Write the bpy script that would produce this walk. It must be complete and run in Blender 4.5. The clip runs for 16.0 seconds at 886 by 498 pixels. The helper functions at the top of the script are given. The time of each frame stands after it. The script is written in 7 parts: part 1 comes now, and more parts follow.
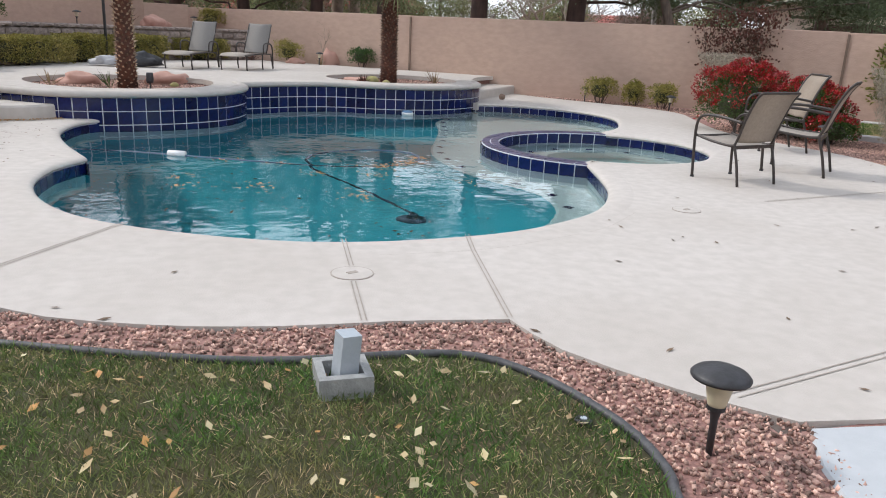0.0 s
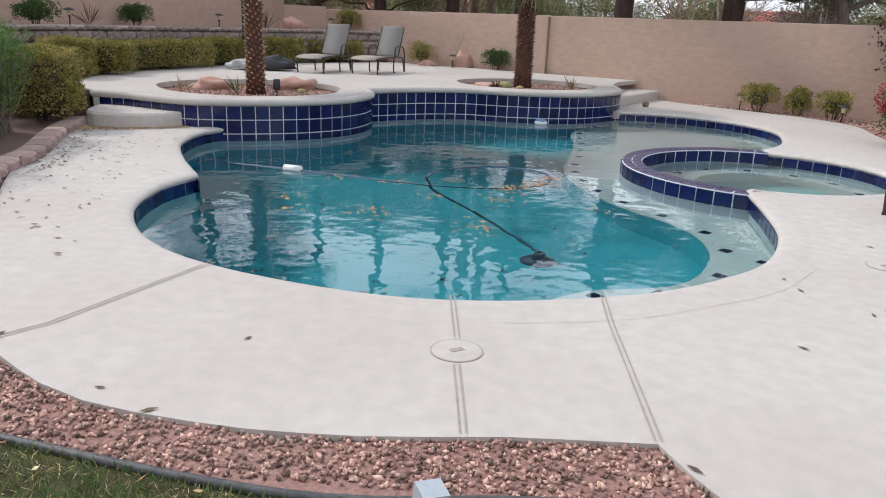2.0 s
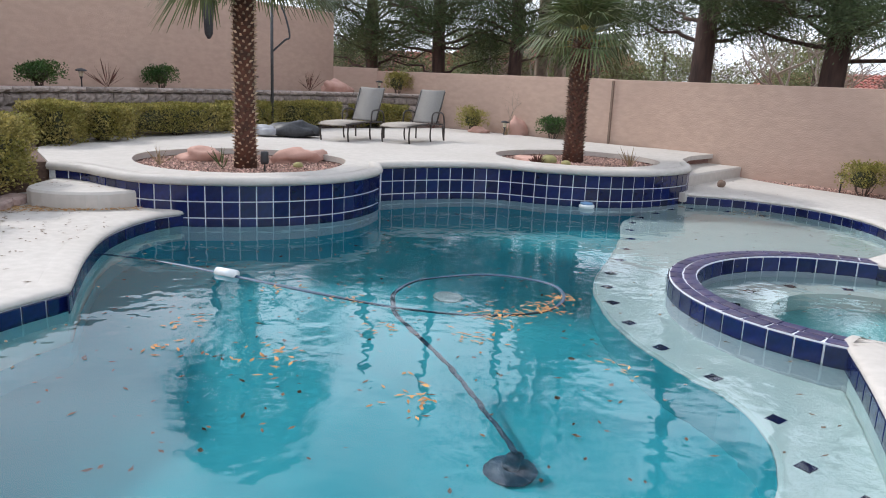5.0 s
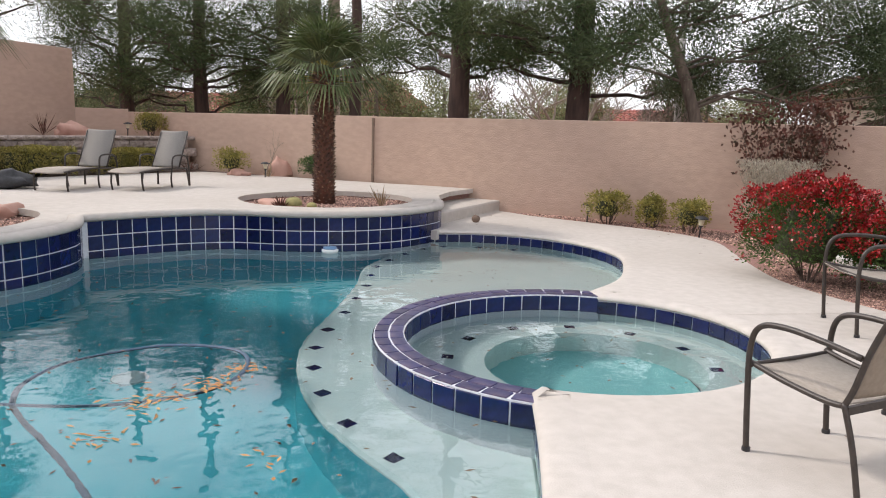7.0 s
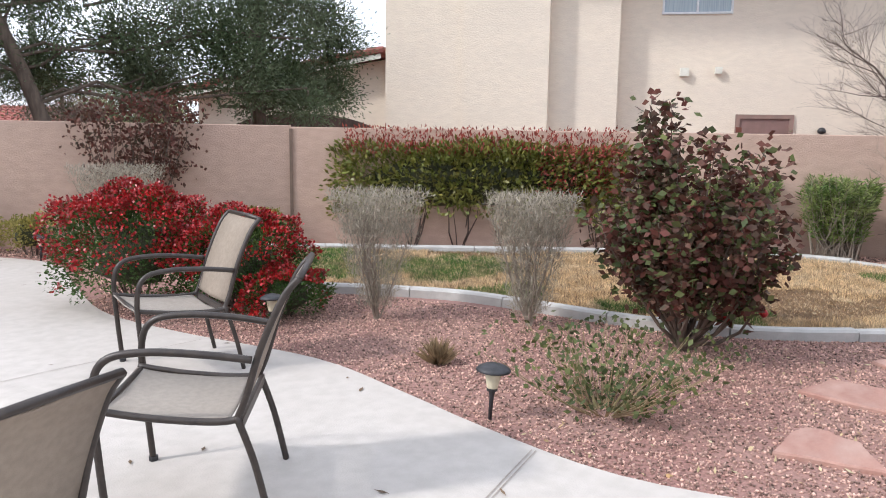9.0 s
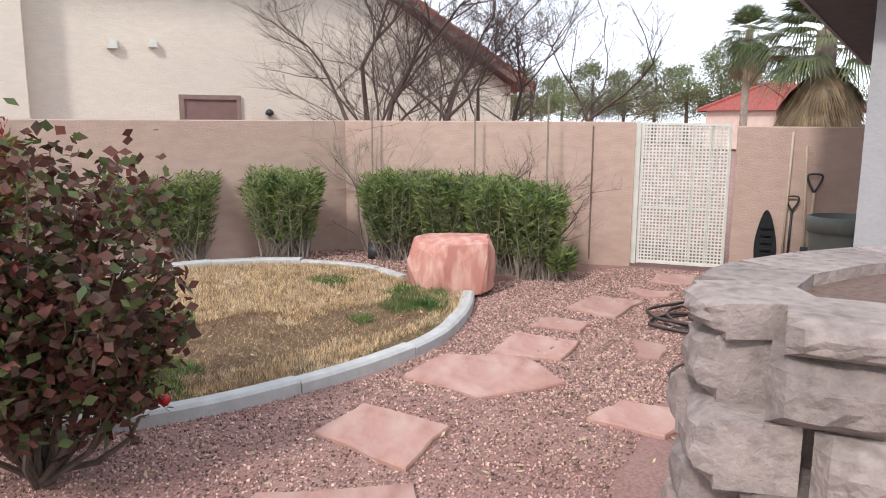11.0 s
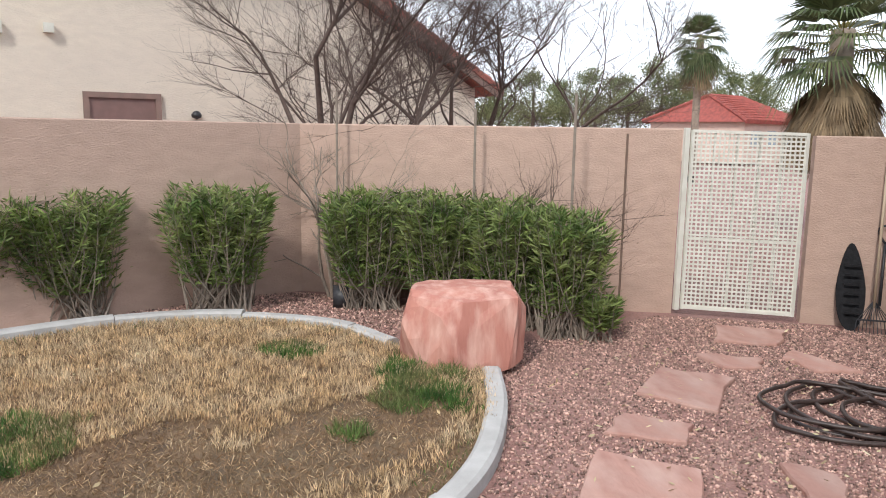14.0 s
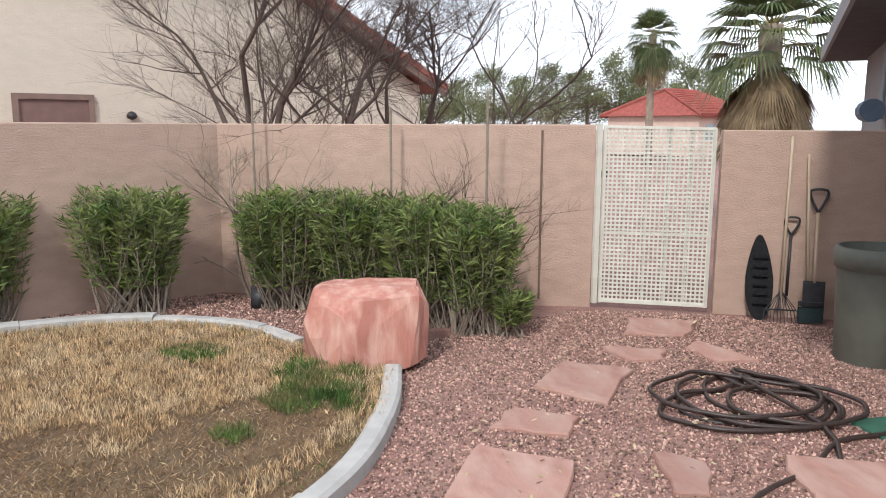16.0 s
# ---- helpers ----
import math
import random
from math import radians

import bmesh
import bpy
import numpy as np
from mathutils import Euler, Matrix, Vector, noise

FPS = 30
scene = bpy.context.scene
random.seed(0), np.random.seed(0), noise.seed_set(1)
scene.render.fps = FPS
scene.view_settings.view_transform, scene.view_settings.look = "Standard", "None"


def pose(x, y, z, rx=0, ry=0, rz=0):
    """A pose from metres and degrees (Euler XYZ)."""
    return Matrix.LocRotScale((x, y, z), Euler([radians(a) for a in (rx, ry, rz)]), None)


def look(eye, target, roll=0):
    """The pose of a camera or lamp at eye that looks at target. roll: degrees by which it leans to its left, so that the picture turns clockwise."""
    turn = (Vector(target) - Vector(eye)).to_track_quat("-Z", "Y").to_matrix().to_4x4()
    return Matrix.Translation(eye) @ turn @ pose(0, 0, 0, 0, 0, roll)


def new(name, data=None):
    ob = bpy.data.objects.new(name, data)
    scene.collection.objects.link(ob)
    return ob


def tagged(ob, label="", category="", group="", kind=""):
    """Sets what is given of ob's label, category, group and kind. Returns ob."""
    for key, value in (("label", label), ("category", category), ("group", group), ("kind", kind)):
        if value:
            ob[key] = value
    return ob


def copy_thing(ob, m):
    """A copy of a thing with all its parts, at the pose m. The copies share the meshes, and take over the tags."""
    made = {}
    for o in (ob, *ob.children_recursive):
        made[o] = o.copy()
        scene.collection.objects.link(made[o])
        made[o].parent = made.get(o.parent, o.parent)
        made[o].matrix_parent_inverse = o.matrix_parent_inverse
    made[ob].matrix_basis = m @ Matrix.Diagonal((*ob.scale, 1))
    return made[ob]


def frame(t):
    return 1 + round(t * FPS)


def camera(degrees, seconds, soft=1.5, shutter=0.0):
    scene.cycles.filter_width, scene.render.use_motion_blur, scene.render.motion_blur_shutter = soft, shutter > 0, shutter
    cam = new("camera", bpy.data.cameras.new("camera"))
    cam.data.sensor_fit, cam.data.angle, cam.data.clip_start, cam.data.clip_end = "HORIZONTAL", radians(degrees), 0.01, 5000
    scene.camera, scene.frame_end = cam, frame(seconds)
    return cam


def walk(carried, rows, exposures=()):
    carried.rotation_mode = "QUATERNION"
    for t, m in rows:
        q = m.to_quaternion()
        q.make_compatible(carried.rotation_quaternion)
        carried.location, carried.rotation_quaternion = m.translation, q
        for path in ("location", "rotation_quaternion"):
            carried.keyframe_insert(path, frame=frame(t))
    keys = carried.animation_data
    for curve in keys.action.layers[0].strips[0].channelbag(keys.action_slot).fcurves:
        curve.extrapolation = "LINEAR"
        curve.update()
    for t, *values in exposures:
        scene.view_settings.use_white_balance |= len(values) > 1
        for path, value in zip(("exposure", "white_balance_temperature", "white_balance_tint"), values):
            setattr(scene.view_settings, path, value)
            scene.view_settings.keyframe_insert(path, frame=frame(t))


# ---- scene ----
cam = camera(61.5, 16.0, soft=1.0)
PATH = [
    (0, (-1.878, -3.72, 1.44), (-1.314, -1.884, 0.883), 2.7),
    (0.5, (-1.857, -3.727, 1.456), (-1.442, -1.889, 0.788), 2.7),
    (1, (-1.831, -3.559, 1.434), (-1.489, -1.7, 0.781), 2.8),
    (1.5, (-1.771, -3.162, 1.478), (-1.486, -1.276, 0.875), 2.4),
    (2, (-1.616, -2.772, 1.551), (-1.391, -0.871, 0.972), 2.3),
    (2.5, (-1.49, -2.305, 1.606), (-1.387, -0.392, 1.031), 2.4),
    (3, (-1.354, -1.857, 1.631), (-1.337, 0.061, 1.067), 1.7),
    (3.5, (-1.055, -1.46, 1.648), (-1.068, 0.46, 1.088), 1.8),
    (5.8, (-0.018, -0.098, 1.625), (-0.021, 1.87, 1.268), 2.8),
    (6, (0.099, -0.012, 1.62), (0.124, 1.958, 1.277), 2.0),
    (6.5, (0.321, 0.144, 1.636), (0.54, 2.104, 1.305), 1.8),
    (7, (0.783, 0.278, 1.641), (1.258, 2.194, 1.32), 1.5),
    (7.5, (1.304, 0.511, 1.613), (2.068, 2.333, 1.301), 1.3),
    (8, (1.812, 0.665, 1.641), (2.889, 2.323, 1.336), 1.2),
    (8.5, (2.28, 0.793, 1.68), (3.644, 2.225, 1.378), 1.0),
    (9, (2.801, 0.873, 1.699), (4.415, 2.015, 1.403), 0.9),
    (9.5, (3.392, 0.864, 1.715), (5.222, 1.617, 1.411), 0.6),
    (10, (4.013, 0.823, 1.795), (5.957, 1.195, 1.472), 0.4),
    (12.3, (6.597, 0.931, 1.842), (8.551, 0.668, 1.507), 0.4),
    (12.5, (6.801, 0.957, 1.813), (8.756, 0.693, 1.48), 0.5),
    (13, (7.313, 1.019, 1.787), (9.265, 0.735, 1.454), 0.5),
    (13.5, (7.661, 1.126, 1.792), (9.612, 0.828, 1.467), 0.7),
    (14, (7.718, 1.319, 1.773), (9.673, 1.034, 1.459), 0.9),
    (14.5, (7.731, 1.396, 1.782), (9.692, 1.155, 1.469), 0.9),
    (15, (7.718, 1.36, 1.79), (9.682, 1.151, 1.473), 0.6),
    (15.5, (7.673, 1.131, 1.785), (9.636, 0.917, 1.465), 0.4),
    (16, (7.612, 0.797, 1.794), (9.552, 0.432, 1.472), 0.2),
]

walk(cam, [(t, look(e, g, r)) for t, e, g, r in PATH],
     [(0, 0.03, 6300, 11), (1.5, 0.04, 6400, 12), (3, -0.12, 6000, 10), (3.5, -0.02, 6000, 10), (6, 0.26, 6450, 12), (7, 0.2, 6750, 14), (9, 0.4, 6150, 12), (9.5, 0.4, 6050, 12), (12.5, 0.2, 6250, 11), (16, 0.17, 6250, 10)])

# ---- world, sun, exposure ----
SUN_EL, SUN_AZ = radians(42), radians(-58)
world = bpy.data.worlds.new("sky")
scene.world = world
world.use_nodes = True
wn, wl = world.node_tree.nodes, world.node_tree.links
wn.clear()
sky = wn.new("ShaderNodeTexSky")
sky.sky_type = "NISHITA"
sky.sun_disc = False
sky.sun_elevation, sky.sun_rotation = SUN_EL, SUN_AZ
sky.air_density, sky.dust_density = 1.0, 2.0
wco = wn.new("ShaderNodeTexCoord")
wmap = wn.new("ShaderNodeMapping")
wmap.inputs["Scale"].default_value = (1.0, 1.0, 2.6)
wnoise = wn.new("ShaderNodeTexNoise")
wnoise.inputs["Scale"].default_value = 1.7
wnoise.inputs["Detail"].default_value = 6
wramp = wn.new("ShaderNodeValToRGB")
wramp.color_ramp.elements[0].position = 0.36
wramp.color_ramp.elements[1].position = 0.56
wmix = wn.new("ShaderNodeMix")
wmix.data_type = "RGBA"
wmix.inputs["B"].default_value = (18.0, 18.8, 20.0, 1)
wbg = wn.new("ShaderNodeBackground")
wbg.inputs["Strength"].default_value = 0.085
wout = wn.new("ShaderNodeOutputWorld")
wl.new(wco.outputs["Generated"], wmap.inputs["Vector"])
wl.new(wmap.outputs[0], wnoise.inputs["Vector"])
wl.new(wnoise.outputs["Fac"], wramp.inputs["Fac"])
wl.new(wramp.outputs["Color"], wmix.inputs["Factor"])
wl.new(sky.outputs[0], wmix.inputs["A"])
wl.new(wmix.outputs["Result"], wbg.inputs["Color"])
wl.new(wbg.outputs[0], wout.inputs[0])

sun = new("sun", bpy.data.lights.new("sun", "SUN"))
sun.data.energy = 2.2
sun.data.angle = radians(6)
sun.data.color = (1.0, 0.95, 0.88)
sun.matrix_world = look((math.sin(SUN_AZ) * math.cos(SUN_EL) * 30, math.cos(SUN_AZ) * math.cos(SUN_EL) * 30, math.sin(SUN_EL) * 30), (0, 0, 0))


# ---- materials ----
def material(name, c1, c2=None, scale=8.0, rough=0.8, bump=0.0, bscale=60.0, metal=0.0, c3=None, scale3=0.7, amount3=0.5,
             stretch=None, island=0.0, objrand=0.0, spec=0.5, detail=5.0, trans=0.0, lo=0.35, hi=0.65):
    """A surface with two scales of colour variation and fine relief, in metres."""
    m = bpy.data.materials.new(name)
    m.use_nodes = True
    n, l = m.node_tree.nodes, m.node_tree.links
    b = n["Principled BSDF"]
    b.inputs["Roughness"].default_value = rough
    b.inputs["Metallic"].default_value = metal
    b.inputs["Specular IOR Level"].default_value = spec
    co = n.new("ShaderNodeTexCoord")
    mp = n.new("ShaderNodeMapping")
    if stretch:
        mp.inputs["Scale"].default_value = stretch
    l.new(co.outputs["Object"], mp.inputs["Vector"])
    rgb = n.new("ShaderNodeRGB")
    rgb.outputs[0].default_value = (*c1, 1)
    out = rgb.outputs[0]
    if c2:
        t = n.new("ShaderNodeTexNoise")
        t.inputs["Scale"].default_value = scale
        t.inputs["Detail"].default_value = detail
        l.new(mp.outputs[0], t.inputs["Vector"])
        r = n.new("ShaderNodeMapRange")
        r.inputs["From Min"].default_value, r.inputs["From Max"].default_value = lo, hi
        l.new(t.outputs["Fac"], r.inputs["Value"])
        mx = n.new("ShaderNodeMix")
        mx.data_type = "RGBA"
        mx.inputs["B"].default_value = (*c2, 1)
        l.new(out, mx.inputs["A"])
        l.new(r.outputs["Result"], mx.inputs["Factor"])
        out = mx.outputs["Result"]
    if c3:
        t = n.new("ShaderNodeTexNoise")
        t.inputs["Scale"].default_value = scale3
        t.inputs["Detail"].default_value = 4
        l.new(mp.outputs[0], t.inputs["Vector"])
        r = n.new("ShaderNodeMapRange")
        r.inputs["From Min"].default_value, r.inputs["From Max"].default_value = 0.42, 0.68
        r.inputs["To Max"].default_value = amount3
        l.new(t.outputs["Fac"], r.inputs["Value"])
        mx = n.new("ShaderNodeMix")
        mx.data_type = "RGBA"
        mx.inputs["B"].default_value = (*c3, 1)
        l.new(out, mx.inputs["A"])
        l.new(r.outputs["Result"], mx.inputs["Factor"])
        out = mx.outputs["Result"]
    for src, amt in (("island", island), ("objrand", objrand)):
        if amt:
            if src == "island":
                g = n.new("ShaderNodeNewGeometry").outputs["Random Per Island"]
            else:
                g = n.new("ShaderNodeObjectInfo").outputs["Random"]
            r = n.new("ShaderNodeMapRange")
            r.inputs["To Min"].default_value, r.inputs["To Max"].default_value = 1 - amt, 1 + amt
            l.new(g, r.inputs["Value"])
            hs = n.new("ShaderNodeHueSaturation")
            l.new(r.outputs["Result"], hs.inputs["Value"])
            l.new(out, hs.inputs["Color"])
            out = hs.outputs["Color"]
    l.new(out, b.inputs["Base Color"])
    if bump:
        t = n.new("ShaderNodeTexNoise")
        t.inputs["Scale"].default_value = bscale
        t.inputs["Detail"].default_value = 4
        l.new(mp.outputs[0], t.inputs["Vector"])
        bp = n.new("ShaderNodeBump")
        bp.inputs["Strength"].default_value = bump
        bp.inputs["Distance"].default_value = 0.01
        l.new(t.outputs["Fac"], bp.inputs["Height"])
        l.new(bp.outputs[0], b.inputs["Normal"])
    if trans:
        tr = n.new("ShaderNodeBsdfTranslucent")
        l.new(out, tr.inputs["Color"])
        ms = n.new("ShaderNodeMixShader")
        ms.inputs[0].default_value = trans
        l.new(b.outputs[0], ms.inputs[1])
        l.new(tr.outputs[0], ms.inputs[2])
        l.new(ms.outputs[0], n["Material Output"].inputs["Surface"])
    return m


M = {}
M["deck"] = material("concrete_deck", (0.52, 0.48, 0.445), (0.46, 0.425, 0.39), 9, 0.85, 0.25, 90, c3=(0.40, 0.36, 0.32), scale3=0.5, amount3=0.45)
M["joint"] = material("joint_line", (0.31, 0.27, 0.235), (0.38, 0.34, 0.30), 20, 0.9)
M["gravel"] = material("gravel_bed", (0.34, 0.185, 0.155), (0.20, 0.105, 0.09), 45, 0.95, 0.9, 55, c3=(0.36, 0.23, 0.19), scale3=1.2, amount3=0.5)
M["pebble"] = material("pebble", (0.52, 0.345, 0.28), (0.27, 0.16, 0.13), 25, 0.9, island=0.75)
M["stucco"] = material("wall_stucco", (0.505, 0.36, 0.285), (0.45, 0.32, 0.25), 5, 0.9, 0.8, 38, c3=(0.40, 0.28, 0.23), scale3=0.35, amount3=0.4, stretch=(1, 1, 2.2))
M["stucco_dark"] = material("wall_stucco_joint", (0.22, 0.15, 0.115), (0.17, 0.12, 0.09), 12, 0.9)
M["house"] = material("house_stucco", (0.73, 0.645, 0.53), (0.68, 0.60, 0.495), 4, 0.9, 0.8, 18, c3=(0.62, 0.555, 0.475), scale3=0.3, amount3=0.4, stretch=(1, 1, 3))
M["greyhouse"] = material("grey_stucco", (0.36, 0.35, 0.345), (0.33, 0.32, 0.315), 4, 0.9, 0.6, 30)
M["trim"] = material("trim_brown", (0.26, 0.17, 0.14), (0.22, 0.15, 0.125), 6, 0.8, 0.3, 40)
M["roof"] = material("roof_clay", (0.33, 0.11, 0.08), (0.24, 0.085, 0.07), 7, 0.8, 0.3, 30, objrand=0.2, island=0.2)
M["tile"] = material("tile_cobalt", (0.003, 0.006, 0.043), (0.006, 0.012, 0.078), 14, 0.12, 0.06, 30, objrand=0.35)
M["grout"] = material("grout", (0.72, 0.73, 0.76), (0.6, 0.62, 0.66), 30, 0.85)
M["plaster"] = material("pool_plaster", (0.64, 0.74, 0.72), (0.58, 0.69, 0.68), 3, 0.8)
# teal paints the light lost in deep water into the plaster colour
M["plaster_depth_tint"] = material("pool_plaster_depth_tint", (0.05, 0.46, 0.54), (0.04, 0.42, 0.50), 1.5, 0.8)
M["plaster_spa"] = material("spa_plaster", (0.30, 0.66, 0.66), (0.26, 0.60, 0.61), 2, 0.8)
M["block"] = material("retaining_block", (0.29, 0.235, 0.205), (0.17, 0.135, 0.12), 16, 0.95, 1.0, 45, c3=(0.36, 0.29, 0.26), scale3=5, amount3=0.5, objrand=0.22, island=0.2)
M["kerb"] = material("kerb_concrete", (0.50, 0.49, 0.47), (0.42, 0.41, 0.39), 9, 0.9, 0.4, 70, c3=(0.33, 0.31, 0.29), scale3=2, amount3=0.4)
M["path"] = material("path_concrete", (0.46, 0.48, 0.50), (0.42, 0.44, 0.46), 8, 0.9, 0.2, 80)
M["lawn"] = material("lawn_soil", (0.04, 0.05, 0.018), (0.085, 0.07, 0.035), 6, 0.95, 0.5, 80)
M["drylawn"] = material("dry_lawn_soil", (0.20, 0.125, 0.07), (0.10, 0.065, 0.04), 5, 0.95, 0.7, 90, c3=(0.15, 0.11, 0.065), scale3=0.9, amount3=0.6)
M["soil"] = material("bed_soil", (0.17, 0.105, 0.08), (0.11, 0.07, 0.055), 30, 0.95, 0.8, 50)
M["earth"] = material("desert_ground", (0.30, 0.22, 0.17), (0.24, 0.17, 0.13), 3, 0.95, 0.5, 20)


# ---- geometry helpers ----
class Geo:
    """Collects vertices and faces for one mesh."""

    def __init__(self):
        self.v, self.f = [], []

    def add(self, verts, faces):
        k = len(self.v)
        self.v.extend(verts)
        self.f.extend([tuple(i + k for i in f) for f in faces])
        return self

    def box(self, c, s, rz=0.0, m=None):
        x, y, z = s[0] / 2, s[1] / 2, s[2] / 2
        t = m if m is not None else Matrix.Translation(c) @ Matrix.Rotation(rz, 4, "Z")
        vs = [t @ Vector(p) for p in ((-x, -y, -z), (x, -y, -z), (x, y, -z), (-x, y, -z), (-x, -y, z), (x, -y, z), (x, y, z), (-x, y, z))]
        return self.add(vs, [(0, 3, 2, 1), (4, 5, 6, 7), (0, 1, 5, 4), (1, 2, 6, 5), (2, 3, 7, 6), (3, 0, 4, 7)])

    def beam(self, a, b, w, h, up=(0, 0, 1)):
        a, b = Vector(a), Vector(b)
        d = (b - a).normalized()
        s = d.cross(Vector(up)).normalized() * w / 2
        u = s.cross(d).normalized() * h / 2
        vs = [a - s - u, a + s - u, a + s + u, a - s + u, b - s - u, b + s - u, b + s + u, b - s + u]
        return self.add(vs, [(0, 1, 2, 3), (7, 6, 5, 4), (0, 4, 5, 1), (1, 5, 6, 2), (2, 6, 7, 3), (3, 7, 4, 0)])

    def tube(self, pts, r, n=6, cap=True):
        pts = [Vector(p) for p in pts]
        rs = r if hasattr(r, "__len__") else [r] * len(pts)
        k = len(self.v)
        prev = Vector((0.3, 0.2, 1)).normalized()
        for i, p in enumerate(pts):
            d = (pts[min(i + 1, len(pts) - 1)] - pts[max(i - 1, 0)])
            d = d.normalized() if d.length > 1e-9 else Vector((0, 0, 1))
            s = d.cross(prev)
            if s.length < 0.05:
                s = d.cross(Vector((1, 0.1, 0)))
            s.normalize()
            prev = s.cross(d)
            for j in range(n):
                a = 2 * math.pi * j / n
                self.v.append(p + (s * math.cos(a) + prev * math.sin(a)) * rs[i])
        for i in range(len(pts) - 1):
            for j in range(n):
                a, b = k + i * n + j, k + i * n + (j + 1) % n
                self.f.append((a, b, b + n, a + n))
        if cap:
            self.f.append(tuple(k + j for j in reversed(range(n))))
            self.f.append(tuple(k + (len(pts) - 1) * n + j for j in range(n)))
        return self

    def lathe(self, prof, n=16, c=(0, 0, 0)):
        k = len(self.v)
        for r, z in prof:
            for j in range(n):
                a = 2 * math.pi * j / n
                self.v.append(Vector((c[0] + r * math.cos(a), c[1] + r * math.sin(a), c[2] + z)))
        for i in range(len(prof) - 1):
            for j in range(n):
                a, b = k + i * n + j, k + i * n + (j + 1) % n
                self.f.append((a, b, b + n, a + n))
        self.f.append(tuple(k + j for j in reversed(range(n))))
        self.f.append(tuple(k + (len(prof) - 1) * n + j for j in range(n)))
        return self

    def slab(self, outline, z0, z1, bevel=0.0):
        """A flat slab with the given outline (counter-clockwise), optionally with a softened top edge."""
        n = len(outline)
        rings = [(outline, z0), (outline, z1 - bevel)]
        if bevel:
            rings.append((offset(outline, -bevel * 0.7), z1))
        k = len(self.v)
        for pts, z in rings:
            self.v.extend([Vector((p[0], p[1], z)) for p in pts])
        for i in range(len(rings) - 1):
            for j in range(n):
                a, b = k + i * n + j, k + i * n + (j + 1) % n
                self.f.append((a, b, b + n, a + n))
        self.f.append(tuple(k + (len(rings) - 1) * n + j for j in range(n)))
        self.f.append(tuple(k + j for j in reversed(range(n))))
        return self

    def strip(self, line, prof, closed=False):
        """Sweeps a profile of (outward, z) along a line on the plan; outward is to the right of the way."""
        k, m, n = len(self.v), len(prof), len(line)
        for i, p in enumerate(line):
            nx, ny = normal_at(line, i, closed)
            self.v.extend([Vector((p[0] + nx * o, p[1] + ny * o, z)) for o, z in prof])
        for i in range(n if closed else n - 1):
            for j in range(m - 1):
                a, b = k + i * m + j, k + ((i + 1) % n) * m + j
                self.f.append((a, b, b + 1, a + 1))
        return self

    def obj(self, name, mat=None, parent=None, loc=None, smooth=False, label="", category="", group="", kind="", rz=0.0):
        me = bpy.data.meshes.new(name)
        me.from_pydata([tuple(v) for v in self.v], [], self.f)
        me.update()
        if smooth:
            me.polygons.foreach_set("use_smooth", [True] * len(me.polygons))
        if mat:
            me.materials.append(mat)
        ob = new(name, me)
        if parent:
            ob.parent = parent
        if loc:
            ob.location = loc
        ob.rotation_euler[2] = rz
        return tagged(ob, label, category, group, kind)


def quads(name, arr, mat, parent=None, loc=None, label="", category="", kind="", smooth=False):
    """A mesh of loose quads from an array of shape (n, 4, 3)."""
    n = len(arr)
    me = bpy.data.meshes.new(name)
    me.vertices.add(n * 4)
    me.vertices.foreach_set("co", arr.reshape(-1).astype(np.float32))
    me.loops.add(n * 4)
    me.loops.foreach_set("vertex_index", np.arange(n * 4, dtype=np.int32))
    me.polygons.add(n)
    me.polygons.foreach_set("loop_start", np.arange(0, n * 4, 4, dtype=np.int32))
    me.update(calc_edges=True)
    me.validate()
    if mat:
        me.materials.append(mat)
    ob = new(name, me)
    if parent:
        ob.parent = parent
    if loc:
        ob.location = loc
    return tagged(ob, label, category, "", kind)


def thing(name, loc, label, category, group="", rz=0.0):
    ob = new(name)
    ob.empty_display_size = 0.1
    ob.location = loc
    ob.rotation_euler[2] = rz
    return tagged(ob, label, category, group)


def normal_at(line, i, closed):
    n = len(line)
    a = line[(i - 1) % n] if closed or i > 0 else line[i]
    b = line[(i + 1) % n] if closed or i < n - 1 else line[i]
    dx, dy = b[0] - a[0], b[1] - a[1]
    q = math.hypot(dx, dy) or 1
    return dy / q, -dx / q


def offset(line, d, closed=True):
    out = []
    for i, p in enumerate(line):
        nx, ny = normal_at(line, i, closed)
        out.append((p[0] + nx * d, p[1] + ny * d))
    return out


def spline(pts, step=0.15, closed=False):
    """An even Catmull-Rom line through plan points; a point given as (x, y, 0) is a sharp corner."""
    n, out = len(pts), []
    P = [Vector(p[:2]) for p in pts]
    sharp = [len(p) > 2 for p in pts]
    for i in range(n if closed else n - 1):
        p1, p2 = P[i], P[(i + 1) % n]
        p0 = P[(i - 1) % n] if (closed or i > 0) and not sharp[i] else p1 * 2 - p2
        p3 = P[(i + 2) % n] if (closed or i + 2 < n) and not sharp[(i + 1) % n] else p2 * 2 - p1
        k = max(1, round((p2 - p1).length / step))
        for j in range(k):
            t = j / k
            q = 0.5 * ((2 * p1) + (p2 - p0) * t + (2 * p0 - 5 * p1 + 4 * p2 - p3) * t * t + (3 * p1 - p0 - 3 * p2 + p3) * t ** 3)
            out.append((q.x, q.y))
    if not closed:
        out.append(tuple(P[-1]))
    return out


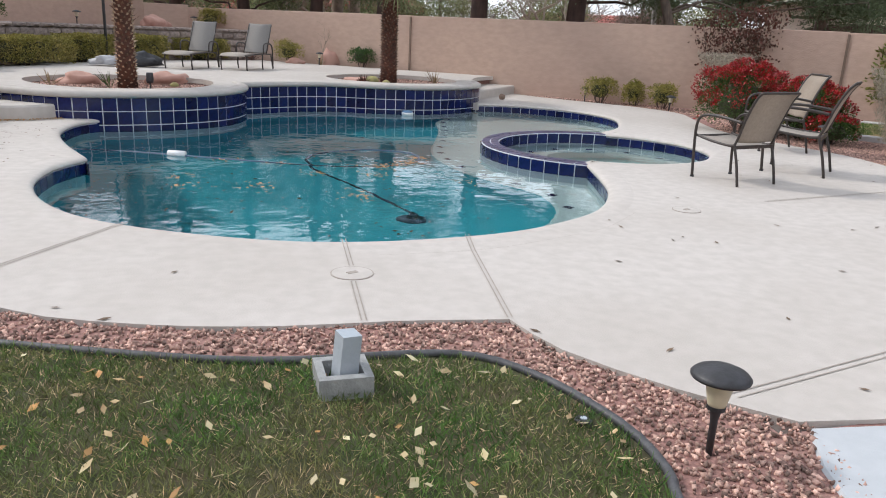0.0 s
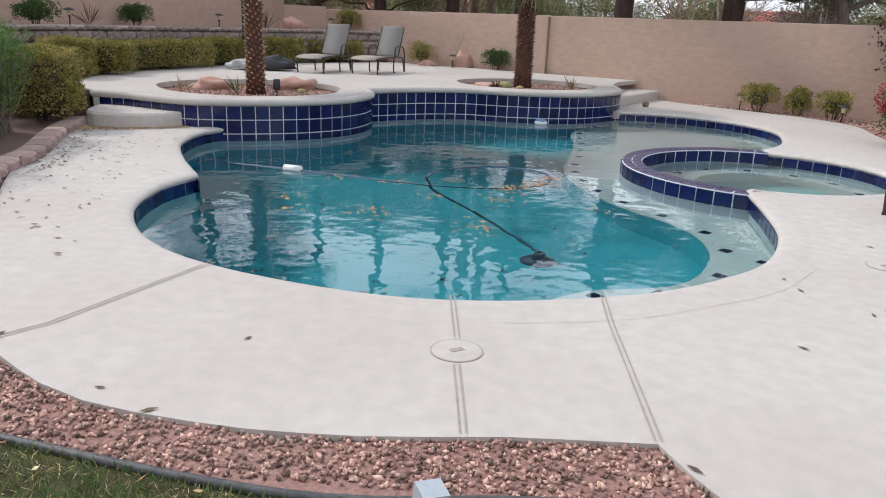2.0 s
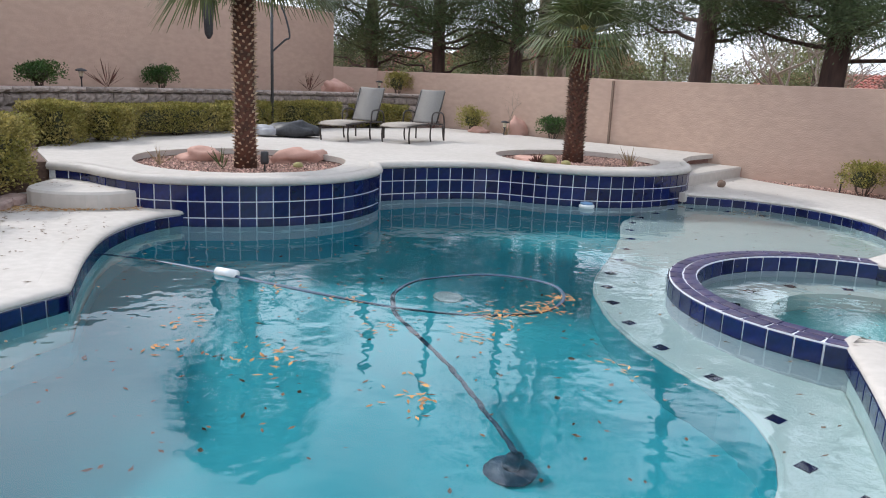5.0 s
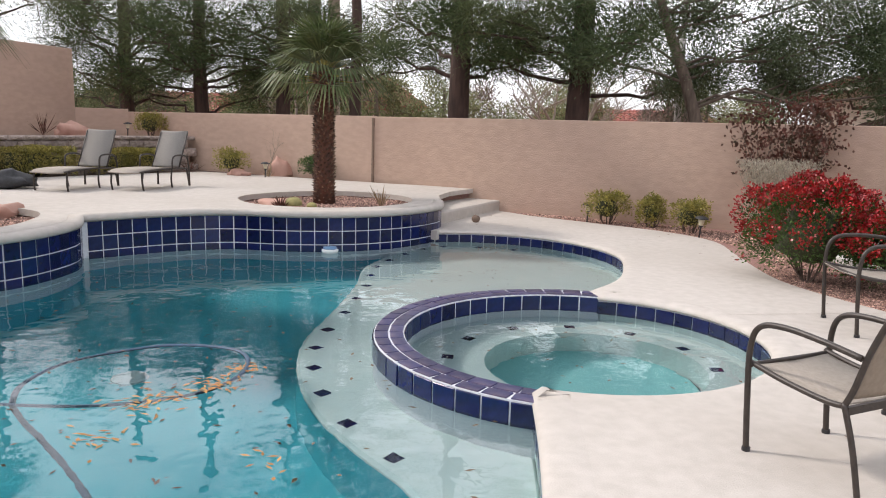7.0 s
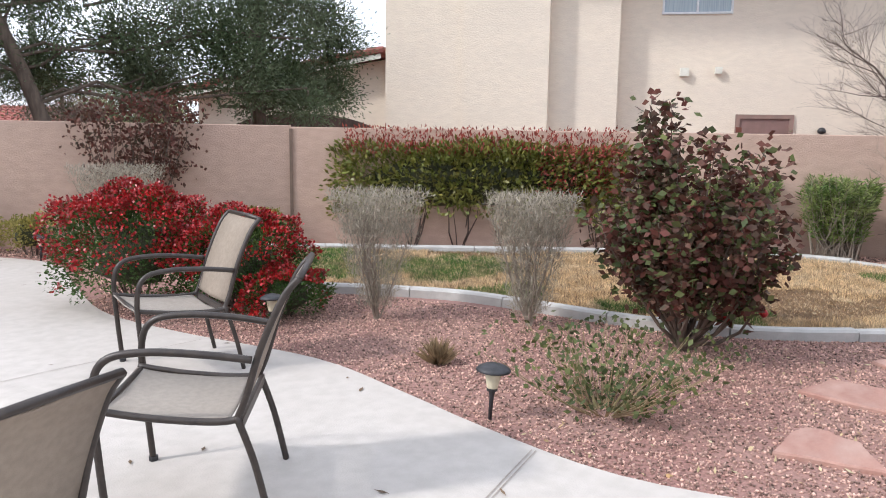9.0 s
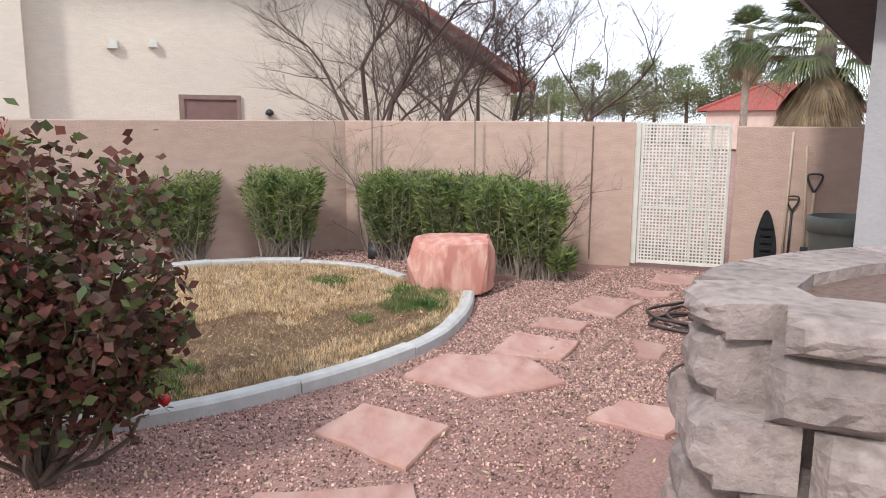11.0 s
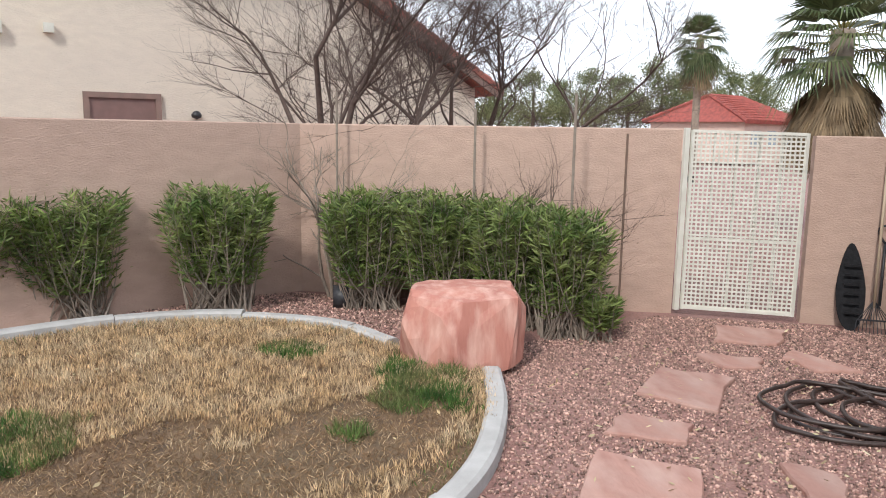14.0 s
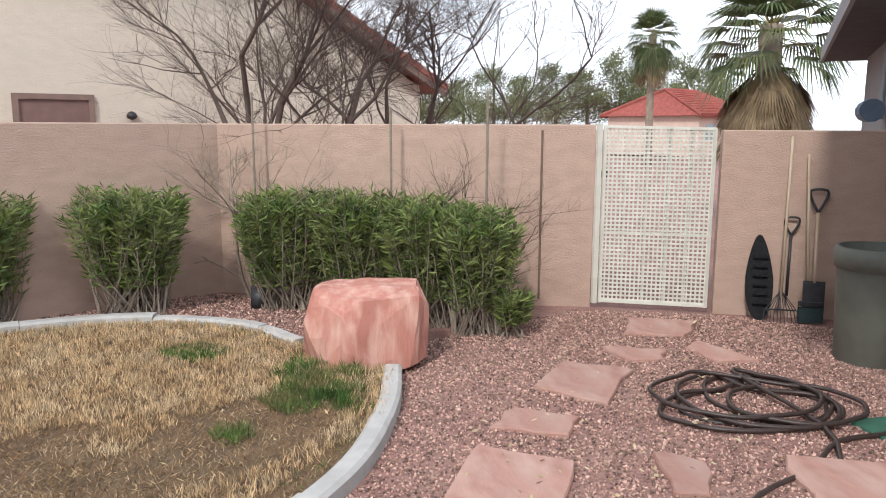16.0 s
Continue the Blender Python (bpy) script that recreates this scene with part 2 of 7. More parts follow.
def even(line, step):
    """Points at equal steps along a line, with the direction there."""
    out, carry = [], step / 2
    for a, b in zip(line[:-1], line[1:]):
        d = math.hypot(b[0] - a[0], b[1] - a[1])
        while carry < d:
            t = carry / d
            out.append((a[0] + (b[0] - a[0]) * t, a[1] + (b[1] - a[1]) * t, math.atan2(b[1] - a[1], b[0] - a[0])))
            carry += step
        carry -= d
    return out


def inside(p, poly):
    x, y, c = p[0], p[1], False
    j = len(poly) - 1
    for i in range(len(poly)):
        xi, yi, xj, yj = poly[i][0], poly[i][1], poly[j][0], poly[j][1]
        if (yi > y) != (yj > y) and x < (xj - xi) * (y - yi) / (yj - yi) + xi:
            c = not c
        j = i
    return c


def inside_many(P, poly):
    """The same for an array of points."""
    x, y = P[:, 0], P[:, 1]
    c = np.zeros(len(P), bool)
    j = len(poly) - 1
    for i in range(len(poly)):
        xi, yi, xj, yj = poly[i][0], poly[i][1], poly[j][0], poly[j][1]
        if yi != yj:
            c ^= ((yi > y) != (yj > y)) & (x < (xj - xi) * (y - yi) / (yj - yi) + xi)
        j = i
    return c


def holed(name, outer, holes, z, thick, mat, **tags):
    """A slab with holes."""
    from mathutils.geometry import tessellate_polygon
    loops = [[Vector((p[0], p[1], 0)) for p in q] for q in (outer, *holes)]
    flat = [p for q in loops for p in q]
    tris = tessellate_polygon(loops)
    g = Geo()
    n = len(flat)
    g.v = [Vector((p.x, p.y, z)) for p in flat] + [Vector((p.x, p.y, z - thick)) for p in flat]
    for t in tris:
        a, b, c = (flat[i] for i in t)
        if (b - a).cross(c - a).z < 0:
            t = t[::-1]
        g.f.append(tuple(t))
        g.f.append(tuple(i + n for i in reversed(t)))
    k = 0
    for q in loops:
        for j in range(len(q)):
            a, b = k + j, k + (j + 1) % len(q)
            g.f.append((a, a + n, b + n, b))
        k += len(q)
    ob = g.obj(name, mat, **tags)
    bm = bmesh.new()
    bm.from_mesh(ob.data)
    bmesh.ops.recalc_face_normals(bm, faces=bm.faces)
    bm.to_mesh(ob.data)
    bm.free()
    return ob


# ---- plan ----
# The water's edge at deck level, anticlockwise from the near end.
POOL_DECK = [(-3.27, 4.95, 0), (-3.5, 4.35), (-3.5, 3.5), (-3.15, 2.6), (-2.55, 1.97), (-1.6, 1.46), (-0.8, 1.32), (0.1, 1.42), (0.75, 1.68), (1.35, 2.1), (1.85, 2.8), (2.17, 3.6), (2.5, 4.64, 0)]
SPA_C, SPA_R = (3.38, 5.85), 1.48
POOL_FAR = [(4.16, 7.36, 0), (4.75, 7.9), (5.22, 8.65), (5.55, 9.5), (5.5, 10.4), (5.05, 11.25), (4.3, 11.8), (3.42, 11.98, 0)]
RAISED = [(3.85, 12.9), (3.62, 12.15), (2.95, 11.5), (2.1, 11.17), (1.2, 11.22), (0.38, 11.5), (-0.35, 11.4), (-1.0, 11.1), (-1.5, 10.78, 0), (-1.42, 10.0), (-1.75, 9.15), (-2.4, 8.6), (-3.2, 8.33), (-4.0, 8.3), (-4.6, 8.6), (-5.1, 8.95), (-5.6, 9.1)]
POOL_W = [(-3.46, 8.45, 0), (-3.8, 7.9), (-3.88, 7.0), (-3.65, 6.0), (-3.27, 4.95, 0)]
WATER = -0.18
RZ = 0.40
pool_line = spline(POOL_DECK, 0.14)
far_line = spline(POOL_FAR, 0.14)
west_line = spline(POOL_W, 0.14)
raised_line = spline(RAISED, 0.12)


def arc(c, r, a0, a1, step=0.1):
    k = max(2, round(abs(a1 - a0) * r / step))
    return [(c[0] + r * math.cos(a0 + (a1 - a0) * i / k), c[1] + r * math.sin(a0 + (a1 - a0) * i / k)) for i in range(k + 1)]


a_near = math.atan2(4.64 - SPA_C[1], 2.5 - SPA_C[0])
a_far = math.atan2(7.36 - SPA_C[1], 4.16 - SPA_C[0])
spa_deck = arc(SPA_C, SPA_R, a_near, a_far)
spa_ring = arc(SPA_C, SPA_R + 0.13, a_far - 0.06, a_near + 0.07 + 2 * math.pi)
raised_front = [p for p in raised_line if -3.6 < p[0] < 3.6 and p[1] < 12.2]
hole = pool_line[:-1] + [(2.5, 4.64)] + spa_deck[1:-1] + far_line + raised_front + west_line[:-1]
DECK = [(-5.0, 4.8), (-4.2, 2.6), (-3.7, 1.2), (-2.98, 0.3), (-2.28, -0.05), (-1.61, -0.19), (-1.04, -0.22), (-0.44, -0.30, 0), (-0.33, -0.72), (-0.01, -1.2), (0.32, -1.56, 0), (2.6, -1.9, 0), (4.9, -1.5, 0), (6.9, 0.2, 0), (6.5, 1.3), (6.28, 2.2), (6.4, 3.1), (6.6, 3.9), (6.78, 4.9), (6.6, 6.4), (6.62, 7.6), (7.2, 9.2), (7.65, 10.4), (7.5, 11.4), (6.9, 12.4), (5.9, 13.8, 0), (5.3, 15.2, 0), (3.6, 16.4, 0), (-1, 15, 0), (-6.2, 9.6, 0), (-5.75, 8.3, 0)]
deck_line = spline(DECK, 0.25, closed=True)


def ground_z(x, y):
    """Height of the yard's surface."""
    t = max(0.0, min(1.0, (x - 8) / 6)) * max(0.0, min(1.0, (2.5 - y) / 3.5))
    return -0.02 - 0.085 * t


# ---- ground ----
def ticks(lo, hi, step, far):
    out, v, s = [], lo, step
    while v > -far:
        s *= 1.5
        v -= s
        out.insert(0, v)
    v = lo
    while v < hi:
        out.append(v)
        v += step
    out.append(hi)
    v, s = hi, step
    while v < far:
        s *= 1.5
        v += s
        out.append(v)
    return out


gx, gy = ticks(-12, 20, 0.2, 900), ticks(-8, 24, 0.2, 900)
hole_in = offset(hole, -0.35)
TALL = [(-4.0, 22.3), (-8.9, 14.0), (-10.6, 8.0), (-10.8, -4.0)]
g = Geo()
X, Y = np.meshgrid(gx, gy)
flatxy = np.stack([X.ravel(), Y.ravel()], 1)
in_deck = inside_many(flatxy, offset(deck_line, -0.15))
in_pool = inside_many(flatxy, offset(hole, 0.25))
for (x, y), d, p in zip(flatxy, in_deck, in_pool):
    z = ground_z(x, y)
    if p:
        z = -2.4
    elif d:
        z = -0.16
    g.v.append(Vector((x, y, z)))
nx = len(gx)
for j in range(len(gy) - 1):
    for i in range(nx - 1):
        a = j * nx + i
        g.f.append((a, a + 1, a + nx + 1, a + nx))
g.obj("ground", M["gravel"], kind="structure", label="ground of crushed reddish pink desert gravel", category="ground")

# ---- pool deck, coping, basin ----
holed("pavement", deck_line, [offset(hole, 0.225)], 0.0, 0.15, M["deck"], kind="structure", label="pale beige concrete pool deck", category="deck")
COPING = [(0.245, -0.004), (0.215, 0.0012), (0.12, 0.0008), (0.06, -0.001), (0.02, -0.008), (-0.012, -0.02), (-0.025, -0.04), (-0.018, -0.058), (0.0, -0.062), (0.06, -0.062)]
for nm, ln in (("pool_coping", west_line[:-1] + pool_line[:-1] + [(2.47, 4.56), (2.56, 4.65)] + spa_deck[1:-1] + far_line),):
    Geo().strip(ln, COPING).obj(nm, M["deck"], smooth=True, label="pale rounded concrete coping of the pool", category="coping", kind="structure")
basin = thing("pool_basin", (0, 0, 0), "plastered basin of the swimming pool", "pool")
Geo().strip(hole, [(0.012, -0.05), (0.012, -1.7)], closed=True).obj("wall", M["plaster"], basin)


def shell(outline, z, name, mat, parent, rim=0.0):
    gg = Geo()
    k = len(outline)
    gg.v = [Vector((p[0], p[1], z)) for p in outline]
    gg.f = [tuple(range(k))]
    if rim:
        gg.v += [Vector((p[0], p[1], z - rim)) for p in outline]
        gg.f += [(i, i + k, (i + 1) % k + k, (i + 1) % k) for i in range(k)]
    return gg.obj(name, mat, parent)


# deep floor carries the water's depth tint as its own colour
holed("floor", offset(hole, 0.05), [], -1.45, 0.1, M["plaster_depth_tint"]).parent = basin
SHELF = [(2.17, 3.5), (2.5, 4.6, 0)] + [(p[0], p[1]) for p in arc(SPA_C, SPA_R + 0.13, a_near, a_far - 2 * math.pi, 0.5)[1:-1]] + [(4.2, 7.4, 0), (4.9, 7.9), (5.3, 8.7), (5.6, 9.6), (5.55, 10.5), (5.1, 11.3), (4.3, 11.9), (3.5, 12.1, 0), (2.9, 11.5, 0), (2.2, 10.4), (1.9, 9.2), (1.5, 8.0), (1.15, 7.0), (1.05, 6.1), (1.15, 5.3), (1.35, 4.7), (1.6, 4.1), (1.55, 3.4), (1.2, 2.8), (0.8, 2.5), (0.1, 2.42), (-0.4, 2.1), (-1.0, 1.35, 0), (0.1, 1.4), (0.8, 1.65), (1.4, 2.1), (1.9, 2.8)]
shelf_line = spline(SHELF, 0.2, closed=True)
Geo().slab(shelf_line, -1.44, -0.66, 0.04).obj("shelf", M["plaster"], basin, label="shallow pale ledge in the pool")
# strips over the pale sides, coloured with the same painted depth tint
Geo().strip(shelf_line, [(0.004, -0.72), (0.006, -1.45)], closed=True).obj("shelf_side", M["plaster_depth_tint"], basin)
Geo().strip(hole, [(-0.004, -1.0), (-0.006, -1.45)], closed=True).obj("lower_wall", M["plaster_depth_tint"], basin)

water_mat = bpy.data.materials.new("pool_water")
water_mat.use_nodes = True
n, l = water_mat.node_tree.nodes, water_mat.node_tree.links
n.clear()
tr = n.new("ShaderNodeBsdfRefraction")
tr.inputs["Color"].default_value = (0.61, 0.67, 0.70, 1)
tr.inputs["Roughness"].default_value = 0.0
tr.inputs["IOR"].default_value = 1.33
gl = n.new("ShaderNodeBsdfGlossy")
gl.inputs["Roughness"].default_value = 0.01
fr = n.new("ShaderNodeFresnel")
fr.inputs["IOR"].default_value = 1.55
ms = n.new("ShaderNodeMixShader")
no = n.new("ShaderNodeTexNoise")
no.inputs["Scale"].default_value = 2.6
no.inputs["Detail"].default_value = 2.5
co = n.new("ShaderNodeTexCoord")
bp = n.new("ShaderNodeBump")
bp.inputs["Strength"].default_value = 0.3
bp.inputs["Distance"].default_value = 0.03
l.new(co.outputs["Object"], no.inputs["Vector"])
l.new(no.outputs["Fac"], bp.inputs["Height"])
l.new(bp.outputs[0], gl.inputs["Normal"])
l.new(bp.outputs[0], tr.inputs["Normal"])
l.new(fr.outputs[0], ms.inputs[0])
l.new(tr.outputs[0], ms.inputs[1])
l.new(gl.outputs[0], ms.inputs[2])
l.new(ms.outputs[0], n.new("ShaderNodeOutputMaterial").inputs[0])
from mathutils.geometry import tessellate_polygon


def sheet(name, outline, z, mat, **tags):
    pts = [Vector((p[0], p[1], 0)) for p in outline]
    gg = Geo()
    gg.v = [Vector((p.x, p.y, z)) for p in pts]
    for t in tessellate_polygon([pts]):
        a, b, c = (pts[i] for i in t)
        gg.f.append(tuple(t) if (b - a).cross(c - a).z > 0 else tuple(t[::-1]))
    return gg.obj(name, mat, **tags)


water = sheet("water", offset(hole, 0.03), WATER, water_mat, kind="structure", label="clear teal pool water with ripples", category="water")
water.visible_shadow = False

# spa ring
spa = thing("spa", (0, 0, 0), "round raised spa with blue tiled dam wall inside the pool", "spa")
Geo().strip(spa_ring, [(-0.125, -1.4), (-0.125, -0.03), (0.125, -0.03), (0.125, -1.4)]).obj("dam_wall", M["grout"], spa)
bench = holed("bench", arc(SPA_C, SPA_R + 0.02, 0, 2 * math.pi, 0.2)[:-1], [arc((SPA_C[0] + 0.1, SPA_C[1] - 0.05), 0.92, 0, 2 * math.pi, 0.2)[:-1][::-1]], -0.5, 0.6, M["plaster"])
bench.parent = spa
sheet("spa_floor", arc(SPA_C, 1.0, 0, 2 * math.pi, 0.2)[:-1], -1.05, M["plaster_spa"]).parent = spa

# raised terrace
TERR = [(-5.6, 9.1), (-6.6, 10.6), (-6.9, 12.2), (-5.6, 15.0), (-3.6, 17.6), (-1.2, 19.6), (-0.6, 20.0), (3.0, 17.0), (3.6, 16.45), (5.32, 15.48), (4.4, 14.5), (4.0, 13.7)]
terr_line = raised_line + TERR[1:]
BED1 = spline([(-3.1, 8.85), (-2.2, 9.4), (-1.95, 10.4), (-2.2, 11.3), (-3.2, 11.9), (-4.4, 11.7), (-5.0, 10.7), (-4.7, 9.6), (-4.0, 8.95)], 0.2, True)
BED2 = spline([(1.7, 11.65), (2.7, 11.9), (3.3, 12.7), (3.25, 13.7), (2.4, 14.5), (1.2, 14.3), (0.45, 13.4), (0.7, 12.2)], 0.2, True)
area = sum(a[0] * b[1] - b[0] * a[1] for a, b in zip(terr_line, terr_line[1:] + terr_line[:1]))
if area < 0:
    terr_line = terr_line[::-1]
holed("terrace", terr_line, [BED1[::-1], BED2[::-1]], RZ, 0.09, M["deck"], kind="structure", label="raised pale concrete terrace behind the pool", category="deck")
NOSE = [(-0.02, RZ - 0.10), (0.02, RZ - 0.10), (0.045, RZ - 0.085), (0.055, RZ - 0.05), (0.045, RZ - 0.018), (0.015, RZ + 0.001), (-0.02, RZ + 0.004), (-0.14, RZ + 0.004), (-0.14, RZ - 0.02)]
Geo().strip(raised_line[::-1], NOSE).obj("terrace_coping", M["deck"], smooth=True, kind="structure", label="pale bullnose concrete edge of the terrace", category="coping")
Geo().strip(raised_line[::-1], [(0.0, RZ - 0.09), (0.0, -1.5)]).obj("terrace_wall", M["grout"], kind="structure", label="raised pool wall under blue tiles", category="wall")
holed("bed_fill", offset(terr_line, -0.2), [], RZ - 0.11, 0.1, M["gravel"], kind="structure", label="gravel fill of the planting beds", category="ground")

Geo().slab([(-5.7, 9.25), (-6.55, 10.5), (-7.6, 10.5), (-8.1, 8.75), (-6.65, 8.65), (-5.95, 8.9)][::-1], -0.05, RZ - 0.021).obj("bed_fill", M["soil"], kind="structure", label="raised brown soil at the end of the terrace", category="ground")

# west step, north steps
Geo().slab(spline([(-5.4, 8.2), (-4.6, 8.0), (-3.92, 8.55, 0), (-3.92, 9.4, 0), (-5.5, 9.4, 0)], 0.15, True), -0.05, 0.2, 0.03).obj("terrace_step", M["deck"], kind="structure", label="rounded pale concrete step up to the terrace", category="step")
Geo().slab(spline([(3.7, 12.6, 0), (5.62, 14.9, 0), (5.2, 15.7, 0), (3.6, 14.5, 0)], 0.3, True), -0.05, 0.2, 0.03).obj("terrace_step", M["deck"], kind="structure", label="pale concrete step beside the garden wall", category="step")

# ---- perimeter walls ----
C_N, C_P1, C_P2, C_E = (-2.7, 22.5), (3.25, 16.97), (11.1, 9.72), (16.1, 1.7)
GATE_A, GATE_B, C_S = (15.0, -2.2), (14.5, -3.35), (12.6, -7.9)


def wall(name, a, b, z0, z1, mat, label, thick=0.16, cap=True):
    """A wall whose yard side lies on the line from a to b, yard to the right of the way."""
    a, b = Vector(a), Vector(b)
    d = (b - a).normalized()
    nrm = Vector((-d.y, d.x))
    gg = Geo()
    pts = [a, b, b + nrm * thick, a + nrm * thick]
    gg.slab([(p.x, p.y) for p in pts], z0, z1, 0.012)
    return gg.obj(name, mat, kind="structure", label=label, category="wall")


WT = 1.83
wall("wall_north", C_N, C_P1, -0.3, WT + 0.03, M["stucco"], "peach stucco garden wall")
wall("wall_north", C_P1, C_P2, -0.3, WT + 0.02, M["stucco"], "peach stucco garden wall")
wall("wall_north", C_P2, C_E, -0.3, WT, M["stucco"], "peach stucco garden wall")
wall("wall_east", C_E, GATE_A, -0.3, WT, M["stucco"], "peach stucco garden wall")
wall("wall_east", GATE_B, C_S, -0.3, WT - 0.05, M["stucco"], "peach stucco garden wall in shade")
wall("wall_northwest", (-4.0, 22.3), C_N, -0.3, WT + 0.1, M["stucco"], "low stucco garden wall")
for a, b in zip(TALL[1:], TALL[:-1]):
    wall("wall_west", a, b, -0.3, 3.45, M["stucco"], "tall stucco boundary wall on higher ground")
wall("wall_south", (-10.8, -9.0), (-10.8, -4.0), -0.3, 3.45, M["stucco"], "tall stucco boundary wall")

# wall joints: thin dark expansion strips
def wall_joint(x, y, z1):
    Geo().box((x, y, z1 / 2 - 0.02), (0.05, 0.05, z1), rz=radians(-43)).obj("trim", M["stucco_dark"], kind="structure", label="dark vertical expansion joint of the garden wall", category="joint")


wall_joint(3.25, 16.96, 1.84)
wall_joint(11.09, 9.71, 1.82)
Geo().box((15.14, -1.67, 0.87), (0.016, 0.016, 1.8), rz=radians(16)).obj("trim", M["stucco_dark"], kind="structure", label="thin dark vertical joint of the garden wall", category="joint")


# ---- tiles ----
def tile_mesh(w, h, t=0.012):
    gg = Geo()
    b = 0.004
    x, z = w / 2, h / 2
    gg.v = [(-x, 0, -z), (x, 0, -z), (x, 0, z), (-x, 0, z), (-x, -t + b, -z), (x, -t + b, -z), (x, -t + b, z), (-x, -t + b, z),
            (-x + b, -t, -z + b), (x - b, -t, -z + b), (x - b, -t, z - b), (-x + b, -t, z - b)]
    gg.f = [(0, 1, 5, 4), (1, 2, 6, 5), (2, 3, 7, 6), (3, 0, 4, 7), (4, 5, 9, 8), (5, 6, 10, 9), (6, 7, 11, 10), (7, 4, 8, 11), (8, 9, 10, 11)]
    me = bpy.data.meshes.new("tile")
    me.from_pydata([tuple(v) for v in gg.v], [], gg.f)
    me.materials.append(M["tile"])
    return me


def piece(name, me, parent, x, y, z, rz, rx=0.0):
    ob = new(name, me)
    ob.parent = parent
    ob.location = (x, y, z)
    ob.rotation_euler = (rx, 0, rz)
    return ob


def tile_rows(line, rows, parent, step=0.2, out=0.004, flip=False):
    """Tiles along a line; their faces look to the left of the way, or to its right with flip."""
    for z, me in rows:
        for x, y, a in even(line, step):
            s = -1 if flip else 1
            nxx, nyy = -math.sin(a) * s, math.cos(a) * s
            piece("tile", me, parent, x + nxx * out, y + nyy * out, z, a + (0 if flip else math.pi))


# ---- scored joints, drain lids ----
def score(pts, w=0.012, double=0.0):
    w *= 0.6
    for off in ((-double, double) if double else (0,)):
        ln = offset(pts, off, closed=False)
        Geo().strip(ln, [(-w / 2, 0.004), (w / 2, 0.004)]).obj("joint", M["joint"], kind="structure", label="dark scored joint line in the pool deck", category="joint")


score([(-1.06, 1.36), (-1.11, 0.74)], 0.012, 0.013)
score([(-1.15, 0.43), (-1.2, -0.19)], 0.012, 0.013)
score([(-0.13, 1.38), (-0.22, 0.96), (-0.43, -0.28)], 0.012, 0.013)
score([(-2.56, 2.0), (-2.77, 1.66), (-3.19, 0.97), (-3.45, 0.72)], 0.014, 0.016)
score([(0.2, -1.31), (1.27, -1.08), (3.5, -0.55), (6.9, 0.3)], 0.014, 0.02)
score([(6.28, 2.70), (4.96, 2.5), (3.2, 2.2)], 0.014, 0.012)
score([(4.95, 6.15), (5.35, 6.13), (6.56, 5.99)], 0.012)
score(spline([(-0.9, 0.93), (-0.13, 0.97), (0.55, 1.2), (1.07, 1.44), (1.6, 1.9)], 0.2), 0.005)


def lid(x, y, r):
    ob = thing("drain_lid", (x, y, 0.0), "round pale skimmer lid set in the deck", "drain lid")
    Geo().lathe([(r, 0), (r, 0.005), (r - 0.012, 0.007)], 28).obj("cover", M["deck"], ob)
    k = Geo()
    k.lathe([(r + 0.008, 0), (r + 0.008, 0.0045)], 28).obj("ring", M["joint"], ob)
    Geo().box((0, 0, 0.007), (0.07, 0.035, 0.006), 0.4).obj("handle", M["joint"], ob)


lid(-1.13, 0.585, 0.125)
lid(2.15, 1.95, 0.12)

# ---- southern lawn with edging, gravel strip, grey path ----
EDGE = spline([(-6.0, 1.2), (-4.0, 0.3), (-2.87, -0.18), (-2.13, -0.47), (-1.64, -0.60), (-0.87, -0.67), (-0.57, -0.96), (-0.41, -1.42), (-0.41, -1.75), (-0.5, -2.0), (-0.75, -3.0), (-1.2, -7.5)], 0.1)
lawn_poly = EDGE + [(-9.5, -7.5), (-9.5, 1.2)]
lawn_poly = lawn_poly[::-1]
sheet("ground", offset(lawn_poly, 0), -0.012, M["lawn"], kind="structure", label="soil under the patchy green lawn", category="lawn")
Geo().tube([(x, y, 0.0) for x, y in EDGE], 0.02, 7).obj("lawn_edging", material("black_edging", (0.045, 0.045, 0.05), (0.08, 0.08, 0.085), 20, 0.55, 0.3, 60), smooth=True, kind="structure", label="black plastic lawn edging beside the gravel", category="edging")
Geo().slab(spline([(0.34, -1.60, 0), (0.17, -1.85), (0.07, -2.1), (0.0, -2.9), (-0.2, -7.0, 0), (3.5, -7.0, 0), (3.0, -1.95, 0)], 0.2, True), -0.15, -0.006, 0.015).obj("pavement", M["path"], kind="structure", label="cool grey concrete path", category="path")

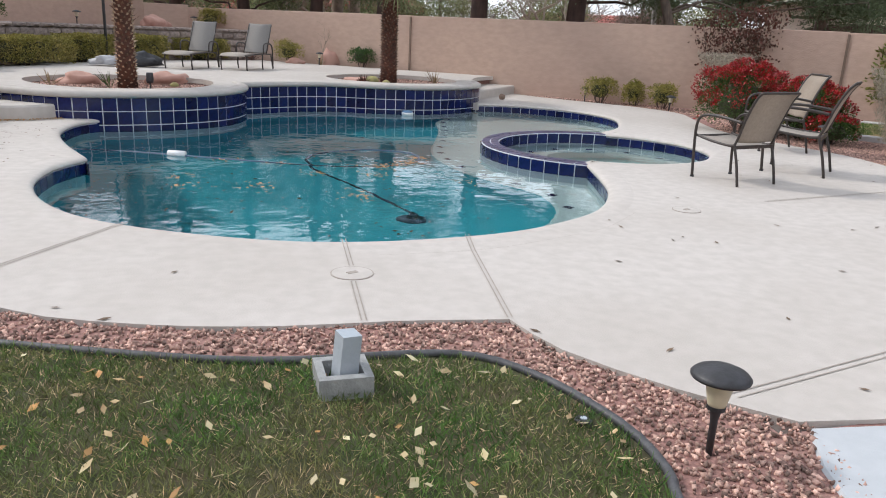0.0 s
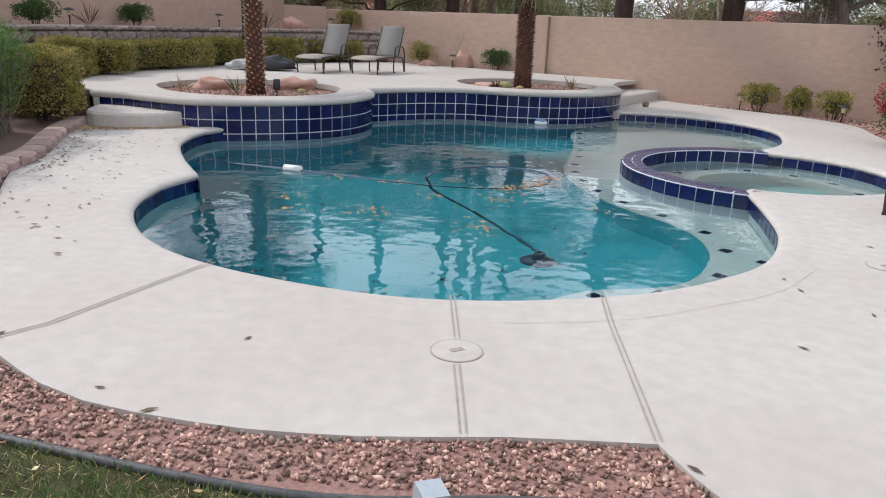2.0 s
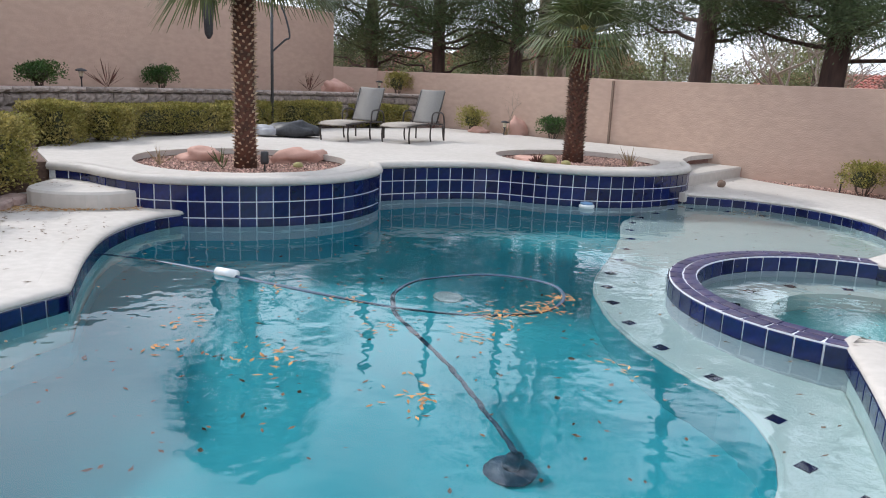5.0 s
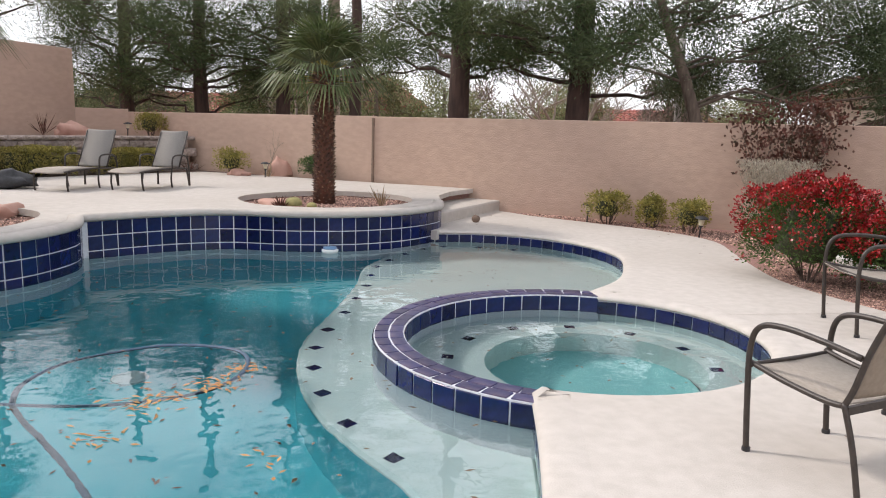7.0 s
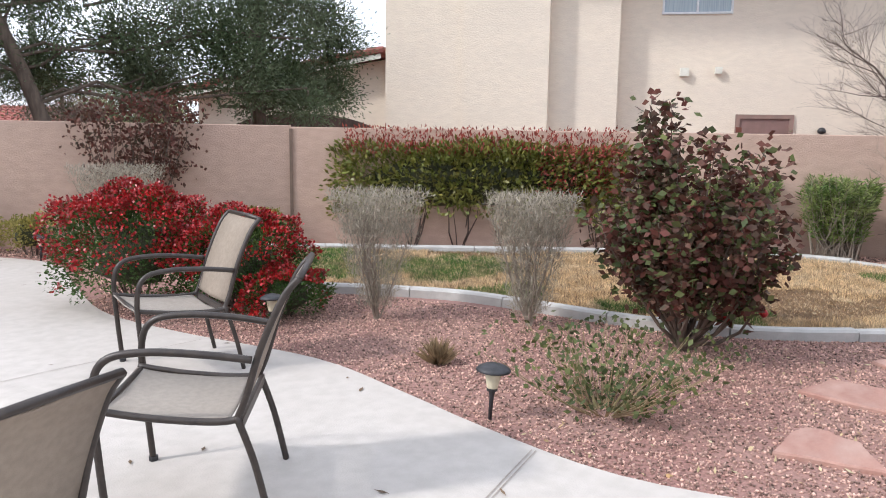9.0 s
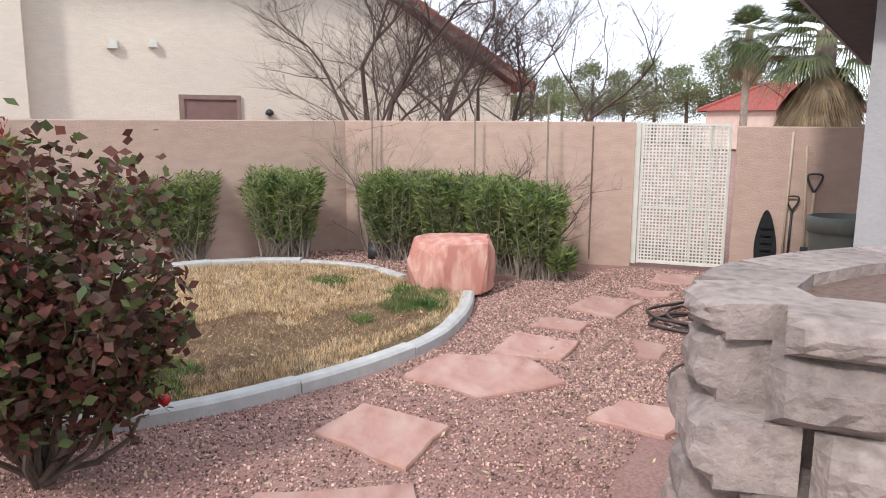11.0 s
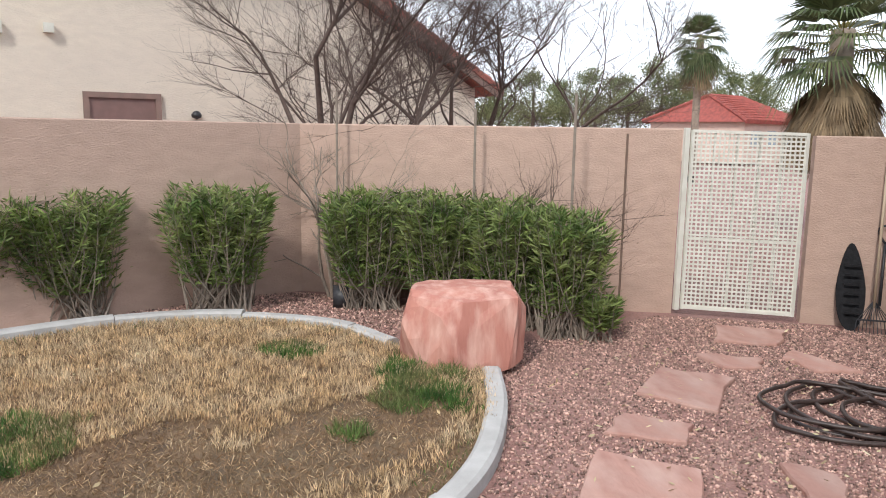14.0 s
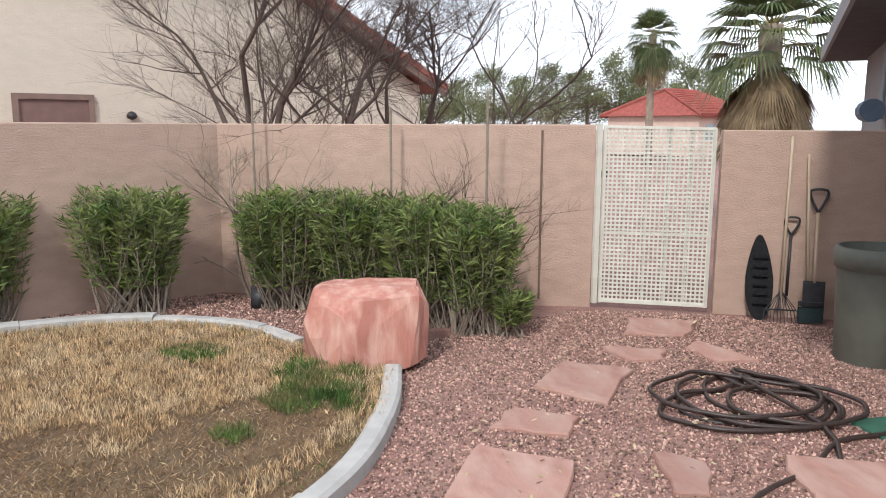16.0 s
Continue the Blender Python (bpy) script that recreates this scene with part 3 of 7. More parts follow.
# ---- kerb round the dry lawn ----
KERB = spline([(12.98, 0.17), (12.2, 0.30), (11.3, 0.62), (10.5, 1.25), (9.75, 2.2), (9.4, 3.2), (9.35, 4.2), (9.3, 5.2), (8.95, 6.1), (8.45, 7.1), (8.3, 8.4), (8.9, 9.6), (10.3, 9.4), (11.45, 7.9), (12.8, 6.0), (14.0, 4.3), (14.6, 3.3), (14.75, 2.3), (14.4, 1.35), (13.75, 0.85)], 0.12)
for k in range(0, len(KERB) - 1, 9):
    seg = KERB[k:k + 10]
    if len(seg) > 1:
        a, b = seg[-2], seg[-1]
        seg[-1] = (b[0] - (b[0] - a[0]) * 0.08, b[1] - (b[1] - a[1]) * 0.08)
        zb = min(ground_z(*p) for p in seg)
        gg = Geo().strip(seg, [(-0.075, zb - 0.03), (-0.07, zb + 0.085), (-0.045, zb + 0.105), (0.045, zb + 0.105), (0.07, zb + 0.085), (0.075, zb - 0.03)])
        n0, m0 = len(seg), 6
        gg.f += [tuple(range(m0)), tuple(reversed(range((n0 - 1) * m0, n0 * m0)))]
        gg.obj("kerb", M["kerb"], kind="structure", label="curved whitish concrete kerb round the dry lawn", category="kerb")
ISLAND = KERB[::-1]
sheet("ground", ISLAND, -0.004, M["drylawn"], kind="structure", label="soil under dry straw-coloured winter grass", category="lawn")


# ---- flagstones ----
M["flag"] = material("flagstone", (0.44, 0.25, 0.20), (0.34, 0.175, 0.14), 3.5, 0.85, 0.6, 25, c3=(0.52, 0.36, 0.30), scale3=2.2, amount3=0.7, stretch=(1, 2.2, 1), objrand=0.12)


def flagstone(pts, rise=0.035):
    cx, cy = sum(p[0] for p in pts) / len(pts), sum(p[1] for p in pts) / len(pts)
    z = ground_z(cx, cy)
    rr = random.Random(int(cx * 100))
    out = []
    for a, b in zip(pts, pts[1:] + pts[:1]):
        out.append((a[0] - cx, a[1] - cy))
        for t in (0.33, 0.67):
            out.append((a[0] + (b[0] - a[0]) * t - cx + rr.uniform(-0.035, 0.035), a[1] + (b[1] - a[1]) * t - cy + rr.uniform(-0.035, 0.035)))
    if sum(a[0] * b[1] - b[0] * a[1] for a, b in zip(out, out[1:] + out[:1])) < 0:
        out = out[::-1]
    ob = Geo().slab(out, -0.05, rise, 0.012).obj("flagstone", M["flag"], loc=(cx, cy, z), label="irregular pinkish sandstone stepping stone in gravel", category="stepping stone", group="stepping stones across the gravel")
    return ob


for pts in ([(7.05, 1.63), (7.56, 1.55), (7.5, 1.25), (7.15, 1.08)], [(7.8, 0.72), (7.95, 0.3), (7.42, 0.24), (7.3, 0.62)],
            [(8.27, 1.72), (8.68, 1.59), (8.74, 0.8), (8.12, 0.78)], [(9.42, 1.39), (9.87, 1.12), (9.47, 0.57), (8.92, 0.84)],
            [(10.42, 0.86), (10.95, 0.5), (10.85, -0.1), (10.25, -0.3), (9.99, 0.34)], [(11.02, 0.15), (11.6, -0.16), (11.29, -0.64), (10.81, -0.39)],
            [(11.87, -0.3), (12.16, -0.55), (11.93, -0.92), (11.68, -0.75)], [(12.57, -0.8), (13.12, -1.23), (12.8, -1.69), (12.16, -1.21)],
            [(13.46, -1.71), (13.3, -2.21), (13.06, -2.07), (13.1, -1.75)], [(13.86, -2.08), (14.38, -2.36), (14.14, -2.98), (13.7, -2.6)],
            [(11.34, -1.13), (11.16, -1.36), (10.82, -1.19), (10.89, -1.02)], [(11.16, -1.85), (10.9, -2.46), (10.08, -1.95), (10.58, -1.61)],
            [(13.47, -2.61), (12.86, -2.81), (12.95, -2.45), (13.3, -2.4)], [(9.9, -0.6), (9.6, -0.3), (9.3, -0.7), (9.6, -1.1)]):
    flagstone(pts)


# ---- retaining walls ----
def rock_block(w, h, d, seed, bulge=0.045):
    """A split-face block: its front bulges unevenly and its edges are worn back."""
    rr = random.Random(seed)
    gg = Geo()
    nxx, nzz = 7, 5
    for k in range(nzz + 1):
        for i in range(nxx + 1):
            u, v = i / nxx, k / nzz
            e = min(u, 1 - u, v, 1 - v) > 0
            round_ = (math.sin(math.pi * u) * math.sin(math.pi * v)) ** 0.4 if e else 0
            gg.v.append((w * (u - 0.5), -d / 2 - (bulge * round_ + rr.uniform(-0.012, 0.014) if e else -0.004), h * v))
    for k in range(nzz):
        for i in range(nxx):
            a = k * (nxx + 1) + i
            gg.f.append((a, a + 1, a + nxx + 2, a + nxx + 1))
    m = len(gg.v)
    gg.v += [(-w / 2, d / 2, 0), (w / 2, d / 2, 0), (w / 2, d / 2, h), (-w / 2, d / 2, h)]
    q = nzz * (nxx + 1)
    gg.f += [(m, m + 3, m + 2, m + 1), (0, q, m + 3, m), (nxx, m + 1, m + 2, q + nxx), tuple(range(q, q + nxx + 1)) + (m + 2, m + 3), (m, m + 1) + tuple(range(nxx, -1, -1))]
    me = bpy.data.meshes.new("block")
    me.from_pydata([tuple(v) for v in gg.v], [], gg.f)
    me.materials.append(M["block"])
    return me


BLOCKS = [rock_block(0.395, 0.192, 0.28, s) for s in range(6)]
CAPS = [rock_block(0.395, 0.095, 0.32, s) for s in range(4)]


def block_wall(line, z0, courses, label, cap=True, step=0.4, back=0.012, stones=None, tops=None, rise=0.2):
    root = thing("retaining_wall", (0, 0, 0), label, "retaining wall")
    rr = random.Random(5)
    for c in range(courses):
        ln = offset(line, -back * c, closed=False)
        pts = even(ln, step)
        if c % 2:
            pts = even(ln[0:1] + ln, step)
            pts = [(x + math.cos(a) * step / 2, y + math.sin(a) * step / 2, a) for x, y, a in pts[:-1]]
        for x, y, a in pts:
            piece("block", rr.choice(stones or BLOCKS), root, x, y, z0 + c * rise, a + rr.uniform(-0.03, 0.03))
    if cap:
        for x, y, a in even(offset(line, -back * courses, closed=False), step):
            piece("cap_block", rr.choice(tops or CAPS), root, x, y, z0 + courses * rise, a)
    return root


RET = spline([(-7.0, 2.0), (-7.45, 6.0), (-7.7, 9.0), (-7.35, 12.2), (-5.9, 15.2), (-3.8, 18.1), (-1.9, 20.1), (-0.9, 20.65)], 0.2)
block_wall(RET, 0.36, 4, "low retaining wall of weathered grey-brown split blocks")
hi = sheet("ground", [tuple(p) for p in offset(RET, -0.1, closed=False)] + [(-2.7, 22.4), (-4.0, 22.2), (-8.85, 14.0), (-10.5, 8.0), (-10.7, 2.0)], 1.2, M["gravel"], kind="structure", label="raised gravel bed behind the retaining wall", category="ground")
mid = sheet("ground", [(-5.75, 9.25), (-6.55, 10.6), (-6.85, 12.2), (-5.55, 15.0), (-3.55, 17.6), (-1.2, 19.6), (-0.5, 20.0), (3.25, 16.95), (-0.8, 20.8), (-2.0, 20.3), (-3.9, 18.2), (-6.0, 15.3), (-7.5, 12.2), (-7.8, 9.0), (-6.6, 8.8)], 0.385, M["soil"], kind="structure", label="brown planting bed at the terrace edge", category="ground")
Geo().slab([(1.0, 18.95), (-0.7, 20.45), (-1.3, 19.6), (-0.6, 19.9), (3.1, 16.9), (3.15, 16.95)], 0.1, 0.37).obj("ground", M["soil"], kind="structure", label="planting bed at the terrace edge", category="ground")
PIL = spline([(6.95, -2.1), (7.15, -1.1), (7.42, -0.42), (7.8, -0.36), (8.2, -0.7), (8.5, -1.4), (8.6, -2.4)], 0.1)
block_wall(PIL[::-1], -0.05, 5, "curved planter wall of rough grey-brown split blocks", step=0.36, stones=[rock_block(0.352 + 0.01 * i, 0.236, 0.26, 20 + i, 0.085) for i in range(4)], tops=[rock_block(0.37, 0.12, 0.34, 30 + i, 0.06) for i in range(4)], rise=0.236)
sheet("ground", offset(PIL, 0.12, closed=False)[::-1], 1.2, M["soil"], kind="structure", label="soil inside the raised planter", category="ground")

# west bed with edging stones
WB = spline([(-5.43, 8.35), (-5.32, 7.2), (-5.0, 5.6), (-4.95, 4.6), (-4.3, 2.6), (-3.9, 1.2), (-4.2, 0.2)], 0.1)
wbr = thing("bed_border", (0, 0, 0), "low border of weathered pinkish concrete stones", "border")
CAP2 = rock_block(0.34, 0.13, 0.2, 9)
CAP2.materials[0] = material("border_stone", (0.40, 0.29, 0.255), (0.30, 0.21, 0.185), 12, 0.95, 0.8, 30, objrand=0.2)
for x, y, a in even(offset(WB, 0.14, closed=False), 0.36):
    piece("border_stone", CAP2, wbr, x, y, -0.03, a + math.pi)
sheet("ground", [(p[0] - 0.1, p[1]) for p in WB] + [(-7.4, -2.0), (-8.2, 8.6), (-6.0, 9.0)], 0.02, M["soil"], kind="structure", label="brown soil of the shrub bed", category="ground")

# ---- shelf marker tiles under water ----
MT = bpy.data.meshes.new("marker_tile")
MT.from_pydata([(-0.05, -0.05, 0), (0.05, -0.05, 0), (0.05, 0.05, 0), (-0.05, 0.05, 0), (-0.05, -0.05, 0.006), (0.05, -0.05, 0.006), (0.05, 0.05, 0.006), (-0.05, 0.05, 0.006)], [], [(4, 5, 6, 7), (0, 1, 5, 4), (1, 2, 6, 5), (2, 3, 7, 6), (3, 0, 4, 7)])
MT.materials.append(M["tile"])
for ln, zz in ((offset(shelf_line, -0.14)[52:], -0.66),):
    for i, (x, y) in enumerate(ln):
        if i % 3 == 0 and math.hypot(x - SPA_C[0], y - SPA_C[1]) > 1.75 and inside((x, y), hole):
            piece("marker_tile", MT, basin, x, y, zz, 0.6)
for i in range(12):
    a = i * math.pi / 6 + 0.2
    piece("marker_tile", MT, spa, SPA_C[0] + 1.12 * math.cos(a), SPA_C[1] + 1.12 * math.sin(a), -0.5, a)

# ---- furniture and fixtures ----
M["frame"] = material("chair_frame_bronze", (0.028, 0.021, 0.018), (0.045, 0.034, 0.028), 30, 0.42, metal=0.0, bump=0.1, bscale=200)
M["sling"] = material("sling_fabric_tan", (0.36, 0.295, 0.235), (0.31, 0.255, 0.205), 40, 0.85, 0.4, 350, trans=0.12)
M["slingtop"] = material("sling_fabric_beige", (0.34, 0.30, 0.26), (0.30, 0.265, 0.23), 40, 0.85, 0.4, 350)
M["slinggrey"] = material("sling_fabric_grey", (0.24, 0.225, 0.21), (0.21, 0.20, 0.19), 40, 0.85, 0.4, 350)
M["black"] = material("black_metal", (0.02, 0.02, 0.022), (0.035, 0.035, 0.04), 20, 0.5, 0.2, 60)
M["lampglass"] = material("lamp_glass", (0.62, 0.56, 0.40), (0.5, 0.45, 0.33), 12, 0.35)


def curve(pts, k=6):
    """A smooth 3D line through points."""
    P = [Vector(p) for p in pts]
    out = []
    for i in range(len(P) - 1):
        p0, p1, p2, p3 = P[max(i - 1, 0)], P[i], P[i + 1], P[min(i + 2, len(P) - 1)]
        for j in range(k):
            t = j / k
            out.append(0.5 * ((2 * p1) + (p2 - p0) * t + (2 * p0 - 5 * p1 + 4 * p2 - p3) * t * t + (3 * p1 - p0 - 3 * p2 + p3) * t ** 3))
    out.append(P[-1])
    return out


def sling_sheet(line, w, mat, name, parent, t=0.006):
    gg = Geo()
    for p in line:
        for s in (-1, 0, 1):
            gg.v.append((s * w / 2, p[1], p[2] - (0.012 if s == 0 else 0)))
    for i in range(len(line) - 1):
        for j in range(2):
            a = i * 3 + j
            gg.f.append((a, a + 1, a + 4, a + 3))
    ob = gg.obj(name, mat, parent, smooth=True)
    md = ob.modifiers.new("thick", "SOLIDIFY")
    md.thickness = t
    return ob


def patio_chair():
    """Sitter faces -y; the origin is on the floor in the middle."""
    c = thing("patio_chair", (0, 0, 0), "dark bronze patio chair with tan sling seat on the pool deck", "chair", "patio chairs beside the spa")
    w = 0.56
    for s in (-1, 1):
        x = s * w / 2
        Geo().tube(curve([(x, -0.27, 0.0), (x, -0.29, 0.25), (x, -0.30, 0.5), (x, -0.255, 0.615), (x, -0.12, 0.645), (x, 0.08, 0.635), (x * 0.96, 0.25, 0.61)]), 0.0145, 8).obj("front_leg", M["frame"], c, smooth=True)
        Geo().tube(curve([(x * 0.94, 0.30, 0.0), (x * 0.94, 0.25, 0.22), (x * 0.94, 0.19, 0.40)]), 0.0135, 8).obj("back_leg", M["frame"], c, smooth=True)
        Geo().tube(curve([(x * 0.93, -0.31, 0.43), (x * 0.93, -0.1, 0.395), (x * 0.93, 0.15, 0.38), (x * 0.93, 0.21, 0.43), (x * 0.93, 0.28, 0.65), (x * 0.93, 0.36, 0.83), (x * 0.93, 0.42, 0.905)]), 0.0135, 8).obj("side_rail", M["frame"], c, smooth=True)
    Geo().tube([(-w / 2, -0.295, 0.42), (w / 2, -0.295, 0.42)], 0.012, 8).obj("front_bar", M["frame"], c, smooth=True)
    Geo().beam((-w / 2 * 0.94, 0.205, 0.37), (w / 2 * 0.94, 0.205, 0.37), 0.018, 0.035).obj("back_bar", M["frame"], c)
    Geo().tube([(-w / 2 * 0.93, 0.42, 0.905), (0, 0.425, 0.909), (w / 2 * 0.93, 0.42, 0.905)], 0.0135, 8).obj("top_bar", M["frame"], c, smooth=True)
    sling_sheet(curve([(0, -0.31, 0.43), (0, -0.2, 0.405), (0, 0.0, 0.385), (0, 0.16, 0.38)]), w * 0.92, M["slingtop"], "seat", c)
    sling_sheet(curve([(0, 0.20, 0.42), (0, 0.28, 0.65), (0, 0.36, 0.83), (0, 0.42, 0.905)]), w * 0.92, M["sling"], "backrest", c)
    for s in (-1, 1):
        Geo().lathe([(0.02, 0), (0.02, 0.02)], 8, (s * w / 2, -0.27, 0)).obj("foot", M["black"], c)
    return c


pc = patio_chair()


def place(x, y, toward):
    return pose(x, y, 0, 0, 0, math.degrees(math.atan2(toward[1], toward[0])) + 90) @ Matrix.Scale(1.1, 4)


pc.matrix_basis = place(3.62, 3.27, (-0.2, 0.98))
c2 = copy_thing(pc, place(4.91, 3.77, (-0.65, 0.76)))
c3 = copy_thing(pc, place(6.03, 5.52, (-0.93, 0.32)))


def chaise():
    c = thing("chaise_longue", (0, 0, 0), "dark bronze sun lounger with raised grey sling back on the terrace", "sun lounger", "sun loungers on the terrace")
    w = 0.62
    for s in (-1, 1):
        x = s * w / 2
        Geo().tube(curve([(x, -1.0, 0.33), (x, -0.2, 0.36), (x, 0.5, 0.34)]), 0.018, 8).obj("side_rail", M["frame"], c, smooth=True)
        Geo().tube([(x * 0.92, 0.28, 0.35), (x * 0.92, 0.62, 1.02)], 0.016, 8).obj("back_rail", M["frame"], c, smooth=True)
        for yy in (-0.9, 0.0):
            Geo().tube(curve([(x, yy, 0.34), (x, yy - 0.03, 0.15), (x, yy, 0.0)]), 0.017, 8).obj("leg", M["frame"], c, smooth=True)
        Geo().tube(curve([(x * 1.1, 0.55, 0.0), (x * 1.1, 0.53, 0.4), (x * 1.1, 0.45, 0.56), (x * 1.1, 0.2, 0.6), (x * 1.1, 0.0, 0.56), (x * 1.1, -0.03, 0.36)]), 0.017, 8).obj("armrest", M["frame"], c, smooth=True)
        Geo().tube([(x, 0.5, 0.34), (x * 1.1, 0.54, 0.0)], 0.017, 8).obj("back_leg", M["frame"], c, smooth=True)
    sling_sheet(curve([(0, -1.02, 0.33), (0, -0.8, 0.375), (0, -0.2, 0.38), (0, 0.27, 0.36)]), w, M["slingtop"], "seat", c, 0.02)
    sling_sheet(curve([(0, 0.28, 0.38), (0, 0.45, 0.7), (0, 0.63, 1.05)]), w * 0.92, M["slinggrey"], "backrest", c, 0.015)
    return c


ch = chaise()
ch.matrix_basis = pose(-2.35, 15.1, RZ, 0, 0, -22)
copy_thing(ch, pose(-1.1, 15.25, RZ, 0, 0, -26))


def path_lamp():
    c = thing("path_lamp", (0, 0, 0), "black mushroom-shaped garden path lamp on a stake in gravel", "garden lamp", "path lamps along the beds")
    Geo().lathe([(0.012, -0.05), (0.014, 0.16), (0.022, 0.2), (0.03, 0.215)], 10).obj("stake", M["black"], c, smooth=True)
    Geo().lathe([(0.032, 0.215), (0.036, 0.235), (0.05, 0.30), (0.054, 0.335)], 16).obj("lens", M["lampglass"], c, smooth=True, label="cream plastic lamp lens")
    Geo().lathe([(0.106, 0.33), (0.108, 0.338), (0.095, 0.352), (0.06, 0.368), (0.02, 0.378), (0.0, 0.38)], 24).obj("cap", M["black"], c, smooth=True, label="domed matt black cap")
    Geo().lathe([(0.034, 0.205), (0.035, 0.222)], 12).obj("collar", M["black"], c)
    return c


pl = path_lamp()
pl.matrix_basis = pose(-0.18, -1.67, -0.035)
for x, y, z, a in ((6.56, 3.16, -0.035, 2), (7.09, 5.70, -0.035, -3), (6.68, 13.0, -0.035, 0), (7.72, 10.95, -0.035, 4), (0.9, 18.1, 0.38, 0), (-7.7, 14.4, 1.2, 4), (-5.3, 18.2, 1.2, 0), (-2.5, 21.0, 1.2, 2), (-8.8, 10.6, 1.2, 0), (14.9, 3.9, -0.03, -5)):
    copy_thing(pl, pose(x, y, z, a, 2, 0))

# post in a concrete block
pb = thing("post_base", (-1.42, -0.88, -0.02), "hollow grey concrete block holding a short square post in the lawn", "post base")
M["conc"] = material("grey_concrete", (0.33, 0.335, 0.33), (0.25, 0.255, 0.25), 18, 0.9, 0.5, 90)
M["galv"] = material("grey_post", (0.40, 0.44, 0.48), (0.34, 0.38, 0.42), 12, 0.6, 0.2, 60)
for nm, cc, ss in (("side", (-0.095, 0, 0.05), (0.035, 0.23, 0.1)), ("side", (0.095, 0, 0.05), (0.035, 0.23, 0.1)), ("side", (0, -0.095, 0.05), (0.155, 0.04, 0.1)), ("side", (0, 0.095, 0.05), (0.155, 0.04, 0.1))):
    Geo().box(cc, ss).obj(nm, M["conc"], pb)
Geo().box((0, 0, 0.015), (0.16, 0.16, 0.02)).obj("soil", M["soil"], pb)
Geo().box((0, 0, 0), (0.085, 0.085, 0.26), m=pose(0.015, 0.01, 0.12, 3, 4, 15)).obj("post", M["galv"], pb, label="short leaning grey square post")
sp = thing("sprinkler", (-0.55, -1.38, -0.01), "small round black sprinkler head in the lawn edge", "sprinkler")
Geo().lathe([(0.035, 0), (0.035, 0.02), (0.028, 0.024)], 14).obj("body", M["black"], sp)
Geo().lathe([(0.014, 0.02), (0.014, 0.028)], 10).obj("nozzle", M["galv"], sp)

# cantilever umbrella pole and folded parts on the terrace
um = thing("cantilever_umbrella", (-4.4, 16.3, RZ), "closed dark cantilever umbrella standing at the hedge", "umbrella")
Geo().tube([(0, 0, 0), (0, 0, 3.0)], 0.035, 8).obj("pole", M["black"], um, smooth=True)
Geo().tube(curve([(0, 0, 1.7), (0.3, -0.1, 1.95), (0.42, -0.15, 2.05), (0.3, -0.1, 2.5), (0.05, 0, 3.0)]), 0.022, 6).obj("arm", M["black"], um, smooth=True)
Geo().tube(curve([(-1.3, -0.4, 3.2), (-0.6, -0.2, 3.35), (0, 0, 3.0)]), 0.03, 6).obj("boom", M["black"], um, smooth=True)
Geo().lathe([(0.03, 1.9), (0.09, 2.0), (0.12, 2.5), (0.07, 3.1), (0.02, 3.2)], 8, (-1.25, -0.4, 0)).obj("canopy", M["black"], um, smooth=True)
Geo().box((0, 0, 0.04), (0.9, 0.12, 0.06)).box((0, 0, 0.04), (0.12, 0.9, 0.06)).obj("base", M["black"], um)
cv = thing("pool_cover", (-3.7, 14.75, RZ), "crumpled black and pale cover heaped on the terrace", "cover")


def lump(name, r, seed, mat, parent, loc=(0, 0, 0), amp=0.3, cut=0.0, n=3, scale=1.6, flat=0.0):
    """A rough boulder-like body."""
    bm = bmesh.new()
    bmesh.ops.create_icosphere(bm, subdivisions=n, radius=1.0)
    off = Vector((seed * 3.1, seed * 1.7, seed * 0.9))
    for v in bm.verts:
        d = 1 + amp * noise.noise(v.co * scale + off) + amp * 0.35 * noise.noise(v.co * scale * 3 + off)
        v.co = Vector((v.co.x * r[0], v.co.y * r[1], max(v.co.z, cut) * r[2])) * d
        if flat:
            v.co.z = min(v.co.z, flat)
    me = bpy.data.meshes.new(name)
    bm.to_mesh(me)
    bm.free()
    me.materials.append(mat)
    me.polygons.foreach_set("use_smooth", [True] * len(me.polygons))
    ob = new(name, me)
    ob.parent = parent
    ob.location = loc
    return ob


lump("roll", (0.55, 0.28, 0.22), 4, M["black"], cv, (0.1, 0, 0.1), 0.5, -0.3)
gf = lump("fold", (0.38, 0.22, 0.15), 7, material("cover_grey", (0.42, 0.42, 0.43), (0.28, 0.28, 0.30), 5, 0.6), cv, (-0.45, -0.1, 0.08), 0.5, -0.3)

# floating dispenser, drain, pool hose, cleaner, round stone on deck
fl = thing("chlorine_floater", (1.75, 10.95, WATER), "white and blue floating chlorine dispenser on the water", "pool floater")
Geo().lathe([(0.09, -0.02), (0.12, 0.02), (0.12, 0.05), (0.1, 0.06)], 18).obj("body", material("white_plastic", (0.7, 0.72, 0.72), (0.62, 0.64, 0.65), 9, 0.4), fl, smooth=True)
Geo().lathe([(0.1, 0.06), (0.1, 0.085), (0.05, 0.095)], 18).obj("cap", material("blue_plastic", (0.12, 0.25, 0.42), (0.1, 0.2, 0.36), 9, 0.4), fl, smooth=True)
dr = Geo().lathe([(0.16, 0), (0.15, 0.03), (0.05, 0.045)], 20).obj("main_drain", material("drain_white", (0.5, 0.62, 0.62), (0.45, 0.55, 0.56), 9, 0.5), loc=(-0.35, 7.02, -1.45), label="round pale main drain cover on the pool floor", category="drain")
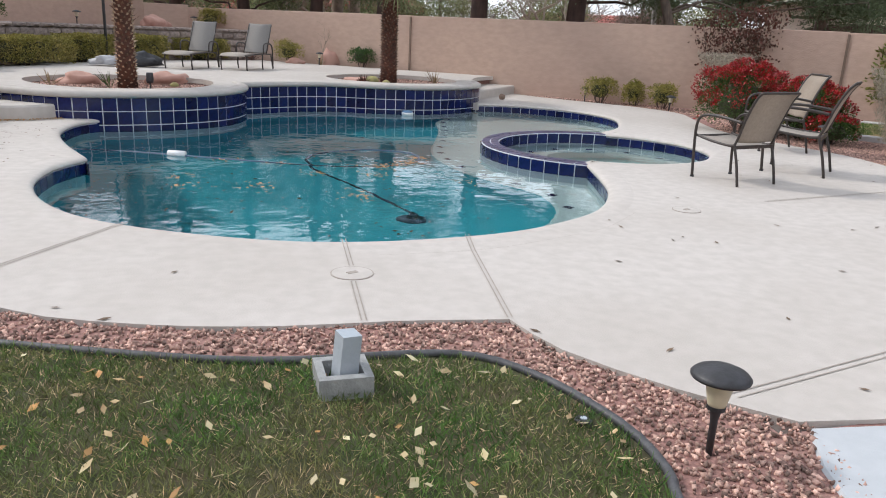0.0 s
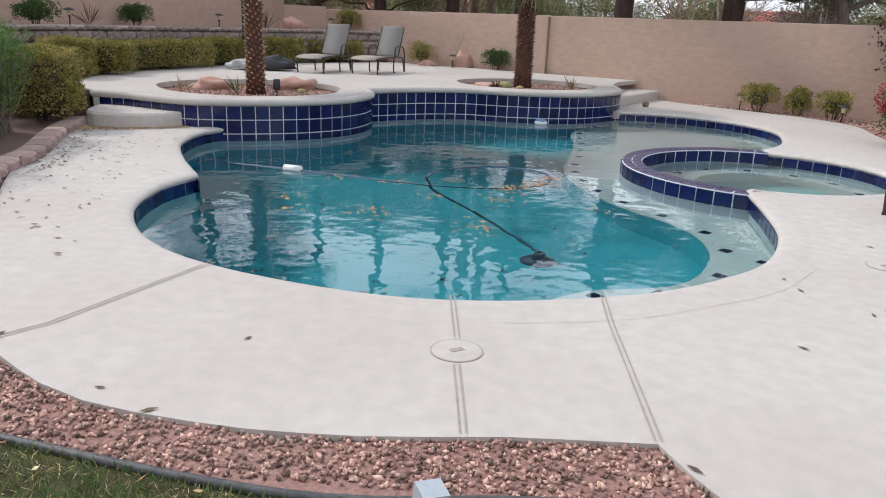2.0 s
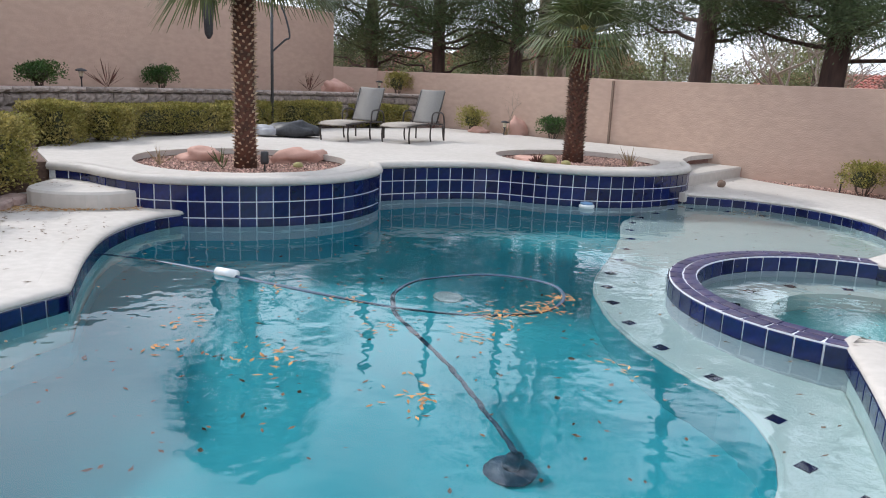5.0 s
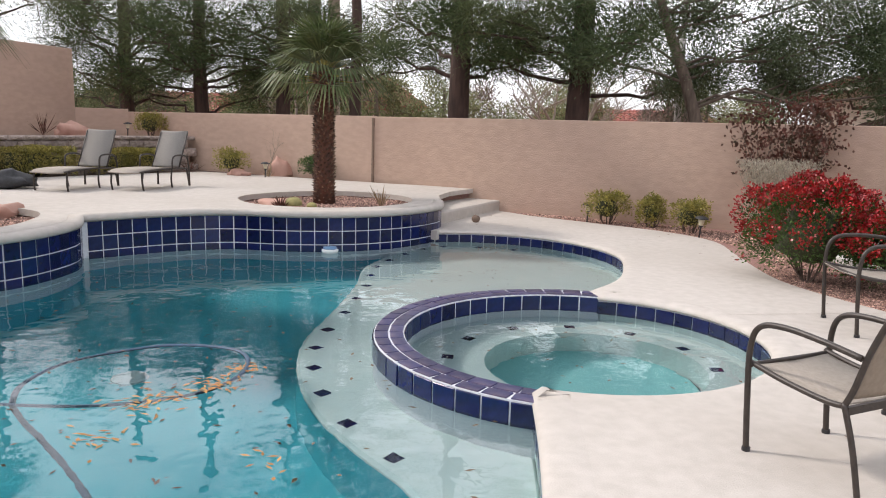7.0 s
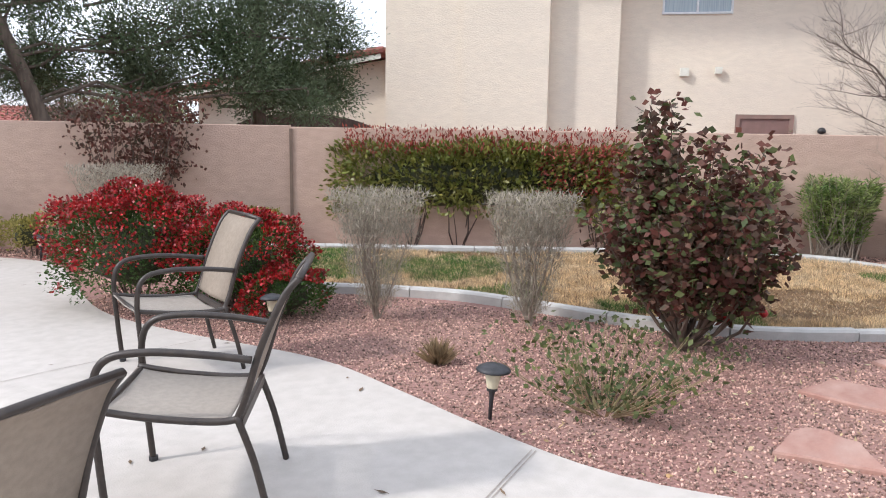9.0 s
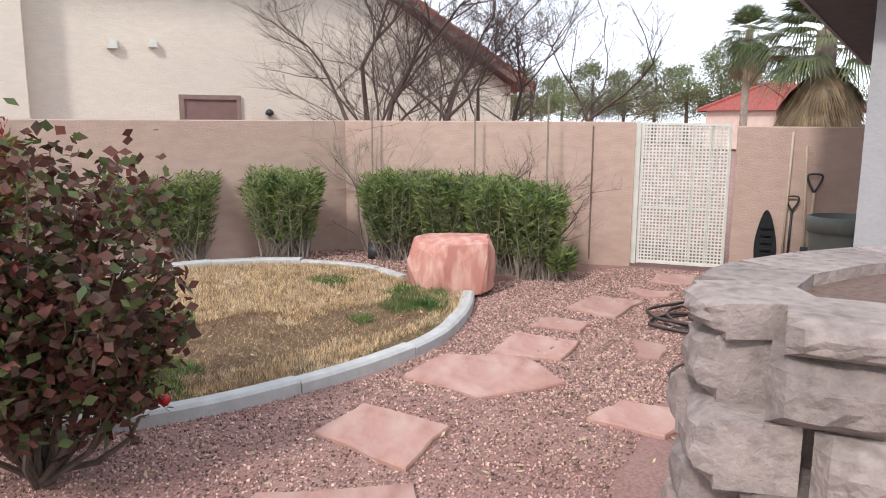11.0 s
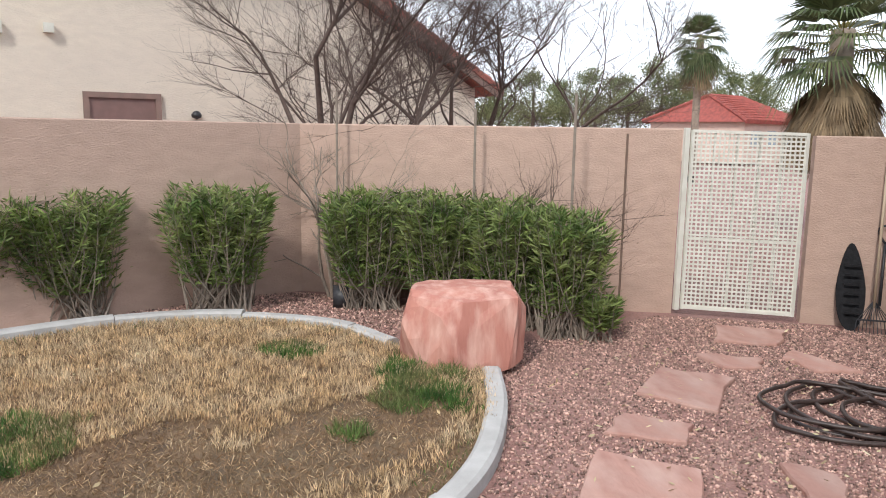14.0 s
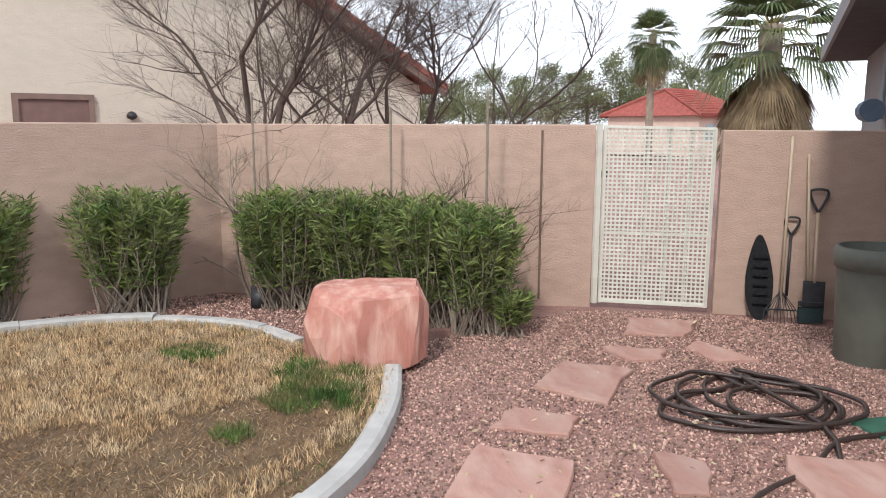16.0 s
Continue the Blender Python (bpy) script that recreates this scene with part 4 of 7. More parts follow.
M["hosepool"] = material("pool_hose", (0.022, 0.06, 0.11), (0.04, 0.09, 0.15), 20, 0.5)
hp = thing("suction_hose", (0, 0, 0), "dark blue ribbed suction hose looping through the pool", "hose")
HP = [(-4.0, 6.8, -0.3), (-3.2, 6.5, -0.2), (-2.05, 5.93, -0.19), (-1.44, 5.62, -0.19), (-0.77, 5.35, -0.2), (-0.15, 5.25, -0.2), (0.4, 5.41, -0.2), (0.66, 5.83, -0.19), (0.58, 6.32, -0.19), (0.03, 6.54, -0.19), (-0.6, 6.27, -0.2), (-0.82, 5.83, -0.2), (-0.82, 5.5, -0.24), (-0.78, 5.45, -0.5), (-0.55, 5.2, -0.8), (-0.33, 4.95, -1.05), (-0.16, 4.65, -1.2), (-0.02, 4.35, -1.28), (0.07, 4.1, -1.3), (0.1, 3.95, -1.25), (0.1, 3.88, -1.2)]
Geo().tube(curve(HP, 8), 0.022, 8).obj("tube", M["hosepool"], hp, smooth=True)
Geo().tube([(-2.5, 6.15, -0.17), (-2.3, 6.06, -0.17)], 0.05, 10).obj("float", bpy.data.materials["white_plastic"], hp, smooth=True)
pcn = thing("pool_cleaner", (0.08, 3.87, -1.44), "dark blue disc-shaped pool cleaner resting on the pool floor", "pool cleaner")
Geo().lathe([(0.17, 0), (0.17, 0.02), (0.1, 0.07)], 18).obj("disc", M["hosepool"], pcn, smooth=True)
Geo().tube([(0, 0, 0.05), (0.03, 0, 0.2)], 0.06, 10).obj("body", M["hosepool"], pcn, smooth=True)
dst = thing("stone_ball", (4.5, 12.9, 0.0), "small round brown stone lying on the deck", "stone")
lump("body", (0.07, 0.07, 0.07), 2, M["stucco_dark"], dst, (0, 0, 0.06), 0.2, -1)

# bed rocks
M["rockpink"] = material("sandstone_pink", (0.52, 0.31, 0.25), (0.42, 0.23, 0.18), 3, 0.85, 0.7, 18, c3=(0.52, 0.33, 0.27), scale3=4, amount3=0.6, stretch=(1, 1, 0.4))
for i, (x, y, z, r) in enumerate(((-4.2, 10.9, RZ - 0.1, (0.32, 0.2, 0.15)), (-2.75, 11.3, RZ - 0.1, (0.5, 0.26, 0.15)), (1.0, 12.6, RZ - 0.1, (0.32, 0.2, 0.11)), (1.25, 18.6, 0.37, (0.25, 0.2, 0.35)), (-3.5, 19.9, 1.2, (0.5, 0.25, 0.25)), (8.2, 7.1, -0.05, (0.3, 0.25, 0.42)), (0.3, 18.7, 0.37, (0.25, 0.15, 0.15)))):
    rk = thing("rock", (x, y, z), "pinkish sandstone rock in a planting bed", "rock")
    lump("body", r, i + 1, M["rockpink"], rk, (0, 0, r[2] * 0.3), 0.5, -0.4)
    rk.rotation_euler[2] = i

# spot light in the bed
for x, y in ((-2.95, 9.75), ):
    s1 = thing("spot_lamp", (x, y, RZ - 0.1), "small black garden spotlight aimed at the palm", "garden lamp")
    Geo().tube([(0, 0, 0), (0, 0, 0.15)], 0.012, 6).obj("stake", M["black"], s1)
    Geo().lathe([(0.05, 0.12), (0.06, 0.16), (0.055, 0.28), (0.05, 0.29)], 12).obj("head", M["black"], s1, smooth=True)

# large boulder
bo = thing("boulder", (13.5, 0.33, -0.06), "large angular pink sandstone boulder at the kerb end", "boulder")
M["boulder"] = material("boulder_sandstone", (0.50, 0.225, 0.17), (0.38, 0.15, 0.115), 2.6, 0.85, 0.9, 14, c3=(0.66, 0.42, 0.34), scale3=5, amount3=0.7, stretch=(2.0, 2.0, 0.45))
bm = bmesh.new()
for p in ((-0.28, 0.52, 0.42), (-0.12, 0.55, 0.02), (-0.45, 0.30, 0.0), (-0.52, -0.02, -0.05), (-0.42, -0.42, 0.05), (-0.2, -0.58, 0.08), (0.3, 0.4, 0.0), (0.32, -0.5, 0.0),
          (-0.25, 0.42, 0.60), (-0.42, 0.18, 0.5), (-0.40, -0.02, 0.63), (-0.30, -0.50, 0.66), (-0.2, -0.58, 0.55), (0.2, 0.42, 0.66), (0.25, 0.0, 0.70), (0.25, -0.48, 0.68), (-0.5, 0.05, 0.30), (-0.15, 0.45, 0.70), (-0.1, -0.45, 0.715)):
    bm.verts.new((p[0], p[1] * 0.88, min(p[2] * 1.03, 0.71)))
bmesh.ops.convex_hull(bm, input=bm.verts)
bmesh.ops.delete(bm, geom=[v for v in bm.verts if not v.link_faces], context="VERTS")
bmesh.ops.triangulate(bm, faces=bm.faces[:])
bmesh.ops.subdivide_edges(bm, edges=[e for e in bm.edges if e.calc_length() > 0.1], cuts=2, use_grid_fill=True)
for v in bm.verts:
    v.co += v.co.normalized() * (0.022 * noise.noise(v.co * 5) + 0.025 * noise.noise(Vector((v.co.x * 12, v.co.y * 14, v.co.z * 3))))
    v.co.z *= 0.86
me = bpy.data.meshes.new("body")
bm.to_mesh(me)
bm.free()
me.materials.append(M["boulder"])
ob = new("body", me)
ob.parent = bo
bo.rotation_euler[2] = radians(-8)

# ---- gate ----
gt = thing("metal_gate", (0, 0, 0), "cream perforated metal garden gate, shut", "gate")
ga, gb = Vector((14.93, -2.28, 0)), Vector((14.50, -3.26, 0))
M["cream"] = material("cream_paint", (0.70, 0.69, 0.61), (0.62, 0.61, 0.53), 8, 0.5, 0.1, 60)
gd = (gb - ga).normalized()


def gp(u, z, o=0.0):
    return (ga.x + gd.x * u + gd.y * o, ga.y + gd.y * u - gd.x * o, z)


GW = (gb - ga).length
Geo().beam(gp(0, -0.04), gp(0, 1.82), 0.03, 0.03, up=(1, 0, 0)).beam(gp(GW, -0.04), gp(GW, 1.80), 0.03, 0.03, up=(1, 0, 0)).beam(gp(0, -0.02), gp(GW, -0.02), 0.03, 0.03).beam(gp(0, 1.81), gp(GW, 1.79), 0.03, 0.03).obj("gate_frame", M["cream"], gt)
for u in (0.2, 0.4, 0.6, 0.8):
    Geo().beam(gp(GW * u, 0, -0.02), gp(GW * u, 1.8, -0.02), 0.015, 0.015, up=(1, 0, 0)).obj("bar", M["cream"], gt)
Geo().beam(gp(0, 0.72, -0.02), gp(GW, 0.72, -0.02), 0.012, 0.015).obj("bar", M["cream"], gt)
pg = Geo()
st = 0.044
for i in range(int(GW / st) + 1):
    pg.beam(gp(i * st, 0.0), gp(i * st, 1.8), 0.019, 0.002, up=(1, 0, 0))
for i in range(int(1.8 / st) + 1):
    pg.beam(gp(0, i * st + 0.002, 0.002), gp(GW, i * st + 0.002, 0.002), 0.002, 0.019)
pg.obj("perforated_sheet", M["cream"], gt, kind="stuff")
Geo().box(gp(0.0, 1.32, -0.05), (0.05, 0.09, 0.07)).obj("latch", M["black"], gt)
Geo().beam(gp(-0.06, -0.05), gp(-0.06, 1.84), 0.05, 0.05, up=(1, 0, 0)).obj("gate_post", M["cream"], gt)

# ---- tools and bin at the east wall ----
wd = (Vector((*C_S, 0)) - Vector((*GATE_B, 0))).normalized()


def wp(u, z, o=0.0):
    """A point along the tool wall, o out from it."""
    return (GATE_B[0] + wd.x * u + wd.y * o, GATE_B[1] + wd.y * u - wd.x * o, z)


GZ = -0.1
M["woodhandle"] = material("wood_handle", (0.50, 0.40, 0.29), (0.40, 0.31, 0.21), 10, 0.6, stretch=(1, 1, 0.1))
rk = thing("garden_rake", wp(0, 0), "garden rake with pale wooden handle leaning on the wall", "rake")
rk.location = (0, 0, 0)
Geo().tube([wp(0.60, 0.15, 0.22), wp(0.64, 1.72, 0.04)], 0.014, 8).obj("handle", M["woodhandle"], rk, smooth=True)
for i in range(11):
    u = (i - 5) / 5
    Geo().tube([wp(0.60, 0.22, 0.21), wp(0.60 + u * 0.15, 0.02, 0.26), wp(0.60 + u * 0.17, GZ + 0.01, 0.30)], 0.004, 4).obj("tine", M["black"], rk)
Geo().beam(wp(0.46, 0.03, 0.26), wp(0.74, 0.03, 0.26), 0.01, 0.015).obj("crossbar", M["black"], rk)
sv = thing("shovel", (0, 0, 0), "dark shovel with D-shaped grip leaning on the wall", "shovel")
Geo().tube([wp(0.67, 0.15, 0.14), wp(0.69, 0.75, 0.05)], 0.014, 8).obj("shaft", M["black"], sv, smooth=True)
Geo().tube(curve([wp(0.69, 0.75, 0.05), wp(0.63, 0.85, 0.05), wp(0.64, 0.92, 0.05), wp(0.75, 0.92, 0.05), wp(0.75, 0.85, 0.05), wp(0.69, 0.75, 0.05)], 3), 0.012, 6).obj("grip", M["black"], sv, smooth=True)
lr = thing("broom", (0, 0, 0), "push broom with pale handle and green bristles leaning on the wall", "broom")
Geo().tube([wp(0.85, 0.1, 0.22), wp(0.80, 1.55, 0.04)], 0.013, 8).obj("handle", M["woodhandle"], lr, smooth=True)
Geo().beam(wp(0.76, 0.1, 0.25), wp(0.98, 0.1, 0.25), 0.05, 0.04).obj("head", M["black"], lr)
Geo().beam(wp(0.76, GZ + 0.09, 0.25), wp(0.98, GZ + 0.09, 0.25), 0.045, 0.15).obj("bristles", material("bristle", (0.03, 0.06, 0.06), (0.02, 0.03, 0.03), 80, 0.9), lr)
s3 = thing("spade", (0, 0, 0), "spade with black D-grip and pale shaft leaning on the wall", "spade")
Geo().tube([wp(0.9, 0.3, 0.2), wp(0.92, 0.98, 0.06)], 0.017, 8).obj("shaft", M["woodhandle"], s3, smooth=True)
Geo().tube(curve([wp(0.92, 0.98, 0.06), wp(0.85, 1.12, 0.05), wp(0.85, 1.2, 0.05), wp(0.99, 1.2, 0.05), wp(0.99, 1.12, 0.05), wp(0.92, 0.98, 0.06)], 3), 0.014, 6).obj("grip", M["black"], s3, smooth=True)
Geo().beam(wp(0.89, GZ + 0.02, 0.26), wp(0.9, 0.32, 0.2), 0.2, 0.015, up=(wd.y, -wd.x, 0)).obj("blade", M["black"], s3)
bd = thing("wall_leaning_pad", (0, 0, 0), "black ribbed oval rubber saucer board leaning on the wall", "board")
bgm = Geo()
for k in range(2):
    for i in range(28):
        a = 2 * math.pi * i / 28
        ww = 0.13 + (-0.045 if math.sin(a) > 0 else 0.02) * abs(math.sin(a))
        bgm.v.append(Vector(wp(0.41 + math.cos(a) * ww, 0.32 + math.sin(a) * 0.42, 0.12 - 0.1 * math.sin(a) - k * 0.03)))
bgm.f = [tuple(range(28)), tuple(reversed(range(28, 56)))] + [(i, i + 28, (i + 1) % 28 + 28, (i + 1) % 28) for i in range(28)]
M["rubber"] = material("black_rubber", (0.012, 0.012, 0.013), (0.02, 0.02, 0.022), 30, 0.9, 0.4, 60, spec=0.2)
bgm.obj("board", M["rubber"], bd)
for i in range(6):
    zz = 0.08 + i * 0.09
    Geo().beam(wp(0.34, zz, 0.15 - 0.1 * (zz - 0.32) / 0.42 + 0.012), wp(0.48, zz, 0.15 - 0.1 * (zz - 0.32) / 0.42 + 0.012), 0.012, 0.02).obj("rib", M["rubber"], bd)
tb = thing("rubbish_bin", (12.78, -3.78, GZ), "large grey-green plastic rubbish bin without a lid", "rubbish bin")
tb.scale = (1.02, 1.02, 1.12)
M["bin"] = material("bin_plastic", (0.135, 0.14, 0.115), (0.11, 0.115, 0.095), 6, 0.6, 0.15, 60)
Geo().lathe([(0.27, 0.0), (0.285, 0.02), (0.315, 0.75), (0.315, 0.752), (0.29, 0.75), (0.26, 0.05), (0.0, 0.05)], 36).obj("body", M["bin"], tb, smooth=True)
Geo().lathe([(0.315, 0.70), (0.335, 0.705), (0.34, 0.78), (0.335, 0.85), (0.30, 0.855), (0.30, 0.76)], 36).obj("rim", M["bin"], tb, smooth=True)
Geo().tube([(0.33, -0.1, 0.76), (0.37, -0.1, 0.74), (0.37, 0.1, 0.74), (0.33, 0.1, 0.76)], 0.012, 6).obj("handle", M["bin"], tb)

# garden hose in loops
gh = thing("garden_hose", (0, 0, 0), "dark brown rubber garden hose lying in loose coils on gravel", "hose")
rr = random.Random(3)
hl = []
cx, cy = 11.95, -2.2
for i in range(96):
    a = i * 2 * math.pi / 16
    k = i // 16
    rx = (0.34, 0.46, 0.38, 0.52, 0.36, 0.44)[k]
    ry = (0.52, 0.40, 0.62, 0.50, 0.45, 0.58)[k]
    ox, oy = ((0, 0.05), (0.1, -0.12), (-0.08, 0.12), (0.05, 0.0), (-0.1, -0.2), (0.12, 0.1))[k]
    hl.append((cx + ox + rx * math.cos(a) + rr.uniform(-0.02, 0.02), cy + oy + ry * math.sin(a) + rr.uniform(-0.02, 0.02), GZ + 0.035 + 0.012 * k))
hl += [(11.5, -2.35, -0.03), (10.95, -2.05, -0.05), (10.5, -1.75, -0.05), (10.15, -1.45, -0.05), (10.2, -1.2, -0.05), (10.5, -1.15, -0.05), (10.8, -1.45, -0.05), (11.0, -1.9, -0.04), (11.3, -2.3, -0.04), (11.4, -2.8, -0.05), (11.9, -3.3, -0.05), (12.3, -4.2, -0.05)]
Geo().tube(curve(hl, 3), 0.016, 7).obj("tube", material("hose_rubber", (0.035, 0.024, 0.02), (0.055, 0.035, 0.03), 30, 0.45, 0.2, 80), gh, smooth=True)
vb = thing("valve_box", (11.45, -2.85, -0.08), "green plastic irrigation valve box lid on the gravel", "valve box")
Geo().slab([(-0.16, -0.24), (0.16, -0.24), (0.16, 0.24), (-0.16, 0.24)], -0.02, 0.03, 0.01).obj("lid", material("valve_green", (0.045, 0.14, 0.09), (0.035, 0.11, 0.075), 12, 0.6), vb)
wr = thing("rock", (10.9, -2.9, -0.08), "small white rock on the gravel", "rock")
lump("body", (0.12, 0.15, 0.09), 11, material("white_rock", (0.55, 0.52, 0.5), (0.4, 0.38, 0.36), 8, 0.9, 0.5, 30), wr, (0, 0, 0.03), 0.5, -0.4)
bl = thing("bucket", (15.35, 1.25, -0.05), "small black plant pot lying by the wall", "pot")
Geo().tube([(0, 0.1, 0.1), (0, -0.12, 0.1)], [0.13, 0.1], 14).obj("body", M["black"], bl, smooth=True)

Geo().tube([hl[-2], [a_ + (b_ - a_) * 0.12 for a_, b_ in zip(hl[-2], hl[-1])]], 0.021, 8).obj("coupling", M["galv"], gh)

# ---- plants ----
def leafmat(name, c1, c2, c3=None, a3=0.6, s3=2.5, rough=0.6, trans=0.25, island=0.35):
    return material(name, c1, c2, 6, rough, c3=c3, scale3=s3, amount3=a3, island=island, trans=trans, spec=0.3)


M["bark"] = material("bark_grey", (0.17, 0.13, 0.10), (0.10, 0.075, 0.06), 14, 0.95, 0.8, 40, stretch=(1, 1, 0.25))
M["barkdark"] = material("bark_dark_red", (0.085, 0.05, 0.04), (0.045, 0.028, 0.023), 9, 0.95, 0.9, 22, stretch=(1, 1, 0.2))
M["twig"] = material("twig_grey", (0.30, 0.25, 0.20), (0.22, 0.18, 0.145), 14, 0.9)
M["twigdark"] = material("twig_dark", (0.12, 0.085, 0.07), (0.08, 0.055, 0.045), 14, 0.9)
M["boxleaf"] = leafmat("leaf_box_hedge", (0.33, 0.28, 0.075), (0.17, 0.165, 0.04), (0.44, 0.35, 0.14), 0.6)
M["greenleaf"] = leafmat("leaf_green", (0.055, 0.115, 0.028), (0.03, 0.07, 0.018), (0.12, 0.16, 0.04), 0.5)
M["oleleaf"] = leafmat("leaf_oleander", (0.20, 0.26, 0.07), (0.06, 0.11, 0.028), (0.32, 0.34, 0.14), 0.6, island=0.5)
M["photleaf"] = leafmat("leaf_photinia", (0.17, 0.19, 0.04), (0.06, 0.085, 0.02), (0.36, 0.30, 0.08), 0.7, s3=6, rough=0.35)
M["photred"] = leafmat("leaf_photinia_red", (0.30, 0.045, 0.035), (0.17, 0.04, 0.03), (0.36, 0.13, 0.08), 0.5)
M["roseleaf"] = leafmat("leaf_rose", (0.12, 0.035, 0.028), (0.055, 0.05, 0.03), (0.16, 0.06, 0.045), 0.6, s3=4)
M["rosegreen"] = leafmat("leaf_rose_green", (0.06, 0.09, 0.035), (0.09, 0.10, 0.04), (0.2, 0.2, 0.05), 0.4)
M["berry"] = material("red_berries", (0.38, 0.012, 0.013), (0.22, 0.008, 0.009), 9, 0.4, island=0.3)
M["ghostleaf"] = leafmat("leaf_silver", (0.36, 0.32, 0.25), (0.27, 0.24, 0.185), (0.42, 0.38, 0.32), 0.5)
M["palmleaf"] = leafmat("leaf_palm", (0.10, 0.135, 0.055), (0.065, 0.095, 0.035), (0.20, 0.19, 0.09), 0.6, rough=0.45)
M["palmdead"] = leafmat("leaf_palm_dead", (0.30, 0.215, 0.12), (0.20, 0.14, 0.08), (0.38, 0.29, 0.18), 0.5)
M["palmtrunk"] = material("palm_trunk_fibre", (0.12, 0.045, 0.026), (0.06, 0.028, 0.02), 12, 0.95, 0.9, 40)
M["boot"] = material("palm_boot", (0.60, 0.47, 0.33), (0.26, 0.15, 0.09), 9, 0.9, island=0.5)
M["needle"] = leafmat("pine_needles", (0.075, 0.105, 0.04), (0.04, 0.065, 0.025), (0.13, 0.14, 0.06), 0.6, s3=0.8)
M["olive"] = leafmat("olive_leaves", (0.11, 0.145, 0.07), (0.065, 0.095, 0.045), (0.19, 0.21, 0.13), 0.6, s3=0.8)
M["farleaf"] = leafmat("leaf_far", (0.24, 0.27, 0.13), (0.14, 0.17, 0.075), (0.24, 0.20, 0.10), 0.7, s3=0.25)
M["farbrown"] = leafmat("leaf_far_brown", (0.22, 0.17, 0.13), (0.15, 0.115, 0.09), (0.27, 0.2, 0.2), 0.6, s3=0.3)
# near-black green: paints the shade deep inside dense shrubs
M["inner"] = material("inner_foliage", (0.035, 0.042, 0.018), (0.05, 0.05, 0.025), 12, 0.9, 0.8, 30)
RNG = np.random.RandomState(7)


def unit(v):
    return v / (np.linalg.norm(v, axis=-1, keepdims=True) + 1e-9)


def leafquads(P, D, L, W, fold=0.0):
    """Diamond leaves at P, pointing along D."""
    n = len(P)
    D = unit(D)
    S = unit(np.cross(D, unit(RNG.normal(size=(n, 3)))))
    L = (np.full(n, L) * RNG.uniform(0.7, 1.25, n))[:, None]
    W = (np.full(n, W) * RNG.uniform(0.75, 1.2, n))[:, None]
    q = np.stack([P, P + D * L * 0.5 + S * W / 2, P + D * L, P + D * L * 0.5 - S * W / 2], 1)
    q[:, 2, 2] -= fold * L[:, 0]
    return q


def shell_points(n, size, box=0.0, depth=0.25, bump=0.2, low=0.0):
    """Points in the outer part of a body: box 0 a ball, 1 a clipped block; the base at z 0. Returns points and outward ways."""
    v = RNG.normal(size=(n, 3))
    v = unit(v)
    v[:, 2] = np.where(v[:, 2] < -0.55, -v[:, 2], v[:, 2])
    p = v.copy()
    if box:
        k = 1.0 / np.max(np.abs(v), axis=1, keepdims=True)
        p = v * (1 + (k - 1) * box)
    r = 1 - depth * RNG.uniform(0, 1, (n, 1)) ** 1.5
    wob = bump * (np.sin(v[:, 0:1] * 7 + 1.3) + np.sin(v[:, 1:2] * 9 + v[:, 2:3] * 6) + RNG.normal(size=(n, 1)) * 0.4)
    p = p * r * (1 + wob * 0.5)
    s = np.array(size) / 2
    p = p * s
    p[:, 2] += s[2] * (1 + low)
    return p, v


def stems(g, n, spread, h, r, seed, lean=0.35, kinks=4, base=0.06):
    rr = random.Random(seed)
    tips = []
    for i in range(n):
        a = rr.uniform(0, 6.283)
        d = rr.uniform(0.3, 1) * spread
        pts = []
        for k in range(kinks + 1):
            t = k / kinks
            pts.append((math.cos(a) * (base + d * t ** 0.8) + rr.uniform(-1, 1) * 0.03 * h, math.sin(a) * (base + d * t ** 0.8) + rr.uniform(-1, 1) * 0.03 * h, h * t * (1 - 0.15 * d / max(spread, 0.01))))
        g.tube(pts, [r * (1 - 0.75 * k / kinks) for k in range(kinks + 1)], 4, cap=False)
        tips.append(pts)
    return tips


